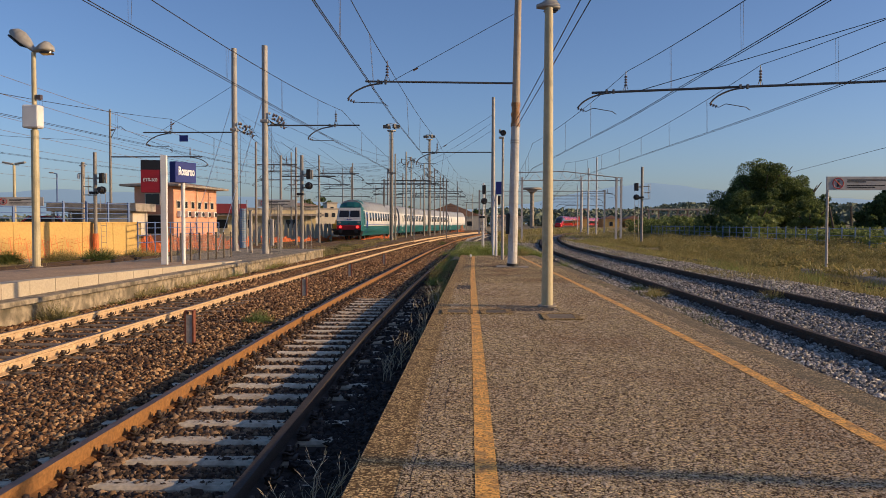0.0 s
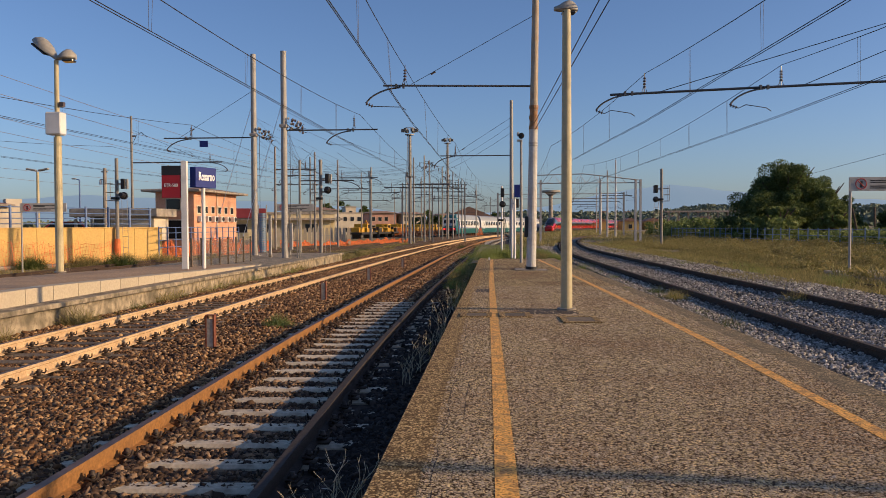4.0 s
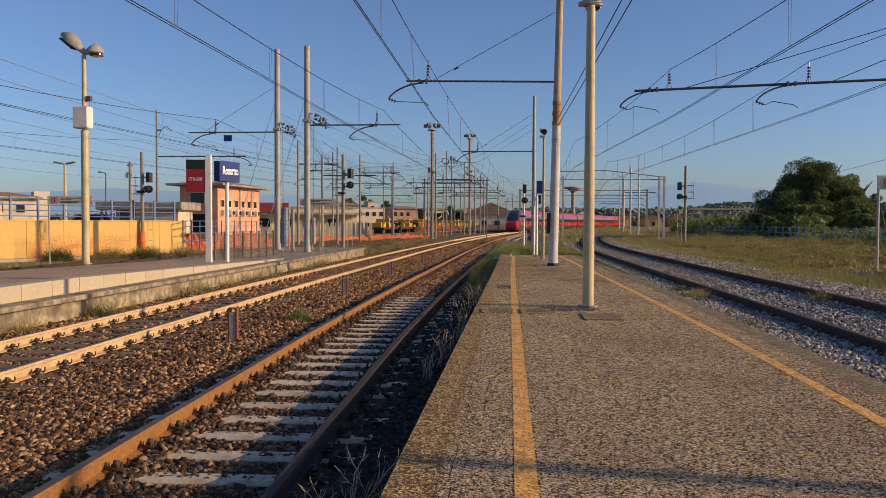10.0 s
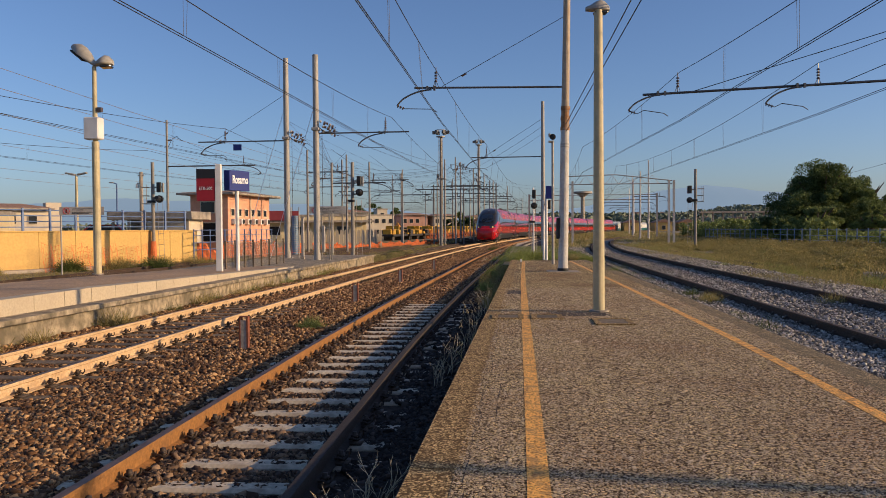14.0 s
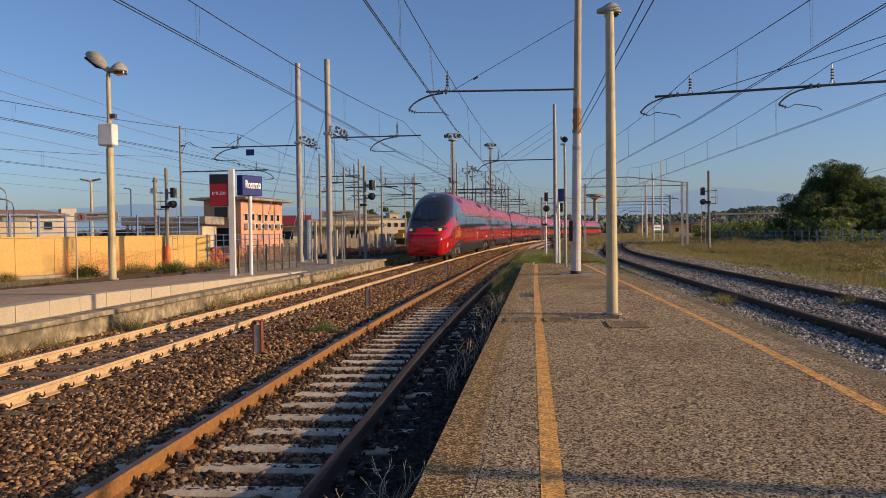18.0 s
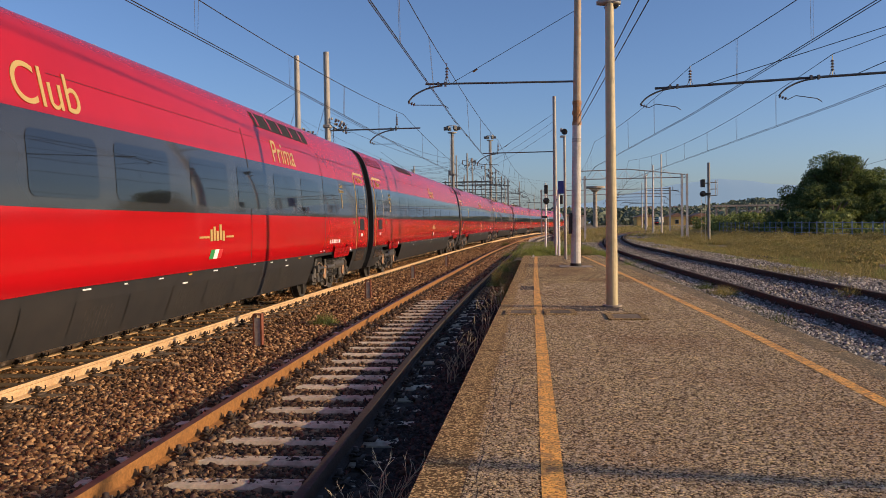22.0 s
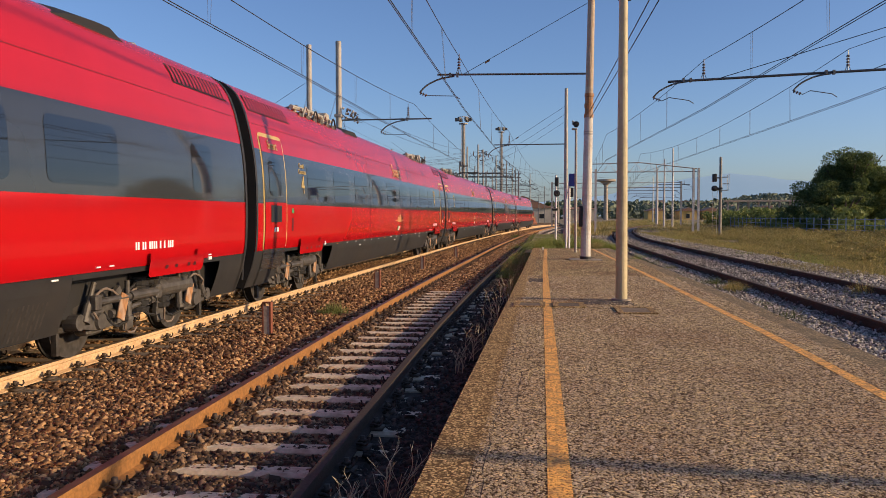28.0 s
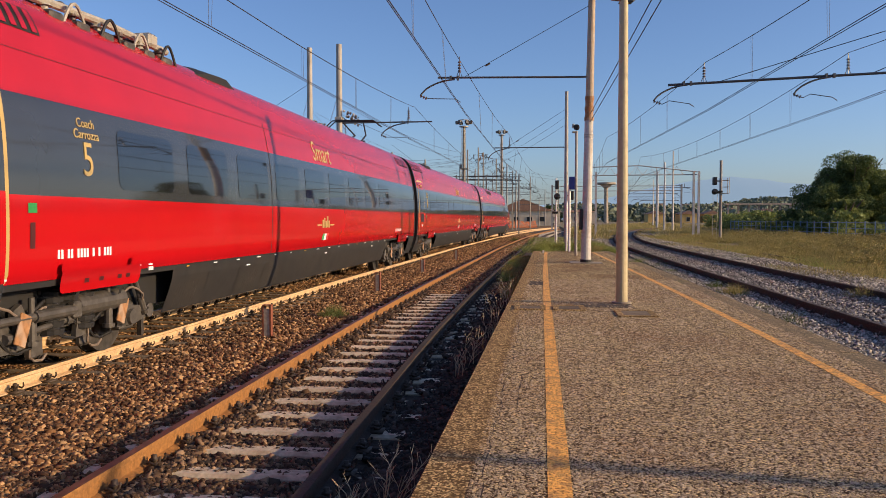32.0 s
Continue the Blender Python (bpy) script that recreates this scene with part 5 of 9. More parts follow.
    for yy in (8.6, 9.3, 11.4):
        pane("window", TRAIN_GLASS, t, yy, yy + (0.55 if yy < 10.5 else 1.35), 2.12, 2.84, 0.006, 6, nosed=True, round_by=0.1)
    for k in range(6):
        ya = 7.7 + 0.72 * k
        side_patch("skirt_hatch", SKIRT, t, ((ya, 0.46), (ya + 0.64, 0.46), (ya + 0.64, 0.96), (ya, 0.96)), 0.01, (1,))
    for k in range(5):
        bars(t, 1.6 + 0.35 * k if k < 2 else 3.9 + 0.5 * k, 0.66 if k < 2 else 0.98, 0.16, 0.03, SIGN_WHITE)
    text_on("Club", 11.95, 3.3, 0.66, t, 1.0)
    text_on("Prima", 20.25, 3.3, 0.66, t, 1.0)
    grille(t, 6.6, 8.8, 3.72, 4.0)
    grille(t, 18.9, 22.6, 3.76, 4.06, 5, 0.14)
    if not rear:
        gangway(t, NOSE_CAR)
    # the nose ahead of the cab is a little shorter than its drawn lines
    for ob in [o for c in t.children for o in (c, *c.children)]:
        if ob.data and ob.data.users == 1 and ob.name.split(".")[0] != "lettering":
            for v in ob.data.vertices:
                if v.co.y < 2.9:
                    v.co.y = 2.9 - (2.9 - v.co.y) * SHORT
    return t


def window_row(first, last, n):
    """The ends of n windows in a row, the first and the last of which begin at the given places."""
    return [(y, y + 1.45) for y in np.linspace(first, last, n).tolist()]


train = [end_car()]
train.append(middle_coach((1.05,), ("Prima",), (2, 2.9), ("Prima", 13.85), (("slots", 6.0),), window_row(4.84, 20.35, 9)))
train.append(middle_coach((1.05,), ("Smart",), (3, 4.72), ("Prima", 13.6), (("fairing", 3.2), ("fairing", 20.0)), window_row(5.5, 19.8, 8) + [(23.36, 24.08)]))
train.append(middle_coach((1.05, COACH - 1.05), ("Smart", "Smart"), (4, 2.8, COACH - 3.6), ("Smart", 13.7), (("gear", 4.2), ("fairing", 7.3), ("gear", COACH - 6.8), ("folded", COACH - 3.2)), window_row(3.15, 20.15, 9)))
train.append(middle_coach((1.05,), ("Smart",), (5, 3.1), ("Smart", 12.95), (("gear", 3.3), ("fairing", 6.3), ("panto", COACH - 4.0), ("serial", 2.5)), window_row(3.75, 19.0, 9)))
train.append(middle_coach((1.05,), ("Smart",), (6, 2.5), ("Smart", 13.4), (("fairing", 4.0),), window_row(3.2, 20.8, 10)))
train.append(end_car(rear=True))

# ---- the leaving train ----
L_SECTION = np.array([(1.18, 0.42), (1.26, 0.62), (1.35, 0.88), (1.405, 1.15), (1.435, 1.55), (1.44, 1.95), (1.43, 2.4), (1.40, 2.8), (1.345, 3.15), (1.265, 3.48), (1.14, 3.77), (0.96, 4.0), (0.72, 4.15), (0.38, 4.24), (0.0, 4.27)])


def old_skin(name, mat, parent, y0, y1, i, j, grow=1.0):
    g = Geo()
    p = [(w * grow, z) for w, z in L_SECTION[i:j + 1]]
    for s in (1, -1):
        r = [[(s * w, y, z) for w, z in p] for y in (y0, y1)]
        g.loft(r if s > 0 else [q[::-1] for q in r])
    return soft_edges(g.put(name, mat, parent), 50)


def old_panel(name, mat, parent, y0, y1, z0, z1, s, out=0.012):
    """A panel that follows the coach side between two heights."""
    zs = np.linspace(z0, z1, 4)
    ws = np.interp(zs, L_SECTION[:, 1], L_SECTION[:, 0]) + out
    rings = [[(s * w, y, z) for w, z in zip(ws, zs)] for y in (y0, y1)]
    return Geo().loft(rings if s > 0 else [r[::-1] for r in rings]).put(name, mat, parent)


def old_coach(kind):
    n = {"loco": 17.0, "coach": 26.0, "cab": 25.5}[kind]
    t = thing("locomotive" if kind == "loco" else "railway_coach", pose(0, 0, 0), {"loco": "white and teal electric locomotive at the head", "coach": "white railway coach with a teal lower half and grey roof", "cab": "white and teal driving coach with red tail lamps"}[kind], "locomotive" if kind == "loco" else "railway coach", "leaving train")
    a = 1.25 if kind == "cab" else 0.2
    old_skin("lower_side", BLUE_LOCO, t, a, n, 0, 4)
    old_skin("side", TRAIN_WHITE, t, a, n, 4, 8)
    old_skin("roof", SILVER, t, a, n, 8, 14)
    for y in (a, n):
        ring = [(w, y, z) for w, z in L_SECTION] + [(-w, y, z) for w, z in L_SECTION[::-1][1:]]
        Geo().add(ring, [tuple(range(len(ring)))]).put("end_wall", SILVER, t)
    for s in (1, -1):
        old_panel("stripe", TRAIN_WHITE, t, a, n, 1.47, 1.60, s, 0.006)
        old_panel("stripe", TRAIN_BLUE, t, a, n, 1.60, 1.67, s, 0.008)
        k = 4.4
        while k < n - 2.5 and kind != "loco":
            old_panel("window", WINDOW_DARK, t, k, k + 1.15, 2.05, 2.95, s)
            k += 1.75
        for d in ((2.9, n - 1.4) if kind != "loco" else (2.0,)):
            old_panel("door", TRAIN_BLUE if kind == "cab" and d < 5 else TRAIN_WHITE, t, d - 0.42, d + 0.42, 0.75, 3.0, s, 0.02)
            old_panel("door_window", WINDOW_DARK, t, d - 0.22, d + 0.22, 2.0, 2.8, s, 0.03)
    Geo().box(-1.2, 1.2, a + 0.5, n - 0.5, 0.6, 1.0).box(-0.9, 0.9, 7, n - 7, 0.3, 0.6).put("underframe", BOGIE, t)
    for k in range(int(n - 4)):
        Geo().tube([(-0.95, 2 + k, 4.02), (-0.5, 2 + k, 4.24), (0.5, 2 + k, 4.24), (0.95, 2 + k, 4.02)], 0.02, 4).put("roof_rib", SILVER, t)
    for y in (3.4, n - 3.4):
        piece("bogie_frame", BM["bogie_frame"], t, Matrix.Translation((0, y, 0)))
        for d in (-1.25, 1.25):
            piece("wheelset", BM["wheelset"], t, Matrix.Translation((0, y + d, 0.46)))
    if kind == "cab":
        # wedge-shaped cab: dark foot, red bumper, teal apron, white brow with two wide panes
        f = [(0.40, 0.45), (0.18, 0.95), (0.10, 1.05), (0.06, 1.50), (0.12, 1.55), (0.16, 2.0), (0.26, 2.32), (0.66, 3.22), (0.80, 3.42), (1.25, 3.86)]
        wide = lambda z: float(np.interp(z, L_SECTION[:, 1], L_SECTION[:, 0]))
        face = lambda z: wide(z) * (0.90 if z > 1.5 else 0.94)
        for (y1, z1), (y2, z2), mat, name in zip(f, f[1:], (BLACK, BLACK, RED_PANEL, RED_PANEL, BLUE_LOCO, TRAIN_WHITE, TRAIN_WHITE, TRAIN_WHITE, BLUE_LOCO), ("apron", "apron", "bumper", "bumper", "cab_face", "cab_face", "cab_face", "brow", "brow")):
            Geo().add([(-face(z1), y1, z1), (face(z1), y1, z1), (face(z2), y2, z2), (-face(z2), y2, z2)], [(0, 1, 2, 3)]).put(name, mat, t)
            for s in (1, -1):
                Geo().add([(s * face(z1), y1, z1), (s * wide(z1), y1 + 0.35 if y1 < 0.9 else 1.25, z1), (s * wide(z2), min(1.25, y2 + 0.35), z2), (s * face(z2), y2, z2), (s * wide(z1), 1.26, z1), (s * wide(z2), 1.26, z2)], [(0, 1, 2, 3), (1, 4, 5, 2)] if s > 0 else [(3, 2, 1, 0), (2, 5, 4, 1)]).put("cab_corner", BLACK if z2 < 1.0 else BLUE_LOCO, t)
        for s in (1, -1):
            q = Geo()
            q.add([(s * 0.07, 0.30, 2.40), (s * 1.14, 0.30, 2.40), (s * 1.06, 0.60, 3.10), (s * 0.07, 0.60, 3.10)], [(0, 1, 2, 3)])
            ob = q.put("windscreen", WINDOW_DARK, t)
            ob.location = (0, -0.03, 0.01)
            Geo().tube([(s * 0.92, 0.08, 1.36), (s * 0.92, -0.02, 1.36)], 0.13, 14).put("tail_lamp", TAIL_LAMP, t)
            Geo().tube([(s * 0.85, 0.25, 0.95), (s * 0.85, -0.25, 0.95)], 0.09, 12).tube([(s * 0.85, -0.25, 0.95), (s * 0.85, -0.3, 0.95)], 0.24, 16).put("buffer", BLACK, t)
            Geo().tube([(s * 1.02, 0.14, 1.85), (s * 1.02, 0.06, 1.85)], 0.12, 12).put("headlamp", LAMP_GREY, t)
            old_panel("cab_side_window", WINDOW_DARK, t, 1.35, 1.75, 2.2, 2.9, s, 0.014)
            old_panel("cab_side", BLUE_LOCO, t, 1.25, 2.0, 1.55, 3.45, s, 0.01)
        for dx in (-0.18, 0.02, 0.2):
            Geo().box(dx - 0.05, dx + 0.06, 0.16, 0.2, 2.12, 2.24).put("mark", TRAIN_BLUE, t)
        Geo().box(-0.12, 0.12, 0.05, 0.3, 1.7, 1.75).put("coupling", BLACK, t)
        rings = [[(x * k, y, z) for x, z in ((-1.27, 3.42), (-0.96, zt - 0.15), (-0.4, zt), (0.4, zt), (0.96, zt - 0.15), (1.27, 3.42))] for y, zt, k in ((0.82, 3.55, 0.92), (1.25, 4.05, 1.0), (2.2, 4.32, 1.0), (2.6, 4.27, 1.0))]
        Geo().loft(rings).put("roof_fairing", BLUE_LOCO, t)
    if kind == "loco":
        Geo().tube([(0, 6, 4.1), (0.3, 7.2, 4.8), (0, 6.2, 5.35)], 0.04, 6).tube([(-0.9, 6.2, 5.35), (0.9, 6.2, 5.35)], 0.03, 6).put("pantograph", BLACK, t)
    return t


old_train = [old_coach(k) for k in ("cab", "coach", "coach", "loco")]


# ---- overhead line: masts, arms and wires ----
def mast(x, y, h, r0, r1, mat, label, base=-0.62, lean=0.0, plinth=True, rust=None, cap=False):
    t = thing("catenary_mast", pose(x, y, base, 0, lean, 0), label, "mast", "overhead line masts")
    H = h - base
    if rust:
        a, b = rust[0] - base, rust[1] - base
        rr = lambda z: r0 + (r1 - r0) * z / H
        Geo().tube([(0, 0, 0), (0, 0, a)], rr(0), 16, rr(a)).put("lower_pole", mat, t)
        Geo().tube([(0, 0, a), (0, 0, b)], rr(a) * 0.97, 16, rr(b) * 0.97).put("rusty_pole", MAST_RUST, t, "rusted middle length")
        Geo().tube([(0, 0, b), (0, 0, H)], rr(b) * 0.95, 16, rr(H) * 0.95).put("upper_pole", UPPER_MAST, t, "dull brownish upper length")
        for z in (a, b, (a + b) / 2):
            Geo().tube([(0, 0, z - 0.06), (0, 0, z + 0.06)], rr(z) * 1.12, 16).put("collar", MAST_RUST, t)
    else:
        Geo().tube([(0, 0, 0), (0, 0, H)], r0, 14, r1).put("pole", mat, t)
    if plinth:
        Geo().box(-0.3, 0.3, -0.3, 0.3, -0.2, 0.12 - base - 0.1 if base > -0.1 else 0.3, 0.03).put("plinth", CONCRETE, t)
    return t


ARM = material("dark weathered arm tube", (0.13, 0.128, 0.125), 0.5, 0.5, grain=0.15, grain_scale=12, stain=0.3, stain_scale=3)


def hook_line(w, d, z, s):
    """The bent steady arm under a side arm: out, round a tight bend and back to the contact wire."""
    p = np.array([(0.15, -0.06), (0.55, -0.12), (0.95, -0.27), (1.24, -0.47), (1.36, -0.62)])
    k = smooth_line(p, 12)
    return [(w + s * a, d, z + b) for a, b in k], [(w + s * 1.36, d, z - 0.62), (w + s * 1.12, d, z - 0.72), (w + s * 0.1, d, z - 0.74), (w - s * 0.06, d, z - 0.85)]


def wire_support(t, w, d, z, s, bend=0.0, shift=0.0):
    """Insulator stack over the arm and the steady arm below it."""
    w += shift
    stack = Geo().tube([(w, d, z + 0.03), (w, d, z + 0.72)], 0.016, 6)
    for k in range(4):
        stack.tube([(w, d, z + 0.2 + 0.1 * k), (w, d, z + 0.25 + 0.1 * k)], 0.062, 10, 0.045)
    stack.put("insulator", INSULATOR, t)
    Geo().tube([(w - 0.09, d, z + 0.04), (w - 0.03, d, z + 0.2), (w + 0.03, d, z + 0.2), (w + 0.09, d, z + 0.04)], 0.014, 5).put("yoke", ARM, t)
    w -= shift
    upper, lower = hook_line(w, d, z, s)
    Geo().tube(upper, 0.03, 8).put("hook_arm", ARM, t)
    if bend:
        lower[1:1] = [(w + s * 1.05, d, z - 0.74), (w + s * 0.8, d, z - 0.62)]
        del lower[3]
    Geo().tube(lower, 0.015, 6).put("steady_rod", ARM, t)
    for k in range(3):
        a = 1.34 - 0.09 * k
        Geo().tube([(w + s * a, d, z - 0.63 - 0.035 * k), (w + s * (a - 0.03), d, z - 0.642 - 0.035 * k)], 0.055, 8).put("insulator_disc", INSULATOR, t)
    for a in (0.05, 0.3):
        Geo().box(w + s * a - 0.035, w + s * a + 0.035, d - 0.06, d + 0.06, z - 0.09, z + 0.06).put("clamp", ARM, t)


def arm(t, x0, x1, z, wires, r=0.035, stay=True, base=-0.62):
    """A side arm from the mast at local x0 to x1 at height z, with its wire supports and a stay."""
    z -= base
    Geo().tube([(x0, 0, z), (x1, 0, z)], r, 8).put("arm", ARM, t)
    s = 1 if x1 > x0 else -1
    for w in wires:
        wire_support(t, w, 0, z, s)
    if stay:
        Geo().tube([(x0, 0, z + 2.5), (x0 + (x1 - x0) * 0.82, 0, z + 0.04)], 0.010, 5).put("stay", WIRE, t)
        k = x0 + (x1 - x0) * 0.66
        Geo().tube([(k, 0, z + 2.5 * (1 - 0.66 / 0.82)), (k + 0.16 * s * math.copysign(1, x1 - x0) * s, 0, z + 2.5 * (1 - 0.69 / 0.82))], 0.035, 6).put("stay_insulator", INSULATOR, t)


m3 = mast(1.38, 27.5, 10.6, 0.17, 0.115, RUST_MAST, "tall tubular mast, whitewashed below and rusty above, on the platform", base=0.0, lean=1.0, rust=(4.9, 5.6))
Geo().box(-0.55, 0.55, -0.5, 0.5, 0.0, 0.02).put("footing", CONCRETE, m3)
Geo().tube([(0, 0, 0.0), (0, 0, 0.12)], 0.19, 16).put("base_band", BLACK, m3)
Geo().box(-0.25, -0.13, -0.12, 0.12, 1.13, 1.85, 0.02).put("relay_box", BLACK_PANEL, m3)
for z in (4.26, 4.34):
    Geo().tube([(0, 0, z), (0, 0, z + 0.05)], 0.165, 16, 0.155).put("clamp", MAST, m3)
arm(m3, 0.1, -5.22, 6.33, (-4.47,), base=0.0)
m2 = mast(1.35, 52.5, 9.8, 0.15, 0.11, MAST, "grey steel mast with a side arm beyond the platform end")
arm(m2, 0, -4.7, 6.2, (-3.7,))
ma = mast(-12.6, 41.6, 10.7, 0.17, 0.14, MAST, "stout grey mast on the far platform", base=0.0)
arm(ma, 0, -4.9, 6.3, (-3.4,), base=0.0)
Geo().box(-2.95, -2.5, -0.02, 0.02, 5.82, 6.15).put("hanging_sign", BLUE_SIGN, ma)
mb = mast(-10.05, 38.1, 10.05, 0.16, 0.14, MAST, "stout grey mast on the far platform", base=0.0)
arm(mb, 0, 4.6, 6.22, (), stay=False, base=0.0)
wire_support(mb, 3.45, 0, 6.22, -1)
r_ = random.Random(38)
for m in (ma, mb):
    for row in range(3):
        for k in range(5):
            a, up = 0.24 + 0.14 * k + r_.uniform(-0.05, 0.05), r_.uniform(-0.05, 0.05)
            Geo().tube([(a, -0.1 + 0.3 * row, 6.78 - 0.17 * row - 0.06 * k + up), (a + 0.06, -0.06 + 0.3 * row, 6.75 - 0.17 * row - 0.06 * k + up)], r_.uniform(0.06, 0.1), 8).put("insulator_disc", INSULATOR if k % 3 else LAMP_GREY, m)
        Geo().tube([(0.1, 0.3 * row, 6.55 - 0.1 * row), (0.5, 0.3 * row, 6.45 - 0.16 * row + 0.2 * (row - 1)), (1.0, 0.3 * row, 6.5 - 0.17 * row)], 0.015, 5).put("jumper_wire", WIRE, m)
    Geo().box(-0.18, 0.18, -0.22, 0.22, 6.35, 6.5, 0.02).put("clamp", MAST, m)
    Geo().box(0.24, 0.40, -0.08, 0.08, 0.4, 1.7, 0.03).put("tension_weight", MAST, m)
    Geo().tube([(0.3, 0, 2.0), (0.3, 0, 6.4)], 0.012, 5).put("weight_cable", WIRE, m)
mr = mast(15.6, 27.5, 10.0, 0.16, 0.12, MAST, "grey mast beside the sidings carrying a long arm", base=-0.1)
Geo().tube([(0, 0, 6.5), (-11.2, 2.2, 6.45)], 0.045, 8).put("arm", ARM, mr)
Geo().tube([(0, 0, 9.05), (-9.4, 1.85, 6.5)], 0.014, 5).put("stay", WIRE, mr)
Geo().tube([(0, 0, 8.45), (-4.7, 0.95, 6.5)], 0.014, 5).put("stay", WIRE, mr)
for w, d in ((-10.38, 2.03), (-5.83, 1.09)):
    wire_support(mr, w, d, 6.48, -1, 0.1, 0.4)

# masts of the yard, farther off: (x, y, height, arm to the left, arm to the right)
YARD = ((-20.5, 89, 9.5, 4, 0), (-23.7, 144, 11.5, 5, 5), (-23.5, 192, 10.8, 5, 0), (-21.8, 193, 10.4, 0, 5), (-8.8, 90, 9.4, 0, 4), (-8.2, 97.5, 10.3, 5, 4), (-8.6, 110.6, 10.8, 5, 5), (-7.5, 122.2, 10.8, 0, 6))
YARD_FAR = ((-6.2, 129, 10.5, 6, 4), (-5.6, 136.6, 9.8, 5, 0), (-5.3, 144.7, 10.3, 6, 4), (-1.6, 207, 6.8, 5, 0), (-0.1, 208, 9.3, 8, 0), (21.4, 158, 11.6, 6, 4), (23.7, 180, 10.2, 8, 0), (14.8, 102, 8.6, 0, 0), (15.9, 102.5, 10.0, 0, 0), (-13.9, 57, 6.4, 0, 4), (-26.9, 58, 9.9, 0, 6.9))
YARD_MID = ((-18.2, 66, 8.3, 0, 3.5), (-16.6, 74, 8.6, 3, 0), (-15.2, 78, 8.2, 0, 4), (-19.5, 100, 9.0, 4, 4), (-14.6, 96, 8.8, 0, 0), (-17.2, 112, 9.5, 4, 4), (-12.9, 120, 9.8, 0, 4), (-11.8, 134, 10.0, 5, 0), (-9.9, 150, 10.2, 5, 5), (-3.0, 160, 10.0, 5, 0), (3.0, 185, 10.2, 5, 4), (17.5, 128, 9.0, 0, 5), (19.0, 140, 9.4, 6, 0), (27.5, 200, 10.0, 6, 0), (31.0, 215, 10.0, 6, 4))
for x, y, h, a, b in YARD + YARD_FAR + YARD_MID:
    t = mast(x, y, h, 0.115 if y < 100 else 0.13, 0.08, RUST_MAST if x > 14 else YARD_MAST, "slender weathered mast in the railway yard", plinth=False)
    if x < 14 and a + b > 4:
        # a bowed jumper wire and one insulator at the head of the busier masts
        s = 1 if b > a else -1
        Geo().tube([(0.05 * s, 0, h - 1.5), (0.45 * s, 0, h - 0.75), (0.75 * s, 0.1, h - 0.6), (1.1 * s, 0.2, h - 0.95)], 0.022, 5).put("jumper_wire", WIRE, t)
        Geo().tube([(0.08 * s, 0, h - 0.9), (0.34 * s, 0, h - 0.88)], 0.075, 6, 0.05).put("insulator", INSULATOR, t)
    if a:
        arm(t, 0, -a, min(6.4, h - 1.5), (-a + 0.9,), 0.05)
    if b:
        arm(t, 0, b, min(6.4, h - 1.5), (b - 0.9,), 0.05)
# cross spans between the yard masts
spans = Geo()
for (x0, y0, z0), (x1, y1, z1) in (((-23.7, 144, 9.8), (-5.3, 144.7, 9.6)), ((-20.5, 89, 8.3), (-8.8, 90, 8.4)), ((-8.6, 110.6, 9.3), (-23.7, 144, 9.9)), ((-8.2, 97.5, 9.0), (-20.5, 89, 8.0)), ((-13.9, 57, 6.2), (-8.8, 90, 8.8)), ((-12.6, 41.6, 7.4), (-20.5, 89, 9.0)), ((-10.05, 38.1, 7.2), (-8.8, 90, 9.0)), ((-8.8, 90, 7.2), (1.35, 52.5, 8.2)), ((-0.1, 208, 8.5), (21.4, 158, 10.0)), ((-23.5, 192, 10), (-0.1, 208, 8.8)), ((-7.5, 122.2, 9.6), (11.7, 150, 8.6)), ((-10.05, 38.1, 6.6), (-20.5, 89, 7.8))):
    for d in (0.0, 0.5):
        pts = [(x0 + (x1 - x0) * k / 8, y0 + (y1 - y0) * k / 8, z0 + (z1 - z0) * k / 8 - d - 0.5 * (1 - (k / 4 - 1) ** 2)) for k in range(9)]
        spans.tube(pts, 0.010, 4, caps=False)
for x0, y0, z0, x1, y1, z1 in ((-12.6, 41.6, 6.9, -20.5, 89, 7.6), (-12.6, 41.6, 6.6, -16.6, 74, 7.4), (-10.05, 38.1, 6.6, -13.9, 57, 6.2), (-12.6, 41.6, 7.4, -14.6, 96, 8.2), (-20.5, 89, 7.8, -19.5, 100, 8.4), (-16.6, 74, 7.8, -8.8, 90, 7.2), (-26.2, 58, 8.0, -16.6, 74, 7.0), (-18.2, 66, 7.0, -8.8, 90, 6.6)):
    for d in (0.0, 0.5):
        spans.tube([(x0 + (x1 - x0) * k / 6, y0 + (y1 - y0) * k / 6, z0 + (z1 - z0) * k / 6 - d - 0.25 * (1 - (k / 3 - 1) ** 2)) for k in range(7)], 0.007, 4, caps=False)
tagged(spans.put("cross_span_wires", WIRE), "thin dark cross-span wires over the yard", "wire", kind="stuff")


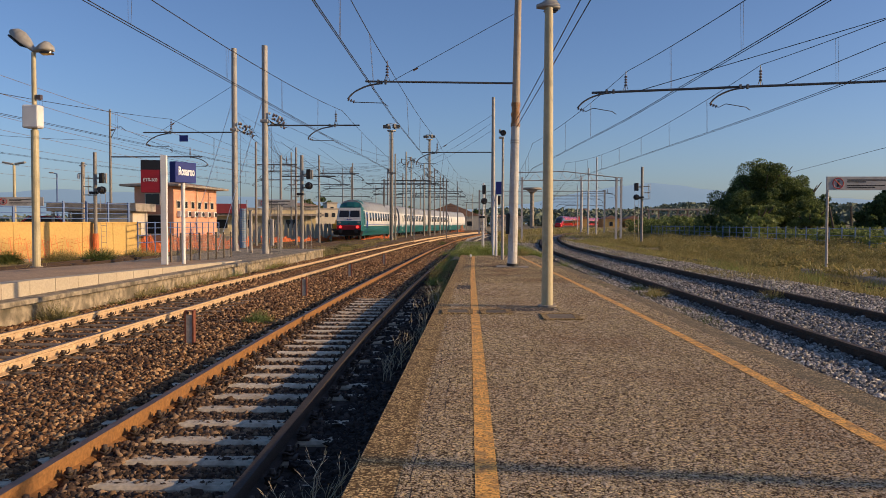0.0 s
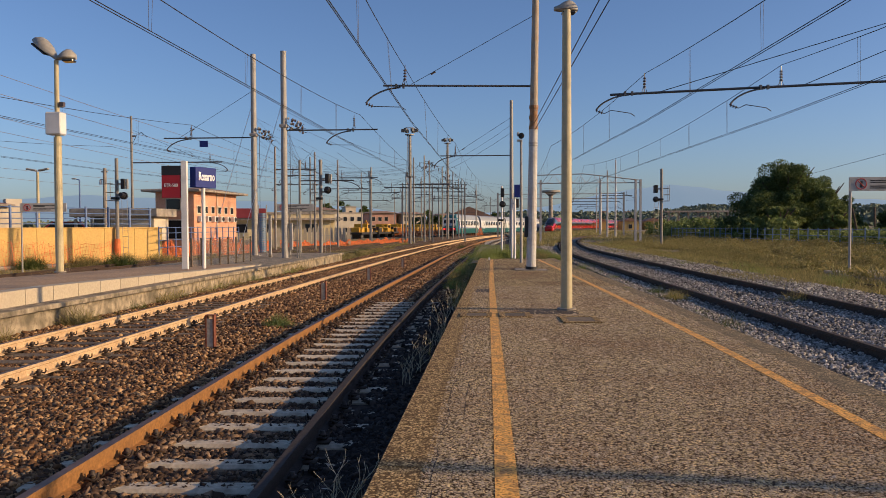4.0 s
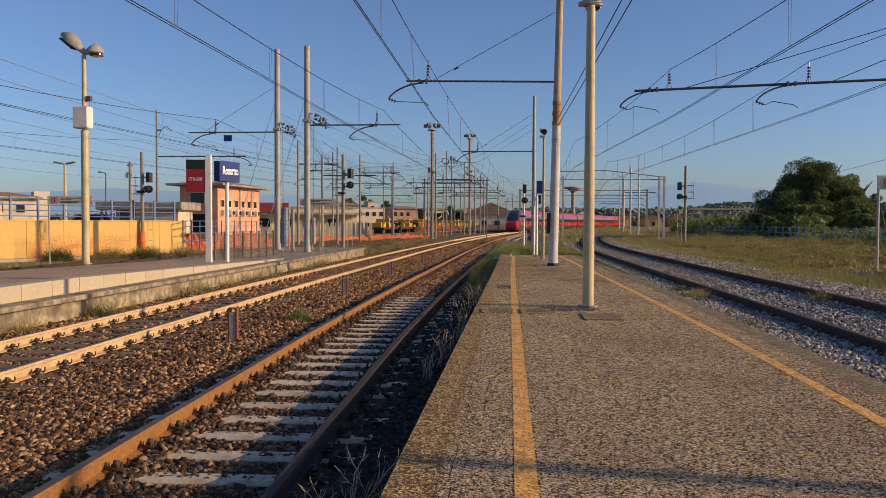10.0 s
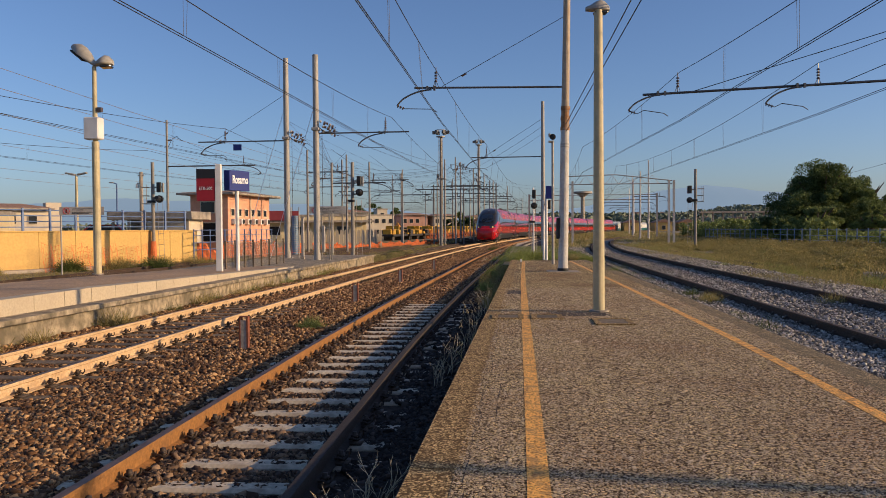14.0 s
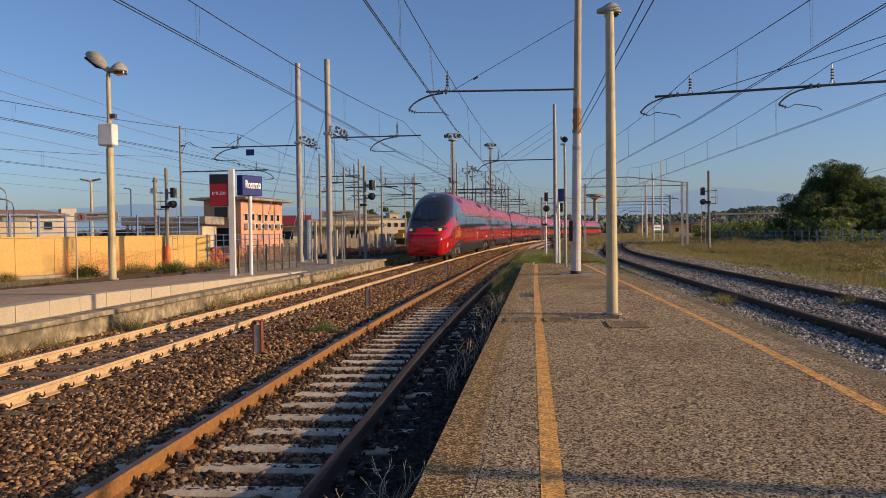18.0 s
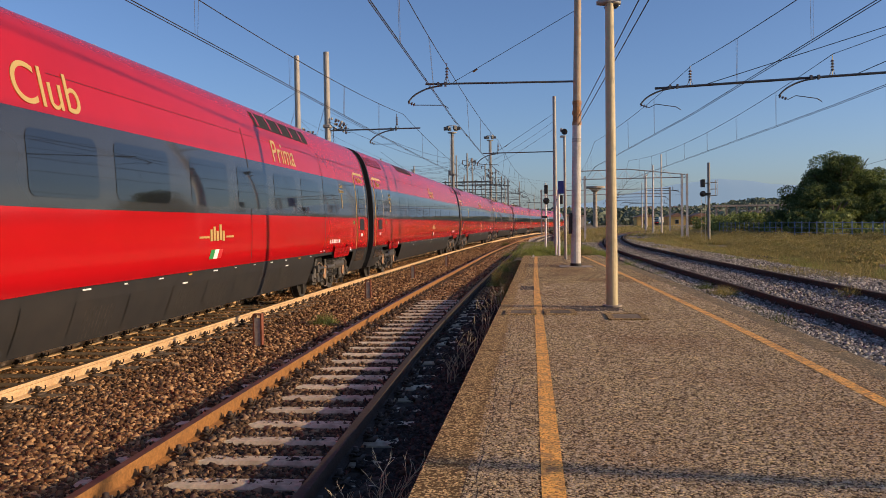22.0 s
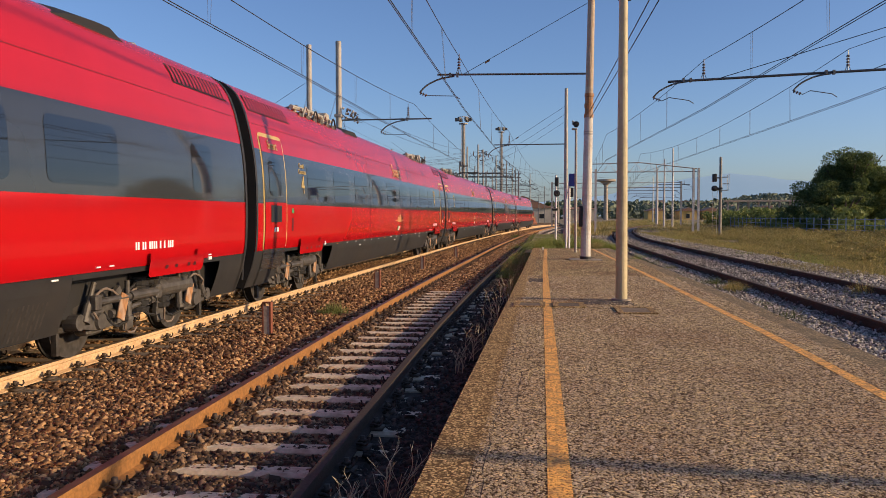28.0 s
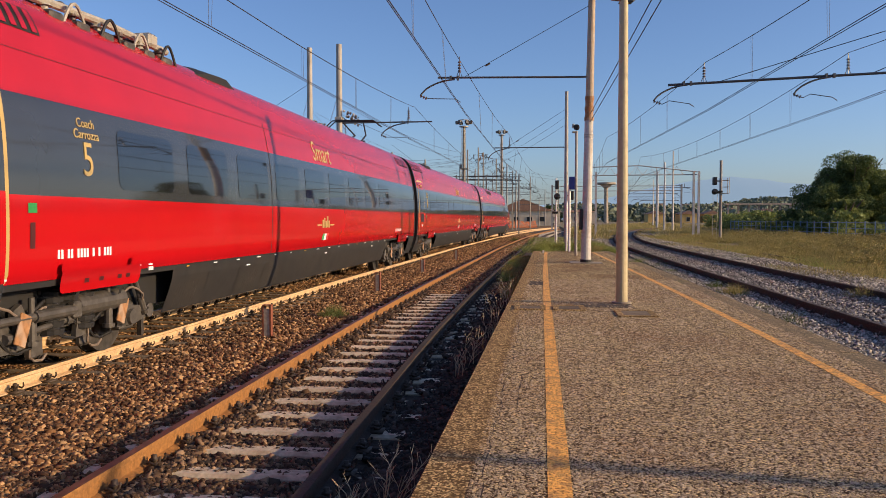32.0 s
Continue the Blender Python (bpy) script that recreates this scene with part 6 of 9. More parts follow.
# gear on the light towers and gantry
def light_tower(x, y, h):
    t = thing("floodlight_tower", pose(x, y, -0.62), "tall floodlight tower with a railed top platform", "light tower", "yard light towers")
    Geo().tube([(0, 0, 0), (0, 0, h)], 0.20, 12, 0.13).put("column", YARD_MAST, t)
    lad = Geo()
    for q in (-0.2, 0.2):
        lad.tube([(q, -0.32, 0.4), (q, -0.26, h)], 0.025, 4)
    for k in range(int(h / 0.45)):
        lad.tube([(-0.2, -0.3, 0.5 + 0.45 * k), (0.2, -0.3, 0.5 + 0.45 * k)], 0.02, 4)
    lad.put("ladder", YARD_MAST, t)
    Geo().tube([(0, 0, h), (0, 0, h + 0.1)], 0.5, 14).put("top_platform", MAST, t)
    ring = [(0.6 * math.cos(a), 0.6 * math.sin(a), h + 0.75) for a in np.linspace(0, 2 * math.pi, 17)]
    Geo().tube(ring, 0.03, 5).put("rail", MAST, t)
    for a in np.linspace(0, 2 * math.pi, 7)[:-1]:
        Geo().box(-0.2, 0.2, -0.14, 0.14, -0.18, 0.18, 0.02).put("floodlight", ARM, t).matrix_basis = Matrix.Translation((0.72 * math.cos(a), 0.72 * math.sin(a), h + 0.5)) @ Matrix.Rotation(a, 4, "Z")
    Geo().box(-0.35, 0.5, -0.3, 0.3, h * 0.62, h * 0.62 + 0.12).box(-0.45, -0.2, -0.25, 0.1, h * 0.62 + 0.12, h * 0.62 + 0.55).put("junction_gear", YARD_MAST, t)


light_tower(-8.9, 86.8, 12.2)
light_tower(-6.7, 122.5, 15.0)

gantry = thing("portal_gantry", pose(0, 74, -0.1), "grey lattice portal gantry spanning the sidings", "gantry")
for x in (4.6, 13.3, 13.75):
    Geo().box(x - 0.09, x + 0.09, -0.12, 0.12, 0, 5.9).put("column", RUST_MAST, gantry)
Geo().tube([(4.3, 0, 6.35), (8.5, 0, 6.45), (13.6, 0, 5.85)], 0.05, 6).put("top_chord", MAST, gantry)
Geo().tube([(4.3, 0, 5.6), (13.6, 0, 5.6)], 0.05, 6).put("lower_chord", MAST, gantry)
for i in range(7, 13):
    Geo().tube([(-3.2 + 1.2 * i, 0, 5.6), (-2.6 + 1.2 * i, 0, 6.38), (-2.0 + 1.2 * i, 0, 5.6)], 0.025, 5).put("brace", MAST, gantry)
g2 = thing("portal_gantry", pose(10, 118, -0.1), "grey lattice portal gantry spanning the sidings", "gantry")
for x in (-9, 9.5):
    Geo().box(x - 0.12, x + 0.12, -0.12, 0.12, 0, 6.6).put("column", MAST, g2)
for z in (5.7, 6.4):
    Geo().tube([(-9, 0, z), (9.5, 0, z)], 0.06, 6).put("chord", MAST, g2)


g3 = thing("portal_gantry", pose(0, 100, -0.6), "low grey beam gantry among the yard masts", "gantry")
for x in (-11.2, -7.4, -3.3):
    Geo().box(x - 0.08, x + 0.08, -0.1, 0.1, 0, 7.7).put("column", YARD_MAST, g3)
for z in (7.05, 7.5):
    Geo().tube([(-11.6, 0, z), (-3.0, 0, z - 0.1)], 0.05, 6).put("chord", ARM, g3)
for k in range(15):
    Geo().tube([(-11.2 + 0.56 * k, 0, 7.02), (-10.92 + 0.56 * k, 0, 7.48)], 0.018, 4).put("brace", ARM, g3)
for k in range(5):
    Geo().tube([(-10.6 + 1.7 * k, 0, 7.5), (-10.6 + 1.7 * k, 0, 7.85)], 0.06, 6, 0.04).put("insulator", INSULATOR, g3)
# bowed jumpers and switch gear over the masts
jumpers = thing("jumper_cables", pose(0, 0, 0), "tangle of bowed dark jumper cables over the yard masts", "cable")
r_ = random.Random(64)
HEADS = ((-8.2, 97.5, 10.2), (-7.6, 100.0, 9.9), (-8.6, 110.6, 10.7), (-7.5, 122.2, 10.7), (-6.2, 129, 10.4), (-5.6, 136.6, 9.7))
for a, b in zip(HEADS, HEADS[1:]):
    for _ in range(3):
        dz, up = r_.uniform(-1.6, -0.1), r_.uniform(-0.5, 0.6)
        Geo().tube([(a[0] + (b[0] - a[0]) * k / 8 + 0.5 * math.sin(math.pi * k / 8), a[1] + (b[1] - a[1]) * k / 8, a[2] + dz + (b[2] - a[2]) * k / 8 + up * math.sin(math.pi * k / 8)) for k in range(9)], 0.022, 5).put("cable", WIRE, jumpers)
for x, y, z in HEADS:
    for q in (-0.55, 0.5):
        zz = z - r_.uniform(0.3, 1.3)
        Geo().tube([(x, y, zz), (x + q * 0.6, y, zz + 0.06), (x + q, y, zz + 0.02)], 0.03, 5).put("bracket", ARM, jumpers)
        Geo().tube([(x + q, y, zz + 0.1), (x + q, y, zz - 0.35)], 0.075, 6, 0.06).put("insulator", INSULATOR, jumpers)


def hung_line(name, pts, contact, support, sag, label, r=0.011, low_pts=None):
    """A messenger wire sagging from support to support, the contact wire below it and pairs of droppers; sag is that of a 52 m span."""
    t = thing(name, pose(0, 0, 0), label, "overhead wire")
    top, low, drops = [], [], []
    low_pts = low_pts or pts
    for (x0, y0), (x1, y1), (u0, v0), (u1, v1) in zip(pts, pts[1:], low_pts, low_pts[1:]):
        hang = sag * (math.hypot(x1 - x0, y1 - y0) / 52.0) ** 2
        for k in range(25):
            f = k / 24
            top.append((x0 + (x1 - x0) * f, y0 + (y1 - y0) * f, support - hang * 4 * f * (1 - f)))
            low.append((u0 + (u1 - u0) * f, v0 + (v1 - v0) * f, contact))
        n = max(3, round(math.hypot(x1 - x0, y1 - y0) / 6.0))
        for k in range(1, n):
            f = k / n
            a = Vector((u0 + (u1 - u0) * f, v0 + (v1 - v0) * f, contact))
            b = Vector((x0 + (x1 - x0) * f, y0 + (y1 - y0) * f, support - hang * 4 * f * (1 - f)))
            drops += [(a, b), (a + Vector((0, 0.12, 0)), b + Vector((0, 0.2, 0)))]
    Geo().tube(top, r, 5).put("messenger_wire", WIRE, t)
    Geo().tube(low, r * 0.9, 5).put("contact_wire", WIRE, t)
    Geo().tube([(x, y + 0.03, z - 0.05) for x, y, z in low], r * 0.8, 5).put("contact_wire", WIRE, t)
    for a, b in drops:
        Geo().tube([a, b], 0.004, 4).put("dropper", WIRE, t)
    return t


def along(off, ys, wobble=0.0):
    return [(beside(MAIN, off + (wobble if i % 2 else -wobble), y)[0], y) for i, y in enumerate(ys)]


line_a = [(-1.64, -25), (-2.98, 27.5), (-2.35, 52.5)] + along(3.6, (97, 150))
line_low = [(-2.28, -25), (-2.77, 27.5), (-2.6, 52.5)] + along(3.6, (97, 150))
hung_line("overhead_line", line_a, 5.2, 7.04, 0.9, "catenary wires over the platform track", low_pts=line_low)
hung_line("overhead_line", along(-0.1, (-14, 38.1, 90, 144, 208, 280), 0.25), 5.3, 6.92, 0.9, "catenary wires over the main track")
hung_line("overhead_line", [(7.3, -28), (5.72, 29.6), (4.2, 56), (5.0, 90)], 5.4, 7.14, 0.85, "catenary wires over the siding")
hung_line("overhead_line", [(10.6, -24), (10.2, 28.6), (8.6, 74), (12, 118)], 5.4, 7.14, 1.0, "catenary wires over the second siding")
hung_line("overhead_line", [(-19.5, -16), (-16.0, 41.6), (-13.5, 89), (-11, 140)], 5.4, 7.0, 1.0, "catenary wires over the yard track")
hung_line("overhead_line", [(-30, -8), (-25.5, 52), (-20.5, 89), (-18, 144)], 5.4, 7.0, 1.0, "catenary wires over the yard track")
cables = thing("feeder_cables", pose(0, 0, 0), "pair of thick dark feeder cables tied to the mast", "cable")
for (x0, z0), (x1, z1) in (((1.50, 4.98), (1.945, 5.557)), ((1.50, 4.72), (2.126, 5.555))):
    Geo().tube([(x0 + (x1 - x0) * k, 27.4 - 12.9 * k, z0 + (z1 - z0) * k - 0.03 * (k - 1) * (2.8 - k)) for k in (0, 0.5, 1.0, 1.5, 2.0, 2.8, 3.4)], 0.012, 6).put("cable", WIRE, cables)
pair = thing("feeder_cables", pose(0, 0, 0), "brown insulated feeder cables crossing the far platform", "cable")
for x0, z0, z1, r in ((-14.2, 7.5, 6.6, 0.014), (-14.6, 6.9, 6.2, 0.014), (-15.4, 6.2, 5.7, 0.012), (-17.0, 6.0, 5.6, 0.012), (-21.0, 6.2, 5.6, 0.012), (-24.0, 5.0, 5.6, 0.012), (-28.0, 5.4, 5.0, 0.012)):
    Geo().tube([(x0 - 3 + (0.4 + 0.1 * k) * k * 0.12, 6 + 9 * k, z0 + (z1 - z0) * k / 8 - 0.5 * (1 - (k / 4 - 1) ** 2)) for k in range(9)], r * 0.7, 5).put("cable", CABLE, pair)
LONE_A, LONE_B = (29.7, 75.0, 6.33), (23.0, 45.0, 5.77)
lone = thing("feeder_cables", pose(0, 0, 0), "single thin overhead cable above the trees", "cable")
Geo().tube([(LONE_A[0] + (LONE_B[0] - LONE_A[0]) * k, LONE_A[1] + (LONE_B[1] - LONE_A[1]) * k, LONE_A[2] + (LONE_B[2] - LONE_A[2]) * k) for k in (-0.9, 0, 1, 2)], 0.014, 5).put("cable", WIRE, lone)
# a mast beyond the sidings whose shadow falls across the platform
tall = mast(24.0, 2.13, 10.5, 0.11, 0.09, MAST, "grey mast beyond the sidings", base=-0.1)


# ---- signals ----
def signal(x, y, h, heads, label, side=1, paint=None):
    t = thing("railway_signal", pose(x, y, -0.62), label, "signal", "railway signals")
    H = h + 0.62
    Geo().tube([(0, 0, 0), (0, 0, H)], 0.11 if not paint else 0.07, 10, 0.1 if not paint else 0.06).put("post", paint or YARD_MAST, t)
    for dz, disc in heads:
        z = H + dz
        if disc:
            Geo().tube([(side * 0.45, -0.16, z + 0.1), (side * 0.45, 0.0, z + 0.1)], 0.22, 18).tube([(side * 0.45, -0.5, z + 0.16), (side * 0.45, -0.16, z + 0.1)], 0.13, 10, 0.17).put("signal_head", BLACK, t)
        else:
            Geo().box(side * 0.42 - 0.13, side * 0.42 + 0.13, -0.16, 0.0, z - 0.3, z + 0.3, 0.03).put("signal_head", BLACK, t)
            Geo().box(side * 0.58 - 0.03, side * 0.58 + 0.09, -0.02, 0.1, z - 0.3, z + 0.28, 0.02).put("lamp_case", MAST, t)
        Geo().box(min(0, side * 0.55), max(0, side * 0.55), 0.0, 0.06, z - 0.05, z + 0.05).put("bracket", MAST, t)
    Geo().box(-0.28, 0.12, -0.2, 0.2, H - 2.42, H - 2.28, 0.02).put("foot_bracket", BLACK, t)
    lad = Geo()
    for s in (-0.16, 0.16):
        lad.tube([(side * 0.35 + s, 0.35, 0), (side * 0.35 + s, 0.2, H - 2.3)], 0.014, 5)
    for k in range(10):
        z = 0.3 + k * (H - 2.9) / 10
        lad.tube([(side * 0.35 - 0.16, 0.33, z), (side * 0.35 + 0.16, 0.33, z)], 0.01, 4)
    lad.put("ladder", MAST, t)
    if paint:
        return t
    # railed stand beside the heads
    cage = Geo().box(min(-side * 0.1, -side * 0.55), max(-side * 0.1, -side * 0.55), -0.3, 0.3, H - 2.5, H - 2.46)
    for z in (H - 2.0, H - 1.5):
        cage.tube([(-side * 0.1, -0.3, z), (-side * 0.55, -0.3, z), (-side * 0.55, 0.3, z), (-side * 0.1, 0.3, z)], 0.02, 4)
    for q in (-0.3, 0.3):
        cage.tube([(-side * 0.55, q, H - 2.48), (-side * 0.55, q, H - 1.3)], 0.02, 4)
    cage.put("stand", YARD_MAST, t)
    return t


signal(-10.3, 47.5, 5.6, ((-1.15, False), (-1.95, True)), "main signal with a dark lamp box and round dark shield")
wrapped = signal(-21.98, 45.4, 5.6, ((-1.5, False), (-2.3, True)), "yard signal with dark heads and a ladder")
Geo().tube([(0, 0, 0.0), (0.01, 0.0, 0.7), (0, 0, 1.5)], 0.19, 9, 0.15).put("net_wrap", NET, wrapped)
signal(0.75, 55, 4.3, ((-0.45, False), (-1.35, True)), "low signal on a white post at the platform end", side=0.1, paint=WHITE_PAINT)
signal(13.1, 61.9, 5.9, ((-1.55, False), (-2.45, True)), "siding signal on a dark post", side=-1)


# ---- lamps, signs and posts ----
def lamp_head(parent, m, n=0.7):
    g = Geo()
    rings = []
    for k, (w, h) in enumerate(((0.06, 0.06), (0.15, 0.11), (0.21, 0.19), (0.22, 0.24), (0.18, 0.22), (0.08, 0.1))):
        y = n * k / 5
        rings.append([(w * math.cos(a), y, 0.05 + (h if math.sin(a) > 0 else 0.05) * math.sin(a)) for a in np.linspace(0, 2 * math.pi, 15)[:-1]])
    g.loft(rings, closed=True, caps=True)
    ob = soft_edges(g.put("lamp_head", LAMP_GREY, parent), 40)
    ob.matrix_basis = m
    # Shade of the underside is put into this panel's dark colour.
    d = Geo().box(-0.15, 0.15, n * 0.35, n * 0.92, -0.06, 0.0, 0.02).put("diffuser", WINDOW_DARK, ob)
    return ob


def lamp_post(x, y, base, h, r, label, heads, mat=CREAM):
    t = thing("platform_lamp", pose(x, y, base), label, "street lamp", "platform lamps")
    Geo().tube([(0, 0, 0), (0, 0, h * 0.64)], r, 16, r * 0.95).put("lower_post", mat, t)
    Geo().tube([(0, 0, h * 0.64), (0, 0, h)], r * 0.66, 14, r * 0.55).put("upper_post", mat, t)
    Geo().tube([(0, 0, 0.0), (0, 0, 0.03)], r * 1.5, 16).put("base_flange", CONCRETE, t)
    for rz, up, n in heads:
        lamp_head(t, Matrix.Translation((0, 0, h)) @ Matrix.Rotation(radians(rz), 4, "Z") @ Matrix.Rotation(radians(up), 4, "X"), n)
    return t


lp = lamp_post(-11.75, 20.9, 0.3, 5.75, 0.105, "cream lamp post with two heads and a white switch box", ((75, 36, 0.95), (-80, 4, 0.52)))
Geo().box(-0.24, 0.2, -0.2, 0.12, 3.73, 4.34, 0.03).put("switch_box", WHITE_PAINT, lp)
for k in range(6):
    Geo().box(-0.29, -0.23, -0.05, 0.0, 3.8 + 0.09 * k, 3.84 + 0.09 * k).put("box_hinge", BLACK, lp)
Geo().box(0.08, 0.2, -0.06, 0.06, 4.5, 4.62).put("cable_clamp", INSULATOR, lp)
p1 = thing("platform_lamp", pose(1.35, 14.3, 0.0), "slim cream lamp post standing on the asphalt", "street lamp", "platform lamps")
Geo().tube([(0, 0, 0), (0, 0, 5.35)], 0.105, 20, 0.075).put("post", CREAM, p1)
Geo().tube([(0, 0, 0.0), (0, 0, 0.035)], 0.17, 20).put("base_flange", CONCRETE, p1)
lamp_head(p1, Matrix.Translation((-0.22, 0, 5.33)) @ Matrix.Rotation(radians(-80), 4, "Z") @ Matrix.Diagonal((0.6, 1, 0.7, 1)), 0.42)
p3 = thing("platform_lamp", pose(1.25, 33, 0.0), "thin green-grey post with a dark horn lamp", "street lamp", "platform lamps")
Geo().tube([(0, 0, 0), (0, 0, 5.1)], 0.06, 12, 0.05).put("post", MAST, p3)
Geo().tube([(0, -0.12, 5.24), (0, 0.10, 5.26), (0, 0.16, 5.26)], 0.125, 16, 0.08).put("lamp_head", BLACK, p3)
Geo().tube([(0, -0.14, 5.24), (0, -0.12, 5.24)], 0.10, 16).put("lamp_glass", TRAIN_GLASS, p3)
Geo().box(-0.17, -0.08, -0.06, 0.06, 5.24, 5.40, 0.02).box(-0.17, 0.05, -0.07, 0.07, 5.02, 5.10, 0.015).put("lamp_bracket", LAMP_GREY, p3)
bs = thing("direction_sign", pose(1.13, 38.0, -0.1), "small blue sign box on a white post", "sign")
Geo().tube([(0, 0, 0), (0, 0, 3.2)], 0.06, 12).put("post", WHITE_PAINT, bs)
Geo().box(-0.02, 0.3, -0.1, 0.1, 3.0, 3.6, 0.01).put("panel", BLUE_SIGN, bs)
p4 = thing("slim_post", pose(1.05, 40.0, -0.1), "thin white post carrying a small dark box", "post")
Geo().tube([(0, 0, 0), (0, 0, 3.0)], 0.05, 10).put("post", WHITE_PAINT, p4)
Geo().box(0.1, 0.36, -0.12, 0.02, 2.55, 3.0, 0.03).put("box", BLACK, p4)
Geo().box(0.0, 0.15, -0.03, 0.03, 2.74, 2.8).put("bracket", BLACK, p4)

stop = thing("stop_board", pose(-10.1, 25.6, 0.13, 0, 0, 5), "tall white pillar carrying a black and red stop board", "sign")
Geo().box(-0.1, 0.1, -0.07, 0.07, 0, 3.58, 0.012).put("pillar", WHITE_PAINT, stop)
Geo().box(-0.73, -0.1, -0.06, 0.04, 2.36, 3.36, 0.01).put("red_panel", RED_PANEL, stop)
Geo().box(-0.73, -0.1, -0.064, 0.044, 3.1, 3.42, 0.01).put("black_panel", BLACK_PANEL, stop)
writing("ETR-500", 0.16, SIGN_WHITE, stop, Matrix.Translation((-0.42, -0.066, 2.77)) @ Matrix.Rotation(math.pi / 2, 4, "X"), squeeze=0.8)
name_sign = thing("station_sign", pose(-9.8, 26.5, 0.11, 0, 0, 68), "blue station name sign box with white letters on a white post", "sign")
Geo().tube([(0, 0.0, 0), (0, 0.0, 2.75)], 0.065, 14).put("post", WHITE_PAINT, name_sign)
Geo().box(-0.5, 0.5, -0.13, 0.13, 2.75, 3.44, 0.012).put("panel", BLUE_SIGN, name_sign)
writing("Rosarno", 0.38, SIGN_WHITE, name_sign, Matrix.Translation((0.03, -0.132, 3.12)) @ Matrix.Rotation(math.pi / 2, 4, "X"), squeeze=0.6, bold=0.012)


def no_crossing(x, y, base, h, turn, side, label="grey no-crossing notice board on a thin post"):
    t = thing("warning_sign", pose(x, y, base, 0, 0, turn), label, "sign", "no-crossing notices")
    Geo().tube([(0, 0.03, 0), (0, 0.03, h)], 0.035, 10).put("post", MAST, t)
    a, b = (0.0, 1.9) if side > 0 else (-0.35, 1.5)
    Geo().box(a - 0.05, b, -0.02, 0.015, h - 0.36, h + 0.01, 0.004).put("panel", NOTICE, t)
    ring = [(a + 0.26 + 0.14 * math.cos(q), -0.024, h - 0.175 + 0.14 * math.sin(q)) for q in np.linspace(0, 2 * math.pi, 25)]
    Geo().tube(ring, 0.012, 5).tube([(a + 0.16, -0.024, h - 0.075), (a + 0.36, -0.024, h - 0.275)], 0.012, 5).put("red_ring", RED_FLAG, t)
    Geo().box(a + 0.225, a + 0.295, -0.024, -0.02, h - 0.27, h - 0.1).put("pictogram", BLACK, t)
    for k, (w, z) in enumerate(((1.1, 0.07), (0.5, 0.12), (1.0, 0.22), (0.75, 0.27))):
        Geo().box(a + 0.5, a + 0.5 + w, -0.024, -0.02, h - z - 0.028, h - z).put("text_bar", BLACK_PANEL, t)


no_crossing(9.64, 21.9, 0.28, 2.5, 0, 1)
no_crossing(-20.6, 33.6, -0.6, 3.2, 10, 1)
no_crossing(-10.6, 40.2, 0.0, 2.7, 5, -1)

# rusty marker posts between the tracks
for x, y, h in ((-4.42, 12.2, 0.62), (-4.35, 20.3, 0.6), (-4.3, 27.6, 0.6), (-4.1, 36.5, 0.6)):
    t = thing("marker_post", pose(x, y, -0.5), "rusty steel channel marker post in the ballast", "post", "rusty marker posts")
    for s in (-1, 1):
        Geo().box(s * 0.06 - 0.012, s * 0.06 + 0.012, -0.05, 0.05, 0, h).put("flange", POST_RUST, t)
    Geo().box(-0.048, 0.048, -0.045, -0.03, 0, h - 0.05).put("web", CONCRETE, t)
    Geo().box(-0.072, 0.072, -0.05, 0.05, h, h + 0.012).put("top_plate", POST_RUST, t)

# low wire fence on the far platform
fence = thing("wire_fence", pose(0, 0, 0), "low dull wire fence panels on thin posts", "fence")
PTS = [(-10.9 + 0.02 * k, 28.2 + 0.95 * k) for k in range(8)]
for i, (x, y) in enumerate(PTS):
    Geo().box(x - 0.03, x + 0.03, y - 0.03, y + 0.03, 0.0, 1.12).put("post", WOOD_SLEEPER, fence)
    if i:
        px, py = PTS[i - 1]
        w = Geo()
        for k in range(1, 14):
            f = k / 14
            w.tube([(px + (x - px) * f, py + (y - py) * f, 0.06), (px + (x - px) * f, py + (y - py) * f, 1.02)], 0.006, 4)
        for z in (0.06, 0.5, 1.02):
            w.tube([(px, py, z), (x, y, z)], 0.008, 4)
        w.put("mesh_panel", FENCE_MESH, fence)
# gear at the foot of the masts: a mesh guard, a stack of weights, a slim cabinet and slanting stays
guard = thing("weight_guard", pose(-9.72, 38.4, 0.0), "pale open guard frame with wire mesh beside a mast", "guard frame")
for x, y in ((-0.24, -0.1), (0.24, -0.1), (-0.24, 0.3), (0.24, 0.3)):
    Geo().box(x - 0.025, x + 0.025, y - 0.025, y + 0.025, 0, 2.4).put("upright", LAMP_GREY, guard)
for z in (0.1, 0.85, 1.6, 2.36):
    for y in (-0.1, 0.3):
        Geo().box(-0.215, 0.215, y - 0.02, y + 0.02, z - 0.02, z + 0.02).put("crossbar", LAMP_GREY, guard)
for k in range(7):
    Geo().box(-0.2 + 0.065 * k, -0.19 + 0.065 * k, -0.105, -0.1, 0.12, 2.34).put("mesh_wire", LAMP_GREY, guard)
stack = thing("tension_weights", pose(-12.0, 41.0, 0.0), "tall stack of dark blue-grey tensioning weights", "weights")
for k in range(18):
    Geo().tube([(0, 0, 0.2 + 0.115 * k), (0, 0, 0.30 + 0.115 * k)], 0.17, 12).put("weight", GREY_RAIL, stack)
for x in (-0.21, 0.21):
    Geo().tube([(x, 0, 0), (x, 0, 2.7)], 0.025, 6).put("guide_rod", MAST, stack)
slim = thing("equipment_cabinet", pose(-11.2, 39.6, 0.0), "narrow grey equipment cabinet beside a mast", "cabinet")
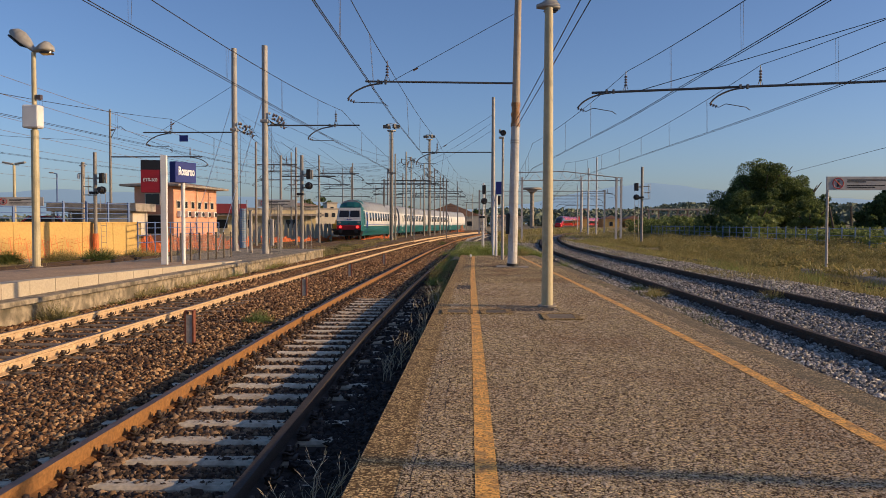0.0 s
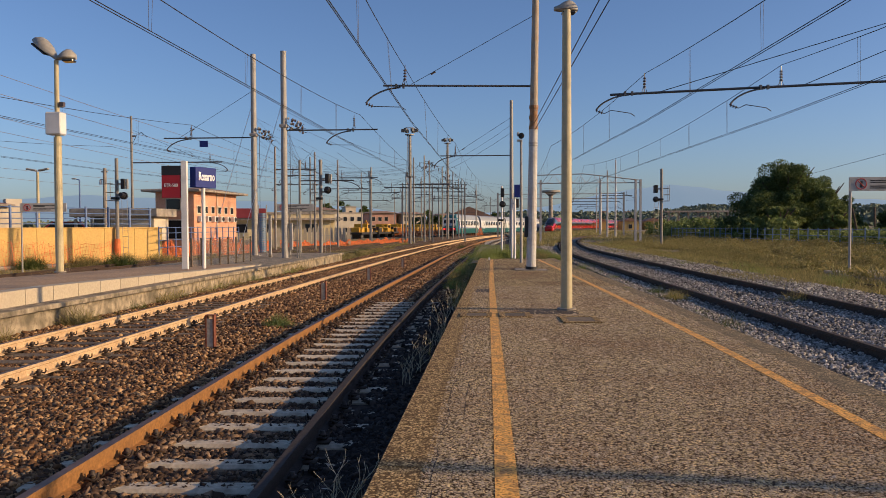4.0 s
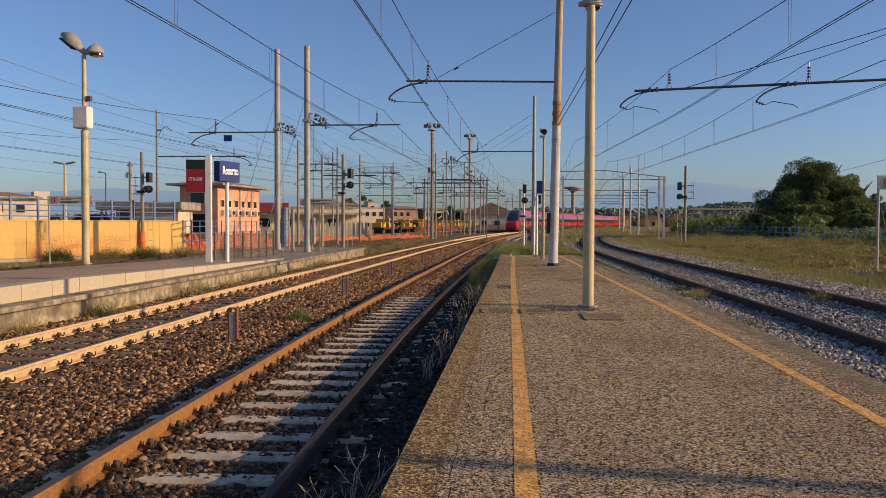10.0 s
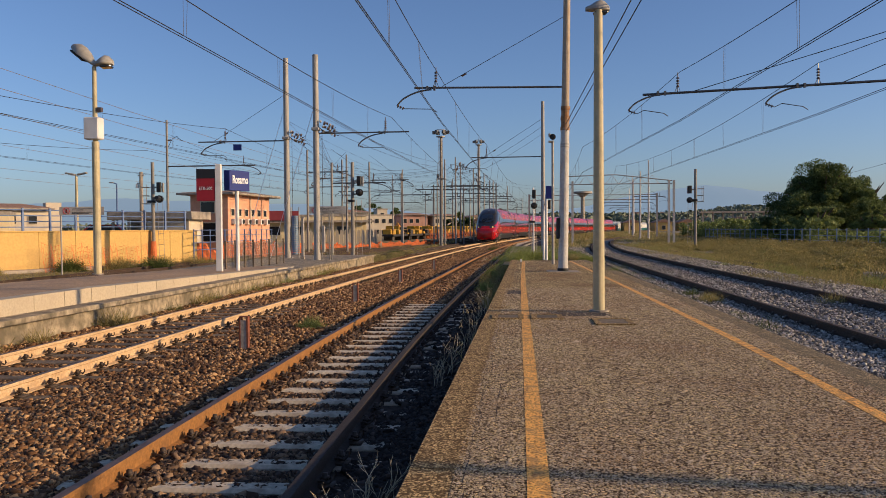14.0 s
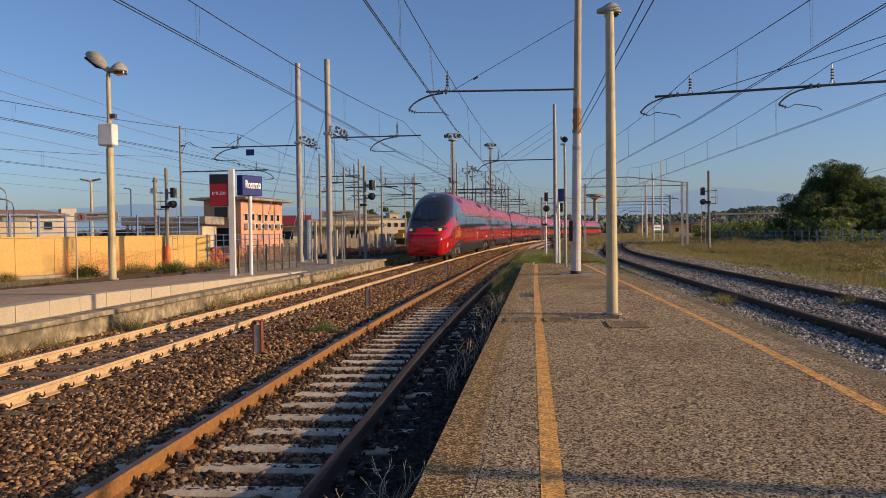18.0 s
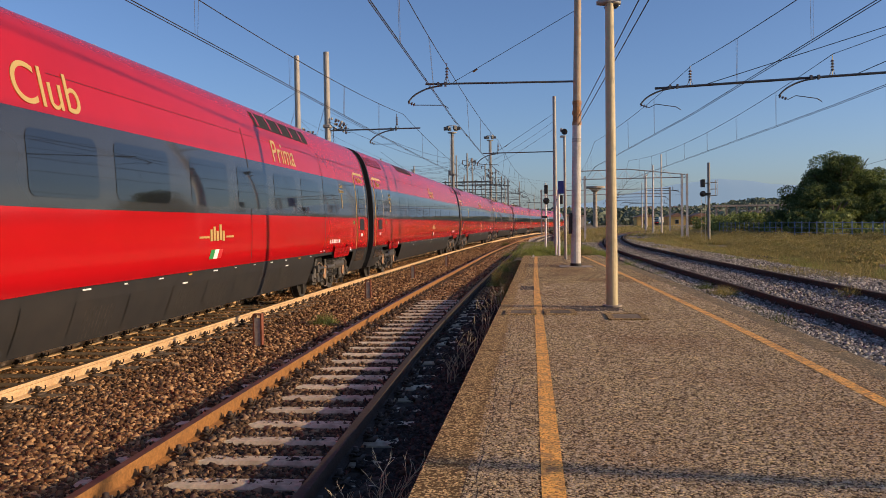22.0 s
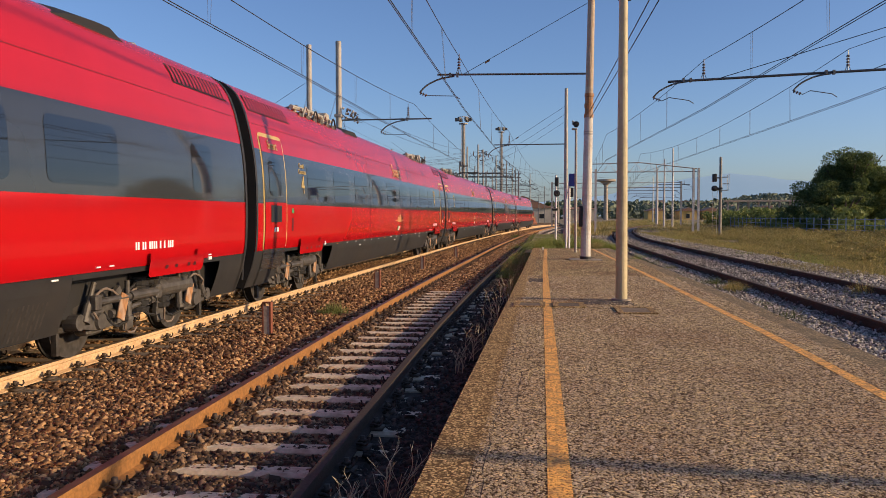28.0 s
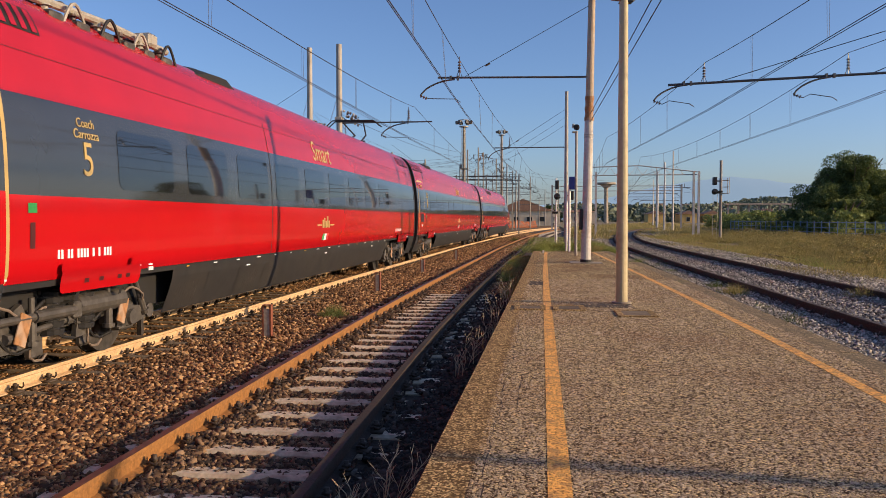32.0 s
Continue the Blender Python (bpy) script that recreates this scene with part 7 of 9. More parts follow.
Geo().box(-0.07, 0.07, -0.07, 0.07, 0.12, 2.1, 0.02).put("body", MAST, slim)
Geo().box(-0.1, 0.1, -0.1, 0.1, 2.1, 2.15, 0.01).put("lid", MAST, slim)
Geo().box(-0.08, 0.08, -0.08, 0.08, 0, 0.12).put("plinth", CONCRETE, slim)
for (x0, y0, z0), (x1, y1, z1) in (((-12.6, 41.6, 8.3), (-15.3, 41.9, 0.0)), ((-10.05, 38.1, 7.8), (-12.55, 38.4, 0.0))):
    t = thing("mast_stay", pose(x1, y1, z1), "pale slanting stay rod anchoring a mast", "stay")
    Geo().tube([(0, 0, 0), (x0 - x1, y0 - y1, z0 - z1)], 0.014, 6).put("rod", SIGN_WHITE, t)
    Geo().box(-0.15, 0.15, -0.15, 0.15, 0.0, 0.12, 0.02).put("anchor_block", CONCRETE, t)


# ---- wall, railing and netting behind the far platform ----
def along_wall(k):
    """A point k metres along the ochre wall."""
    return -32.8 + 0.44 * k, 24.2 + 0.898 * k


ochre = thing("ochre_wall", pose(-32.8, 24.2, -0.62, 0, 0, -26.1), "sunlit ochre plastered wall with a flat coping", "wall", kind="structure")
for k in range(13):
    if k * 2.1 < 27.0:
        Geo().box(-0.15, 0.15, k * 2.1, k * 2.1 + 2.085, 0, 2.1, 0.01).put("panel", ORANGE_WALL, ochre)
Geo().box(-0.2, 0.2, 0, 27.3, 2.1, 2.17, 0.01).put("coping", ORANGE_WALL, ochre)
Geo().box(0.16, 0.9, 0, 27.3, 0, 0.18, 0.03).put("kerb", CONCRETE, ochre)
rail_ = thing("railing", pose(-33.2, 24.0, 1.5, 0, 0, -26.1), "blue painted railing on top of the ochre wall", "railing")
for k in range(19):
    Geo().box(-0.05, 0.05, k * 1.5, k * 1.5 + 0.1, 0.0, 1.25).put("post", BLUE_RAIL, rail_)
for z in (0.25, 0.55, 0.85, 1.15):
    Geo().tube([(0, 0, z), (0, 27.2, z)], 0.03, 6).put("bar", BLUE_RAIL, rail_)
shelter = thing("shelter", pose(0, 0, 0.6), "flat-roofed pale shelter beyond the blue railing", "shelter")
Geo().box(-30.4, -23.9, 55.4, 59.0, 1.72, 2.32, 0.04).put("roof_slab", CONCRETE, shelter)
Geo().box(-27.6, -24.4, 56.0, 58.6, 0, 1.72).put("wall", PALE_WALL, shelter)
Geo().box(-30.1, -27.6, 58.4, 58.6, 0, 1.72).put("back_wall", CONCRETE, shelter)
for x in (-30.1, -28.9):
    Geo().box(x - 0.08, x + 0.08, 55.7, 55.86, 0, 1.72).put("post", CONCRETE, shelter)


def net(name, pts, h, seed, fine=True):
    """Sagging plastic netting; fine netting is close-woven, coarse netting hangs in a few slack strands."""
    rng = random.Random(seed)
    t = thing(name, pose(0, 0, 0), "sagging orange plastic site netting on stakes" if fine else "slack torn strands of orange site netting", "netting", "orange site netting")
    for (x0, y0), (x1, y1) in zip(pts, pts[1:]):
        g = Geo()
        n, m = (22, 12) if fine else (26, 6)
        d, e = rng.uniform(0.1, 0.5), rng.uniform(-0.2, 0.15)
        wave = rng.uniform(0, 6)
        rows = [[Vector((x0 + (x1 - x0) * i / n + 0.12 * math.sin(i * 0.9 + j * 0.5 + wave), y0 + (y1 - y0) * i / n, -0.6 + (h + e - d * math.sin(math.pi * i / n)) * (j + 0.3 * math.sin(i * 1.3 + wave)) / m + rng.uniform(-0.02, 0.02))) for j in range(m + 1)] for i in range(n + 1)]
        up, w = Vector((0, 0, 0.05 if fine else 0.014)), (Vector((x1 - x0, y1 - y0, 0)).normalized() * (0.05 if fine else 0.012))
        for i in range(n):
            for j in range(m + 1):
                if fine or rng.random() < 0.7:
                    g.add([rows[i][j], rows[i + 1][j], rows[i + 1][j] + up, rows[i][j] + up], [(0, 1, 2, 3)])
        for i in range(n + 1):
            g.add([p for j in range(m + 1) for p in (rows[i][j], rows[i][j] + w)], [(2 * j, 2 * j + 1, 2 * j + 3, 2 * j + 2) for j in range(m)])
        g.put("net_panel", NET, t)
        if fine:
            Geo().tube([(x0, y0, -0.62), (x0 + rng.uniform(-0.15, 0.15), y0, -0.6 + h)], 0.03, 6).put("stake", NET, t)


net("site_netting", [(along_wall(k)[0] + 0.7, along_wall(k)[1] - 0.9) for k in (17.0, 19.2, 21.0, 23.5)], 1.5, 3, False)
net("site_netting", [(-22.2 + 0.9 * k, 50.0 + 1.4 * k) for k in range(5)], 1.35, 9)
net("site_netting", [(-18.6 + 0.1 * k, 55.6 + 2.2 * k) for k in range(5)], 1.2, 11)
net("site_netting", [(-20.4 + 0.75 * k, 76.0 + 2.0 * k) for k in range(14)], 0.8, 5)
net("site_netting", [(-26.0 + 4.0 * k, 168.0 + 1.2 * k) for k in range(7)], 1.9, 7)
# low barrier of concrete units with sloping gaps
barrier = thing("concrete_barrier", pose(0, 0, -0.62), "row of pale concrete barrier units beyond the netting", "barrier")
for k in range(21):
    Geo().prism(((0.02, 0), (0.44, 0), (0.44, 1.2), (0.36, 2.0), (0.22, 2.12), (0.10, 2.0), (0.02, 1.2)), -0.15, 0.15, "y").put("barrier_unit", WHITE_EDGE, barrier).matrix_basis = Matrix.Translation((-25.6 + 0.47 * k, 86.0 + 0.1 * k, 0)) @ Matrix.Rotation(radians(12), 4, "Z")


# ---- salmon building ----
def building(name, x0, x1, y0, y1, h, mat, label, windows, roof="tile", front=None, storeys=1):
    t = thing(name, pose(0, 0, -0.62), label, "building")
    Geo().box(x0, x1, y0, y1, 0, h).put("wall", mat, t)
    if front:
        Geo().box(x0 + 0.02, x1 - 0.02, y0 - 0.02, y0, 0, h).put("front_wall", front, t)
    if roof == "tile":
        Geo().box(x0 - 0.8, x1 + 0.8, y0 - 0.8, y1 + 0.8, h, h + 0.18, 0.03).put("eaves_board", CONCRETE, t)
        cx, cy = (x0 + x1) / 2, (y0 + y1) / 2
        k = min(x1 - x0, y1 - y0) * 0.07
        ex, ey = (x1 - x0) / 2 + 0.7, (y1 - y0) / 2 + 0.7
        Geo().add([(cx - ex, cy - ey, h + 0.18), (cx + ex, cy - ey, h + 0.18), (cx + ex, cy + ey, h + 0.18), (cx - ex, cy + ey, h + 0.18), (cx - ex * 0.4, cy - ey * 0.4, h + 0.2 + k), (cx + ex * 0.4, cy - ey * 0.4, h + 0.2 + k), (cx + ex * 0.4, cy + ey * 0.4, h + 0.2 + k), (cx - ex * 0.4, cy + ey * 0.4, h + 0.2 + k)], [(0, 1, 5, 4), (1, 2, 6, 5), (2, 3, 7, 6), (3, 0, 4, 7), (4, 5, 6, 7)]).put("roof", ROOF_TILE, t)
    elif roof == "gable":
        cx = (x0 + x1) / 2
        Geo().prism(((x0 - 0.5, h), (x1 + 0.5, h), (cx, h + (x1 - x0) * 0.22)), y0 - 0.5, y1 + 0.5, "y").put("roof", ROOF_TILE, t)
    else:
        Geo().box(x0 - 0.15, x1 + 0.15, y0 - 0.15, y1 + 0.15, h, h + 0.3).put("parapet", CONCRETE, t)
    for face, a, z, w, hh in windows:
        if face == "x":
            win = Geo().box(x1, x1 + 0.05, a - w / 2 - 0.08, a + w / 2 + 0.08, z - 0.08, z + hh + 0.08).put("window", PALE_WALL, t)
            Geo().box(x1 + 0.05, x1 + 0.07, a - w / 2, a + w / 2, z, z + hh).put("pane", WINDOW_DARK, win)
        else:
            win = Geo().box(a - w / 2 - 0.08, a + w / 2 + 0.08, y0 - 0.07, y0 - 0.02, z - 0.08, z + hh + 0.08).put("window", PALE_WALL, t)
            Geo().box(a - w / 2, a + w / 2, y0 - 0.09, y0 - 0.07, z, z + hh).put("pane", WINDOW_DARK, win)
    return t


pink = building("signal_house", -26.1, -22.93, 60.0, 68.2, 4.92, PINK_WALL, "salmon pink railway building with overhanging tiled roof and small windows", [("x", 60.75 + 1.28 * k, 3.3, 0.5, 0.5) for k in range(6)] + [("y", -24.6, 3.55, 1.1, 0.8), ("y", -24.5, 1.3, 1.3, 1.4)], front=PINK_WALL)
pink.matrix_world = Matrix.Translation((-22.93, 60, -0.62)) @ Matrix.Rotation(radians(-4.5), 4, "Z") @ Matrix.Translation((22.93, -60, 0))
for k in range(6):
    ac = Geo().box(-22.88, -22.58, 60.45 + 1.28 * k, 61.05 + 1.28 * k, 2.6, 3.05, 0.02).put("air_conditioner", WHITE_PAINT, pink)
    Geo().tube([(-22.56, 60.75 + 1.28 * k, 2.82), (-22.53, 60.75 + 1.28 * k, 2.82)], 0.19, 12).put("fan_grille", BLACK, ac)
Geo().tube([(-22.83, 64.0, 4.9), (-22.83, 64.0, 0.5)], 0.05, 6).put("downpipe", PALE_WALL, pink)
yard_rail = thing("railing", pose(-20.4, 47.5, -0.62, 0, 0, 1.5), "blue railing in front of the salmon building", "railing")
for k in range(13):
    Geo().box(-0.03, 0.03, k * 1.4, k * 1.4 + 0.06, 0, 2.2).put("post", BLUE_RAIL, yard_rail)
for z in (0.9, 1.35, 1.8, 2.15):
    Geo().tube([(0, 0, z), (0, 16.9, z)], 0.025, 6).put("bar", BLUE_RAIL, yard_rail)

cream = building("house", -60.5, -52.0, 79, 86, 4.5, PALE_WALL, "pale cream house with a red-brown hipped roof", [("y", -59.3 + 2.0 * k, 3.0, 0.8, 0.9) for k in range(4)] + [("x", 80.5 + 2.2 * k, 3.0, 0.8, 0.9) for k in range(3)])
cream.matrix_world = Matrix.Translation((-54.5, 81, -0.62)) @ Matrix.Rotation(radians(38), 4, "Z") @ Matrix.Translation((54.5, -81, 0))
Geo().box(-51.95, -50.4, 79.6, 82.4, 0, 5.3).put("stair_block", PALE_WALL, cream)
annex = building("house", -49.5, -42.6, 62, 68, 3.55, CREAM_WALL, "low pale yellow annex with a plain flat top", [("y", -44.6, 1.4, 1.2, 0.6), ("y", -47.6, 1.4, 1.2, 0.6)], roof="flat")
annex.matrix_world = Matrix.Translation((-42.6, 62, -0.62)) @ Matrix.Rotation(radians(30), 4, "Z") @ Matrix.Translation((42.6, -62, 0))
building("house", -60, -52, 132, 142, 3.0, PINK_SHADE, "reddish low house in the distance", [("y", -58 + 2.2 * k, 1.8, 1.0, 1.1) for k in range(3)])


def turned(t, x, y, degrees):
    """Turn a building about its near corner."""
    t.matrix_world = Matrix.Translation((x, y, -0.62)) @ Matrix.Rotation(radians(degrees), 4, "Z") @ Matrix.Translation((-x, -y, 0))
    return t


hall = building("warehouse", -46, -23.5, 118, 134, 4.1, CREAM_WALL, "long cream warehouse with a flat canopy beyond the yard", [("y", -44 + 3.4 * k, 1.4, 1.8, 1.2) for k in range(6)], roof="flat")
Geo().box(-47, -22.5, 116.2, 118, 3.2, 3.5).put("canopy", CONCRETE, hall)
Geo().box(-38.6, -33.6, 115.9, 116.2, 3.5, 4.9, 0.03).put("sign_board", RED_FLAG_DARK, hall)
turned(hall, -23.5, 118, 16)
turned(building("house", -38, -31, 190, 199, 5.4, PALE_WALL, "pale cream house with a flat roof and small windows", [("y", -37 + 1.7 * k, z, 0.9, 1.0) for k in range(4) for z in (1.0, 3.6)], roof="flat"), -31, 190, 24)
turned(building("house", -35.5, -33, 192, 196, 6.9, PALE_WALL, "narrow cream stair tower on a house", [("y", -34.3, 5.2, 0.8, 0.9)], roof="flat"), -33, 192, 24)
turned(building("warehouse", -60, -42, 205, 222, 4.6, PALE_WALL, "pale low hall with a flat roof", [("y", -57 + 3.0 * k, 2.6, 1.6, 1.0) for k in range(5)], roof="flat"), -42, 205, 20)
for x0, x1, y0, h, m, turn, label in ((-40, -31, 258, 6.6, PINK_SHADE, 22, "rose plastered house with a tiled roof in the distance"), (-30, -21.5, 262, 6.3, PALE_WALL, 26, "pale two storey house with a tiled roof in the distance"), (-62, -48, 246, 7.4, PALE_WALL, 18, "pale two storey house in the distance"), (-20, -11, 300, 6.4, CREAM_WALL, 24, "ochre house block behind the yard")):
    turned(building("house", x0, x1, y0, y0 + 12, h, m, label, [("y", x0 + 1.4 + 2.1 * k, 1.4 + 2.7 * q, 1.1, 1.3) for k in range(int((x1 - x0 - 1) / 2.1)) for q in range(2)]), x1, y0, turn)
building("shed", -16, 2, 252, 266, 4.6, PALE_WALL, "grey goods shed with a shallow pitched roof", [("y", -13 + 4 * k, 1.4, 1.6, 1.4) for k in range(4)], roof="gable")
for x in (52.0, 61.0, 40.0):
    building("shed", x, x + 6.5, 318, 330, 4.0, ORANGE_WALL, "small ochre gabled railway hut", [("y", x + 3.2, 1.2, 1.3, 1.6)], roof="gable")

# works train standing in the yard
wr = random.Random(77)
for k in range(9):
    y0, x0 = 142.0 + k * 11.5, -24.6 + k * 1.45
    t = thing("works_wagon", pose(x0, y0, -0.6, 0, 0, -6), "yellow track maintenance machine standing in the yard", "works train", "yellow works train")
    Geo().box(-1.35, 1.35, 0, 10.6, 0.75, 1.15, 0.04).put("underframe", BOGIE, t)
    for y in (1.4, 2.6, 8.0, 9.2):
        Geo().tube([(-0.8, y, 0.45), (0.8, y, 0.45)], 0.45, 14).put("wheelset", BOGIE, t)
    cab = wr.choice((0.4, 4.0, 7.6))
    Geo().box(-1.3, 1.3, cab, cab + 2.4, 1.15, 2.75, 0.08).put("cab", YELLOW_PLANT, t)
    Geo().box(-1.32, 1.32, cab + 0.3, cab + 2.1, 1.95, 2.5, 0.02).put("cab_window", WINDOW_DARK, t)
    y = 0.3
    while y < 10.0:
        n = wr.uniform(0.5, 1.6)
        if not cab - n < y < cab + 2.4:
            w = wr.uniform(0.6, 1.25)
            Geo().box(-w, w, y, y + n * 0.85, 1.15, 1.3 + wr.uniform(0.05, 0.9), 0.05).put("machinery", YELLOW_PLANT if wr.random() < 0.65 else BOGIE, t)
        y += n
    Geo().tube([(0.4, cab + 1.2, 2.7), (0.7, 5.0, 2.9 + wr.uniform(-0.5, 0.5)), (0.9, 8.5, 1.6)], 0.1, 8).put("boom", YELLOW_PLANT, t)
    for x in (-1.28, 1.28):
        Geo().tube([(x, 0.1, 1.15), (x, 0.1, 2.0), (x, 10.4, 2.0), (x, 10.4, 1.15)], 0.03, 5).put("handrail", YELLOW_PLANT, t)

tagged(Geo().prism(((-34.0, 23.6), (-21.4, 49.3), (-25.5, 60.0), (-60, 66), (-60, 20)), -0.6, 0.6, "z").put("street", GROUND), "raised street behind the ochre wall", "street", kind="structure")
building("house", -10, 6, 330, 342, 5.2, PALE_WALL, "whitish house behind the yard", [("y", -8 + 3 * k, 1.5 + 3 * q, 1.2, 1.5) for k in range(5) for q in range(2)])
building("house", 8, 22, 350, 362, 5.0, PALE_WALL, "whitish house behind the yard", [("y", 10 + 3 * k, 1.5 + 3 * q, 1.2, 1.5) for k in range(4) for q in range(2)])
for x, y, c in ((-31.9, 58.5, RED_FLAG),):
    car = thing("parked_car", pose(x, y, 0.6, 0, 0, 20), "small red car parked beyond the railing", "car")
    Geo().prism(((-2.0, 0.3), (2.0, 0.3), (2.0, 0.8), (1.2, 0.9), (0.6, 1.4), (-1.2, 1.42), (-1.9, 0.9)), -0.8, 0.8, "y").put("body", c, car)
    Geo().prism(((1.05, 0.92), (0.58, 1.34), (-1.15, 1.36), (-1.65, 0.92)), -0.815, 0.815, "y").put("glazing", WINDOW_DARK, car)
    for u in (-1.25, 1.25):
        for q in (-0.7, 0.7):
            Geo().tube([(u, q - 0.11, 0.3), (u, q + 0.11, 0.3)], 0.3, 12).put("wheel", BLACK, car)

# mushroom-shaped water tower
tower = thing("water_tower", pose(22.4, 300, -0.6), "pale concrete mushroom water tower", "water tower")
Geo().tube([(0, 0, 0), (0, 0, 13.5)], 0.85, 16, 0.7).put("stem", CONCRETE, tower)
Geo().tube([(0, 0, 13.5), (0, 0, 14.9), (0, 0, 14.91)], 0.8, 24, 3.9).tube([(0, 0, 14.9), (0, 0, 15.6)], 3.7, 24, 3.6).put("tank", CONCRETE, tower)
lamp = thing("street_lamp", pose(-35.4, 60, 0.6), "cream street lamp with two broad heads", "street lamp")
Geo().tube([(0, 0, 0), (0, 0, 5.35)], 0.13, 10, 0.1).put("post", CREAM, lamp)
for s in (-1, 1):
    Geo().box(s * 0.5 - 0.42, s * 0.5 + 0.42, -0.14, 0.14, -0.06, 0.08, 0.04).put("lamp_head", LAMP_GREY, lamp).matrix_local = Matrix.Translation((0, 0, 5.4)) @ Matrix.Rotation(radians(-10 * s), 4, "Y")
lamp = thing("street_lamp", pose(-33.1, 62, -0.62), "slim dark blue street lamp with one small head", "street lamp")
Geo().tube([(0, 0, 0), (0, 0, 6.0)], 0.085, 8, 0.06).put("post", BLUE_RAIL, lamp)
Geo().tube([(0, 0, 6.0), (-0.3, 0, 6.1)], 0.05, 6).put("arm", BLUE_RAIL, lamp)
Geo().box(-0.62, -0.25, -0.11, 0.11, 6.06, 6.16, 0.03).put("lamp_head", LAMP_GREY, lamp)
for x, h, w in ((-43.3, 6.3, 1.5), (-42.7, 5.3, 1.4)):
    lamp = thing("street_lamp", pose(x, 60.8, -0.62), "grey street lamp with a curved neck", "street lamp")
    Geo().tube([(0, 0, 0), (0, 0, h - 0.7), (-0.12, 0, h - 0.3), (-0.5, 0, h - 0.03), (-w, 0, h + 0.12)], 0.06, 8).put("post", MAST, lamp)
    Geo().box(-w - 0.5, -w, -0.12, 0.12, h + 0.08, h + 0.2, 0.04).put("lamp_head", LAMP_GREY, lamp)
cctv = thing("camera_post", pose(-27.3, 54.6, 0.6), "concrete post with a white dome camera", "post")
Geo().tube([(0, 0, 0), (0, 0, 5.15)], 0.15, 10, 0.12).put("post", CONCRETE, cctv)
Geo().box(-0.3, 0.1, -0.05, 0.05, 4.3, 4.38).put("bracket", MAST, cctv)
Geo().tube([(-0.3, 0, 4.0), (-0.3, 0, 4.1), (-0.3, 0, 4.3)], 0.12, 12, 0.1).put("dome_camera", WHITE_PAINT, cctv)
Geo().box(-0.22, 0.22, -0.06, 0.06, 4.85, 4.95).put("cross_piece", MAST, cctv)


# ---- far country ----
def ridge(name, pts, y, depth, mat, label, seed):
    rng = np.random.default_rng(seed)
    g = Geo()
    xs = np.linspace(pts[0][0], pts[-1][0], 160)
    h = np.interp(xs, [p[0] for p in pts], [p[1] for p in pts])
    for o, a in ((0.05, 6), (0.13, 3), (0.4, 1.4)):
        h = h + a * np.sin(xs * o * 0.1 + rng.uniform(0, 6)) * (h > 3)
    g.loft([[(x, y, -5) for x in xs], [(x, y + depth * 0.4, v * 0.7) for x, v in zip(xs, h)], [(x, y + depth, v) for x, v in zip(xs, h)]])
    return tagged(soft_edges(g.put(name, mat), 80), label, "hills", kind="structure")


ridge("backdrop", ((-3200, 128), (-2500, 144), (-1900, 160), (-1500, 146), (-1150, 130), (-700, 95), (-200, 60), (300, 96), (520, 148), (640, 172), (850, 196), (1000, 188), (1150, 168), (1500, 132), (1800, 112), (2600, 90), (3300, 95)), 3300, 500, HILL, "mountains on the horizon with blue haze put into their glowing colour", 4)


def clump_field(name, places, sizes, mat, label, per=26, seed=3, squash=0.75, leaf=0.28, category="trees"):
    """Crowns made of many small leaf cards, at given centres and radii."""
    rng = np.random.default_rng(seed)
    P, S, T = [], [], []
    for (x, y, z), r in zip(places, sizes):
        n = int(per)
        d = rng.standard_normal((n, 3))
        d /= np.linalg.norm(d, axis=1)[:, None]
        k = rng.uniform(0.55, 1.0, (n, 1))
        q = d * k * r * np.array([1, 1, squash]) + np.array([x, y, z])
        P.append(q)
        S.append(rng.uniform(0.6, 1.3, n) * leaf * r ** 0.35)
        T.append(rng.uniform(0, 6.28, n))
    return scatter(name, [(-0.5, -0.35, 0), (0.5, -0.35, 0.12), (0.6, 0.35, 0), (-0.4, 0.4, -0.12)], [(0, 1, 2, 3)], np.concatenate(P), np.concatenate(S), np.concatenate(T), mat, label, category, tilt=0.9, seed=seed)


rng = np.random.default_rng(11)
n = 1300
fx = np.concatenate([rng.uniform(20, 560, n), rng.uniform(-420, 60, n)])
fy = np.concatenate([rng.uniform(400, 900, n), rng.uniform(420, 900, n)])
fz = np.where(fx > 0, 0.5 + (fy - 330) * 0.026 + 5.0 * np.clip((fx / fy - 0.20) / 0.06, 0, 1) * (fy - 330) / 400, 1 + (fy - 400) * 0.010)
clump_field("far_woods", list(zip(fx, fy, fz)), list(rng.uniform(2.5, 6, len(fx))), FAR_WOOD, "distant woods and hedges, their greens paled for haze", per=34, seed=12, leaf=1.3)
slope = Geo()
slope.add([(60, 340, -0.6), (900, 340, -0.6), (900, 950, 16), (100, 950, 16)], [(0, 1, 2, 3)])
tagged(slope.put("far_slope", GROUND), "gently rising farmland beyond the railway", "hillside", kind="structure")
for k in range(34):
    x, y = rng.uniform(70, 330), rng.uniform(350, 800)
    w = rng.uniform(4, 8)
    building("house", x, x + w, y, y + 8, rng.uniform(3.2, 5.2) + (y - 340) * 0.027, (PALE_WALL, PALE_WALL, PINK_SHADE)[k % 3], "small pale house on the distant slope", [("y", x + w * 0.3, 2.2 + (y - 340) * 0.027, 1.2, 1.2), ("y", x + w * 0.7, 2.2 + (y - 340) * 0.027, 1.2, 1.2)], roof=("tile", "flat")[k % 2])
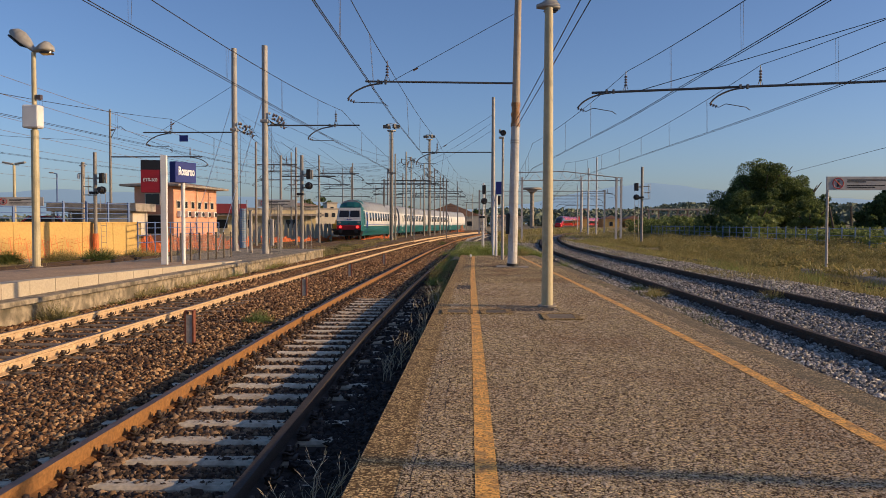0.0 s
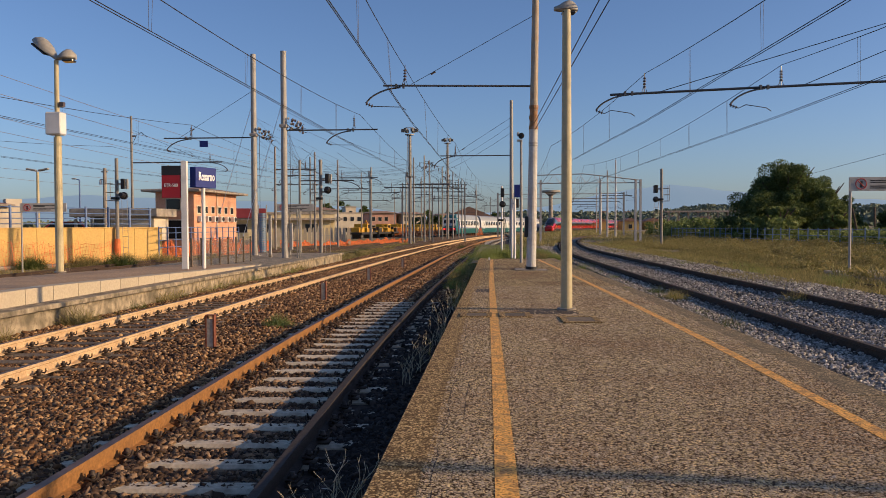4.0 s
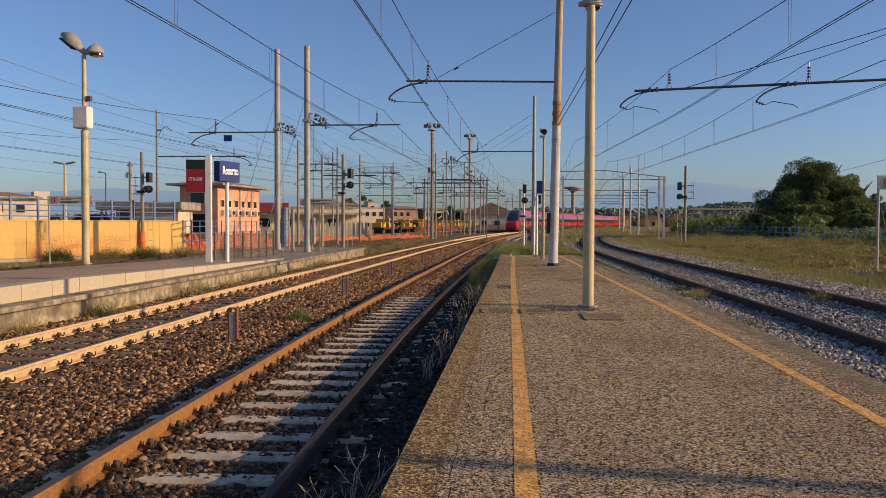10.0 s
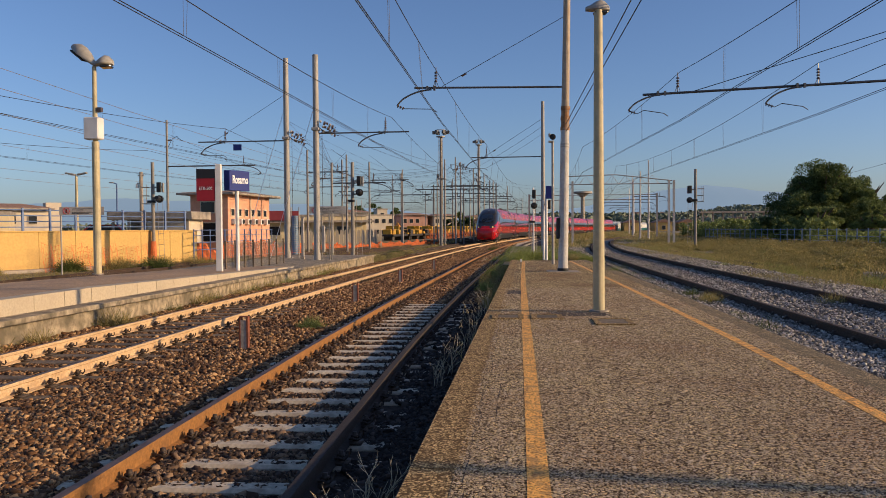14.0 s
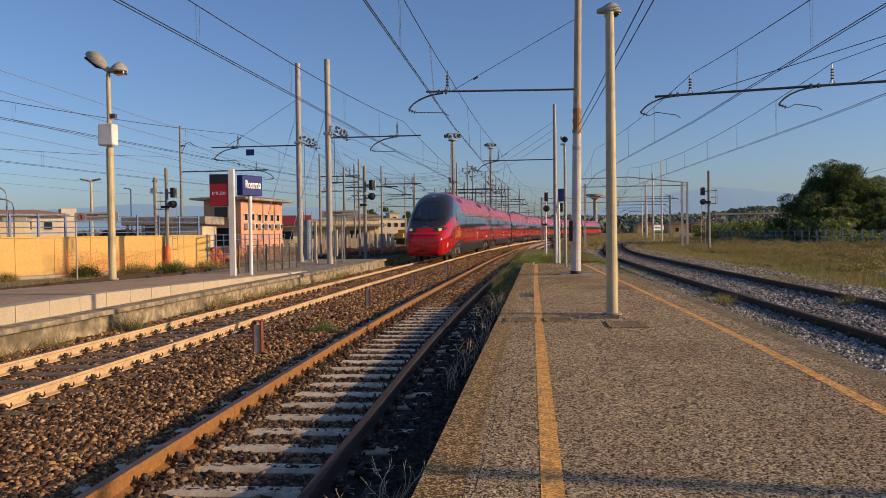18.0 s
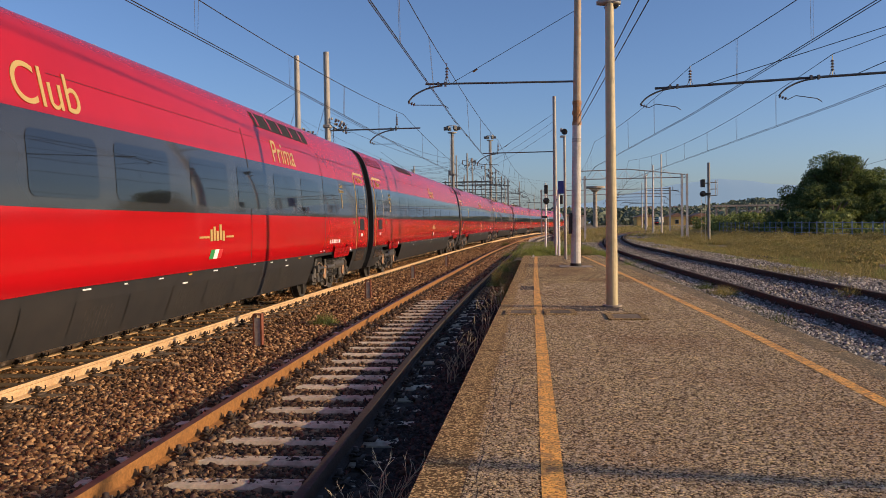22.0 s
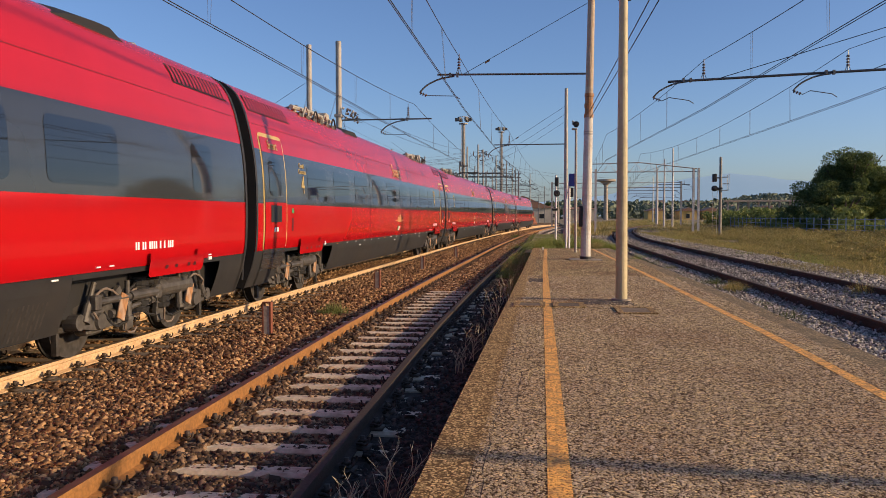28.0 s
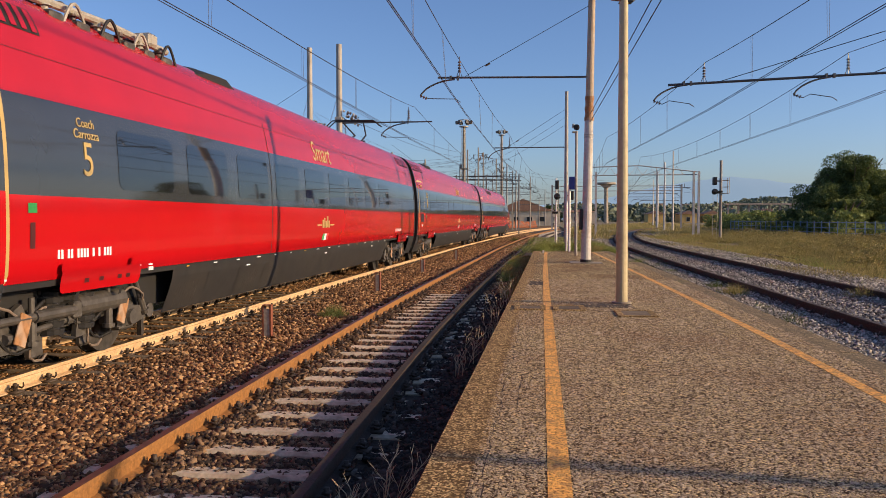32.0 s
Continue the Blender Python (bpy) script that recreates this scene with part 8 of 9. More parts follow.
viaduct = thing("viaduct", pose(0, 0, 0.9), "long grey concrete viaduct in the distance", "bridge")
Geo().box(72, 118, 330, 334, 6.2, 6.9).put("deck", CONCRETE, viaduct)
for k in range(12):
    Geo().box(73 + 4 * k, 73.4 + 4 * k, 331, 333, -1.6, 6.2).put("pier", CONCRETE, viaduct)


def tree(x, y, h, spread, label, lobes, leaf_mat, seed, n_leaf=9000, leaf=0.3, low=0.12):
    rng = np.random.default_rng(seed)
    t = thing("tree", pose(x, y, -0.2), label, "tree", "trees beyond the fence")
    g = Geo()
    g.tube([(0, 0, 0), (0.1, 0, h * 0.2), (0.0, 0.1, h * 0.42)], 0.34, 10, 0.2)
    for k in range(8):
        a = k * 0.8 + rng.uniform(0, 0.5)
        g.tube([(0, 0, h * (0.18 + 0.03 * k)), (spread * 0.25 * math.cos(a), spread * 0.25 * math.sin(a), h * (0.34 + 0.04 * k)), (spread * 0.45 * math.cos(a), spread * 0.45 * math.sin(a), h * (0.45 + 0.05 * k))], 0.14, 7, 0.04)
    g.put("trunk", BARK, t)
    c = np.array([(rng.normal(0, spread * 0.36), rng.normal(0, spread * 0.32), 0) for _ in range(lobes)])
    rad = np.hypot(c[:, 0], c[:, 1]) / spread
    top = h * (1.0 - 0.75 * np.minimum(rad, 1.1) ** 1.5) * rng.uniform(0.82, 1.06, lobes)
    c[:, 2] = rng.uniform(low * h + 0.6, np.maximum(top * 0.9, low * h + 0.8))
    r = rng.uniform(0.05, 0.13, lobes) * h
    i = rng.integers(0, lobes, n_leaf)
    d = rng.standard_normal((n_leaf, 3))
    d /= np.linalg.norm(d, axis=1)[:, None]
    p = c[i] + d * (r[i] * rng.uniform(0.6, 1.05, n_leaf))[:, None] * np.array([1, 1, 0.8])
    p[:, 2] = np.maximum(p[:, 2], 0.25)
    ob = scatter("crown", [(-0.5, -0.3, 0), (0.5, -0.35, 0.1), (0.55, 0.3, 0), (-0.45, 0.35, -0.1)], [(0, 1, 2, 3)], p, rng.uniform(0.6, 1.3, n_leaf) * leaf, rng.uniform(0, 6.28, n_leaf), leaf_mat, "dense dark crown with an uneven outline", "", tilt=0.9, parent=t, seed=seed)
    return t


tree(30.0, 83.0, 9.4, 6.2, "large dense dark green tree behind the fence", 190, LEAF, 21, 140000, 0.12)
tree(34.5, 85.0, 7.6, 4.6, "dark green tree beside the large one", 110, LEAF, 22, 70000, 0.12)
tree(27.0, 76.0, 4.2, 3.2, "lighter green shrub tree by the fence", 70, LEAF_SUN, 23, 26000, 0.13, 0.05)
tree(32.5, 77.5, 3.8, 3.0, "lighter green shrub tree by the fence", 70, LEAF_SUN, 24, 24000, 0.13, 0.05)
tree(44.0, 84.0, 6.6, 5.0, "dark green tree farther along the fence", 120, LEAF, 25, 32000, 0.21)
tree(50.0, 78.0, 6.0, 5.0, "yellowish green tree at the field's edge", 100, LEAF_SUN, 26, 22000, 0.22)
tree(-19.0, 240.0, 7.5, 7.0, "dark tree in the yard's distance", 30, LEAF, 27, 4000, 0.6)
for x, y, h, w, q in ((-66.0, 312.0, 12.5, 6.5, 28), (-57.0, 305.0, 13.4, 6.0, 29), (-50.0, 318.0, 12.0, 5.5, 30), (-22.0, 420.0, 11.5, 9.0, 31), (2.0, 430.0, 11.0, 9.0, 32)):
    tree(x, y, h, w, "dark rounded tree in the distance", 40, LEAF, q, 5000, 0.6)

# blue-grey railing along the field
field_fence = thing("field_railing", pose(0, 0, -0.1), "weathered blue-grey railing of posts and bars along the field", "railing")
FP = [(24.8 - 0.06 * k, 34.0 + 1.7 * k) for k in range(40)]
for i, (x, y) in enumerate(FP):
    Geo().box(x - 0.035, x + 0.035, y - 0.035, y + 0.035, 0, 1.42).put("post", GREY_RAIL, field_fence)
    if i:
        for z in (0.45, 0.85, 1.3):
            Geo().tube([(*FP[i - 1], z), (x, y, z)], 0.022, 5).put("bar", GREY_RAIL, field_fence)
for x, y, rx in ((28.5, 63, 12), (29.4, 62.5, 2)):
    t = thing("leaning_pole", pose(x, y, -0.2, 0, -rx, 0), "old leaning wooden pole behind the railing", "post")
    Geo().tube([(0, 0, 0), (0, 0, 3.1)], 0.09, 8).put("pole", BARK, t)


# reeds and hedge behind the railing
hx, hy = rng.uniform(24.5, 40, 900), rng.uniform(70, 130, 900)
k = (hx - 24.5) < (hy - 62) * 0.25
clump_field("hedge", list(zip(hx[k], hy[k], rng.uniform(0.4, 1.9, int(k.sum())))), list(rng.uniform(0.5, 1.1, int(k.sum()))), LEAF_SUN, "green hedge and reeds behind the railing", per=60, seed=91, leaf=0.24, category="hedge")
hx, hy = rng.uniform(24, 34, 260), rng.uniform(44, 72, 260)
clump_field("hedge", list(zip(hx, hy, rng.uniform(0.2, 0.9, 260))), list(rng.uniform(0.4, 0.8, 260)), LEAF_SUN, "low brambles behind the railing", per=60, seed=92, leaf=0.2, category="hedge")


# ---- loose ballast stones ----
STONE_V = [(-1.0, -0.35, -0.5), (0.5, -0.9, -0.45), (1.05, 0.35, -0.4), (-0.5, 1.0, -0.5), (-0.55, -0.8, 0.3), (0.75, -0.25, 0.75), (0.45, 0.85, 0.2), (-0.7, 0.3, 0.7)]
STONE_F = [(3, 2, 1, 0), (4, 5, 6, 7), (0, 1, 5, 4), (1, 2, 6, 5), (2, 3, 7, 6), (3, 0, 4, 7)]


def near_curve(xs, ys, curve, off):
    return np.abs(xs - (curve(ys) + off))


def stones(name, x0, x1, y0, y1, n, size, zf, mat, label, seed, keep=None):
    rng = np.random.default_rng(seed)
    # thicker towards the platform's near end
    u = rng.uniform(0, 1, n)
    ys = 1 / ((1 / y0) * (1 - u) + (1 / y1) * u)
    xs = rng.uniform(x0, x1, n)
    z = zf(xs, ys)
    ok = keep(xs, ys) if keep is not None else np.ones(n, bool)
    s = size * rng.lognormal(0, 0.26, n).clip(0.6, 1.7) * (1 + ys / 150)
    z = z + rng.uniform(-0.02, 0.015, n)
    scatter(name, STONE_V, STONE_F, np.stack([xs, ys, z], 1)[ok], s[ok], rng.uniform(0, 6.28, n)[ok], mat, label, "ballast stones", tilt=0.5, flat=0.7, seed=seed)


def off_sleepers(xs, ys, curve, shift, gap, y0, half=0.095):
    """True where no sleeper or rail of a track lies."""
    d = near_curve(xs, ys, curve, shift)
    ph = np.mod(ys - y0 + gap / 2, gap) - gap / 2
    return ~((d < 1.22) & (np.abs(ph) < half)) & (np.abs(d - 0.7535) > 0.09)


stones("ballast_stones", -5.75, -3.3, 2.6, 62, 78000, 0.0265, lambda x, y: -0.44 + 0.05 * np.exp(-((x + 4.4) / 0.8) ** 2), STONES, "brown and grey ballast stones between the two tracks", 31, lambda x, y: off_sleepers(x, y, NEAR_LINE, 4.22, 0.6, -4.0) & off_sleepers(x, y, MAIN, 0.0, 0.6, -4.0, 0.1))
stones("ballast_stones", -3.7, -1.7, 2.6, 50, 70000, 0.0265, lambda x, y: -0.447 + 0.04 * np.exp(-((x - NEAR_LINE(y) - 3.68) / 0.12) ** 2), TRACK_STONES, "brown ballast stones packed between the sleepers", 32, lambda x, y: (off_sleepers(x, y, NEAR_LINE, 4.22, 0.6, -4.0, 0.078) | ((x - NEAR_LINE(y) > 3.57) & (x - NEAR_LINE(y) < 3.76))) & (x < LEFT_EDGE(y) - 0.03))
# This strip's shade is put into the stones' colour, along with dirt.
stones("ballast_stones", -2.3, -0.6, 2.6, 40, 50000, 0.03, lambda x, y: -0.435 + 0 * x, DIRTY_SHADED_STONES, "dirty stones darkened for the shade under the platform edge", 36, lambda x, y: (x - NEAR_LINE(y) - 4.22 > 0.93 + 0.12 * np.sin(y * 3.1) + 0.12 * np.sin(y * 7.7)) & (x < LEFT_EDGE(y) - 0.03))
stones("ballast_stones", -8.7, -5.7, 6.0, 60, 42000, 0.029, lambda x, y: -0.455 + 0 * x, STONES, "brown ballast stones along the main track", 33, lambda x, y: off_sleepers(x, y, MAIN, 0.0, 0.6, -4.0, 0.1))
stones("pale_stones", 3.5, 7.6, 5.0, 70, 150000, 0.021, lambda x, y: np.clip(-0.03 + 0.085 * (x - SIDING(y) + 0.75), -0.05, 0.13), PALE_STONES, "pale grey ballast stones round the siding", 34, lambda x, y: (x > RIGHT_EDGE(y) + 0.02) & (np.abs(near_curve(x, y, SIDING, 0.0) - 0.7535) > 0.09))

stones("ballast_stones", -8.6, -0.75, 20, 110, 90000, 0.03, lambda x, y: -0.43 + 0 * x, STONES, "brown ballast farther along the tracks", 35, lambda x, y: (np.abs(near_curve(x, y, MAIN, 0.0) - 0.7535) > 0.09) & (np.abs(near_curve(x, y, NEAR_LINE, 4.22) - 0.7535) > 0.09) & off_sleepers(x, y, NEAR_LINE, 4.22, 0.6, -4.0, 0.07) & (x > MAIN(y) - 2.0) & (x < np.minimum(MAIN(y) + 6.0, np.where(y < 38, LEFT_EDGE(y) - 0.05, 99))))

# ---- grit of the asphalt ----
def grit(x0, x1, y0, y1, n, size, seed):
    r = np.random.default_rng(seed)
    u = r.uniform(0, 1, n)
    ys = 1 / ((1 / y0) * (1 - u) + (1 / y1) * u)
    xs = r.uniform(x0, x1, n)
    ok = (np.abs(xs - LINE_LEFT(ys) - 0.065) > 0.08) & (np.abs(xs - LINE_RIGHT(ys) - 0.06) > 0.075) & (xs < RIGHT_EDGE(ys) - 0.3) & ~((np.abs(ys - 13.4) < 0.36) & (xs < 0.7)) & ~((np.abs(ys - 12.75) < 0.44) & (np.abs(xs - 1.42) < 0.32))
    s = size * r.lognormal(0, 0.3, n) * (0.6 + ys / 14)
    base = [(1, 0, 0), (0.2, 0.9, 0), (-0.9, 0.3, 0), (-0.3, -0.9, 0), (0.05, 0.1, 0.6)]
    ob = scatter("asphalt_grit", base, [(0, 1, 4), (1, 2, 4), (2, 3, 4), (3, 0, 4)], np.stack([xs, ys, np.full(n, -0.001)], 1)[ok], s[ok], r.uniform(0, 6.28, n)[ok], GRIT, "pale grit standing out of the worn asphalt", "grit", flat=0.8, seed=seed)
    return ob


grit(-0.42, 3.3, 4.0, 20.0, 80000, 0.0088, 91)

# ---- weeds and grass ----
BLADE_V = [(-0.016, 0, 0), (0.016, 0, 0), (0.07, 0.06, 0.45), (0.045, 0.06, 0.45), (0.24, 0.3, 0.75), (0.22, 0.3, 0.75)]
BLADE_F = [(0, 1, 2, 3), (3, 2, 4, 5)]


WIDE_V = [(-0.03, 0, 0), (0.03, 0, 0), (0.12, 0.08, 0.4), (0.06, 0.08, 0.42), (0.32, 0.34, 0.62), (0.28, 0.34, 0.66)]


def grass(name, xs, ys, zs, sizes, mat, label, seed, tilt=0.35, category="grass", shape=BLADE_V):
    rng = np.random.default_rng(seed)
    n = len(xs)
    return scatter(name, shape, BLADE_F, np.stack([xs, ys, zs], 1), sizes, rng.uniform(0, 6.28, n), mat, label, category, tilt=tilt, seed=seed)


rng = np.random.default_rng(51)


def patchy(n, x0, x1, y0, y1, scale, cut, seed):
    r = np.random.default_rng(seed)
    xs, ys = r.uniform(x0, x1, n), r.uniform(y0, y1, n)
    f = np.sin(xs / scale + 1.3 * np.sin(ys / scale * 0.7)) + np.sin(ys / scale * 1.1 + 0.8 * np.sin(xs / scale * 1.7) + seed) + r.normal(0, 0.5, n)
    k = f > cut
    return xs[k], ys[k]


# mounds of tall weeds between the sidings and the railing
r = np.random.default_rng(261)
n = 620
my = 1 / r.uniform(1 / 85, 1 / 21, n)
ml = 9.0 + np.maximum(0, my - 30) * 0.05 + np.maximum(0, my - 60) * 0.12
mx = ml + (24.0 - ml) * r.uniform(0, 1, n) ** 0.8
k = ~((mx < 14.9) & (my < 24.2)) & (ml < 22)
mx, my = mx[k], my[k]
mr_ = r.uniform(0.45, 1.0, len(mx)) * (0.75 + 0.35 * np.sin(mx / 2.3 + my / 5))
clump_field("weed_mounds", list(zip(mx, my, -0.15 + 0.3 * mr_)), list(mr_), WEED, "mounds of tall olive and straw-coloured weeds", per=520, seed=262, squash=0.62, leaf=0.062, category="weeds")
k = my < 48
clump_field("weed_mounds", list(zip(mx[k] + 0.6, my[k] + 0.3, np.full(int(k.sum()), -0.1))), list(mr_[k] * 0.6), LEAF_SUN, "low green weeds among the dry mounds", per=260, seed=263, squash=0.5, leaf=0.06, category="weeds")

# field of dry grass between the sidings and the railing
r = np.random.default_rng(61)
n = 150000
ys = 1 / r.uniform(1 / 110, 1 / 20, n)
xs = r.uniform(0, 1, n)
left = 8.2 + np.maximum(0, ys - 30) * 0.05 + np.maximum(0, ys - 60) * 0.12
xs = left + (24.5 - left) * xs
k = ~((xs > 9.0) & (xs < 14.6) & (ys < 23.8)) & (left < 23)
xs, ys = xs[k], ys[k]
tall = 0.55 + 0.28 * np.sin(xs / 1.7 + np.sin(ys / 3)) + 0.28 * np.sin(ys / 4.1 + 1.3 * np.sin(xs / 2.3))
grass("field_grass", xs, ys, np.full(len(xs), -0.15), r.uniform(0.2, 0.52, len(xs)) * np.clip(tall, 0.22, 1.0) * (0.85 + ys / 160), FIELD, "tall dry grass and weeds filling the field", 62, 0.45)
k = (xs < 13 + ys * 0.02) & (np.sin(xs * 1.1 + ys * 0.35) + r.normal(0, 0.6, len(xs)) > 0.9) & (ys > 24)
grass("low_green_weeds", xs[k], ys[k] - 0.1, np.full(int(k.sum()), -0.13), r.uniform(0.12, 0.34, int(k.sum())), GREEN, "low green weeds at the field's edge", 60, 0.7, shape=WIDE_V)
xs, ys = patchy(52000, 6.6, 9.4, 9, 70, 1.1, 0.1, 63)
k = xs > 7.0 + 0.9 * np.sin(ys * 0.5)
xs, ys = xs[k], ys[k]
grass("siding_weeds", xs, ys, np.full(len(xs), -0.10), r.uniform(0.08, 0.36, len(xs)), GRASS, "weeds growing over the second siding", 64, 0.45, shape=WIDE_V)
xs, ys = patchy(24000, 9.3, 14.6, 10, 23.8, 0.9, 0.0, 65)
grass("low_platform_weeds", xs, ys, np.full(len(xs), 0.19), r.uniform(0.1, 0.4, len(xs)), GRASS, "weeds on the low concrete platform", 66, shape=WIDE_V)
r = np.random.default_rng(161)
ys = 1 / r.uniform(1 / 260, 1 / 62, 60000)
xs = r.uniform(0, 1, 60000) * 34 + 2.5
k = (xs > MAIN(ys) + 6.5) & (np.abs(xs - SIDING(np.minimum(ys, 200))) > 0.95) & (np.sin(xs / 2.1 + np.sin(ys / 5)) + np.sin(ys / 6.3) + r.normal(0, 0.6, 60000) > -0.7)
xs, ys = xs[k], ys[k]
grass("yard_grass", xs, ys, np.full(len(xs), -0.16), r.uniform(0.15, 0.55, len(xs)) * (0.7 + ys / 150), GRASS, "patchy dry grass and weeds beyond the sidings", 162, 0.5, shape=WIDE_V)
# weeds at the platform's end and between the lines
xs, ys = patchy(26000, -1.2, 3.6, 36.4, 72, 0.9, -0.4, 67)
grass("platform_end_weeds", xs, ys, np.full(len(xs), -0.35), rng.uniform(0.15, 0.45, len(xs)), LEAF_SUN, "green weeds sprawling past the platform end", 68, 0.5)
tagged(Geo().prism(((-1.6, -0.62), (3.4, -0.62), (2.9, -0.2), (-0.9, -0.2)), 37, 75, "y").put("earth_bank", GROUND), "low earth strip continuing the platform", "ground", kind="structure")
xs, ys = patchy(30000, -9.6, -8.85, 45, 95, 1.2, -0.2, 69)
grass("track_edge_weeds", xs, ys, np.full(len(xs), -0.6), rng.uniform(0.2, 0.6, len(xs)), GRASS, "dry weeds beside the main track", 70, 0.45)
xs, ys = patchy(30000, -21, -9.3, 46.5, 130, 2.2, 0.7, 71)
grass("yard_weeds", xs, ys, np.full(len(xs), -0.62), rng.uniform(0.12, 0.4, len(xs)) * (1 + ys / 200), GRASS, "patchy weeds over the yard", 72, 0.45)
xs, ys = patchy(22000, -23, -14.2, 18, 46, 1.3, 0.6, 73)
grass("yard_weeds", xs, ys, np.full(len(xs), -0.62), rng.uniform(0.12, 0.45, len(xs)), GRASS, "weeds between the ochre wall and the far platform", 74, 0.45)
r_ = np.random.default_rng(91)
ys = 11 + 59 * r_.uniform(0, 1, 110000) ** 1.5
off = r_.uniform(1.0, 4.4, len(ys))
xs = SIDING(ys) + off
k = np.sin(xs * 2.1 + 0.6 * ys) + np.sin(ys * 0.9 + 1.2) + np.sin(ys * 0.37) + r_.normal(0, 0.5, len(ys)) + (off - 2.6) * 0.8 > 0.55
grass("siding_weeds", xs[k], ys[k], np.full(int(k.sum()), -0.06), r_.uniform(0.12, 0.42, int(k.sum())), GRASS, "mixed weeds between the two sidings", 92, 0.5)
k = np.sin(xs * 1.7 - 0.5 * ys) + np.sin(ys * 0.7 + 2.0) + r_.normal(0, 0.4, len(ys)) + (off - 2.6) * 0.6 > 1.15
grass("siding_weeds", xs[k], ys[k], np.full(int(k.sum()), -0.06), r_.uniform(0.10, 0.34, int(k.sum())), WEED_SUN, "fresh green weeds between the two sidings", 93, 0.6)
# a line of low green weeds under the platform's edge, thicker far off
ys = np.concatenate([rng.uniform(17, 37, 3000), rng.uniform(11, 17, 40)])
xs = LEFT_EDGE(ys) - np.abs(rng.normal(0.0, 0.16, len(ys))) - 0.04
k = np.sin(ys * 1.7) + np.sin(ys * 0.6 + 1) + rng.normal(0, 0.3, len(ys)) > 0.1
grass("platform_edge_weeds", xs[k], ys[k], np.full(int(k.sum()), -0.46), rng.uniform(0.12, 0.5, int(k.sum())), GRASS, "tufts of weeds under the platform edge", 76, 0.4)
ys = rng.uniform(9, 44, 9000)
xs = -8.72 + np.abs(rng.normal(0.0, 0.1, len(ys)))
k = np.sin(ys * 1.3) + np.sin(ys * 0.53 + 2) + rng.normal(0, 0.5, len(ys)) > 1.3
grass("far_platform_weeds", xs[k], ys[k], np.full(int(k.sum()), -0.62), rng.uniform(0.15, 0.6, int(k.sum())), GRASS, "dry weeds along the foot of the far platform", 77, 0.3)
xs, ys = patchy(2600, 3.45, 3.95, 9, 36, 0.8, 0.5, 78)
grass("siding_edge_weeds", xs, ys, np.full(len(xs), -0.1), rng.uniform(0.1, 0.32, len(xs)), GREEN, "small weeds along the siding edge of the platform", 79, 0.5)


def bush(x, y, z, r, mat, label, seed, n=1500, height=1.0, name="shrub"):
    r_ = np.random.default_rng(seed)
    xs, ys = x + r_.normal(0, r * 0.5, n), y + r_.normal(0, r * 0.5, n)
    return grass(name, xs, ys, np.full(n, z), r_.uniform(0.3, 0.9, n) * height * np.exp(-((xs - x) ** 2 + (ys - y) ** 2) / (2 * r * r)), mat, label, seed, 0.6, "weed", [(a * 0.5 if c == 0 else a - 0.012 * (i in (2, 4)), b, c) for i, (a, b, c) in enumerate(BLADE_V)])


bush(-8.4, 15.6, -0.62, 0.4, GRASS, "large dry weed clump at the far platform's foot", 81, 1700, 0.8)
for i, (y, r, h, m) in enumerate(((11.9, 0.2, 0.5, GRASS), (13.1, 0.2, 0.7, GRASS), (18.6, 0.3, 0.55, GREEN), (20.2, 0.25, 0.7, GRASS), (21.4, 0.35, 0.6, GREEN), (23.0, 0.3, 0.75, GRASS), (24.2, 0.4, 0.6, WEED_SUN), (26.0, 0.35, 0.75, GRASS), (28.1, 0.4, 0.7, WEED_SUN), (30.5, 0.5, 0.7, GRASS), (33.0, 0.45, 0.7, WEED_SUN), (36.0, 0.6, 0.6, GRASS))):
    bush(-8.5, y, -0.62, r, m, "straggling weeds against the far platform's wall", 520 + i, 700, h)
bush(-8.3, 17.2, -0.62, 0.22, GRASS, "weed clump at the far platform's foot", 82, 500, 0.5)
bush(-4.1, 15.0, -0.42, 0.28, WEED_SUN, "small green weed in the ballast", 83, 1100, 0.42)
bush(-19.5, 40.5, -0.62, 0.8, GREEN, "green bush by the ochre wall", 84, 1500, 1.3)
for i, (x, y, r, h, m) in enumerate(((-22.2, 42.0, 0.9, 1.1, GRASS), (-21.0, 44.0, 1.0, 1.2, GRASS), (-23.8, 39.6, 0.7, 1.2, GREEN), (-19.8, 46.2, 1.0, 1.1, GRASS), (-18.6, 44.8, 0.8, 0.9, GRASS), (-25.8, 36.0, 0.6, 0.8, GRASS), (-17.3, 47.6, 0.9, 1.1, GRASS), (-28.2, 31.0, 0.5, 0.7, GRASS))):
    bush(x, y, -0.62, r, m, "tall mixed weeds at the foot of the ochre wall", 410 + i, 2200, h)
for i, (x, y) in enumerate(((-35.2, 52.0), (-34.2, 52.4), (-33.2, 52.9))):
    bush(x, y, 0.55, 0.6, GREEN, "low dark shrub behind the railing", 540 + i, 1200, 1.0)
bush(-12.2, 49.5, -0.62, 0.7, GREEN, "green bush at the far platform's end", 85, 1200, 1.0)
bush(-9.8, 60.0, -0.62, 0.6, GREEN, "green bush beside the main track", 86, 900, 1.1)
bush(-2.6, 70.0, -0.5, 0.5, GREEN, "green weed between the tracks", 87, 700, 0.8)
bush(7.0, 17.8, -0.1, 0.3, DRY, "dry weed clump between the siding rails", 88, 600, 0.55)
bush(3.8, 18.5, -0.1, 0.28, GREEN, "green weed clump by the siding", 89, 500, 0.4)
bush(5.2, 20.0, -0.1, 0.25, DRY, "dry weed between the siding rails", 90, 400, 0.35)
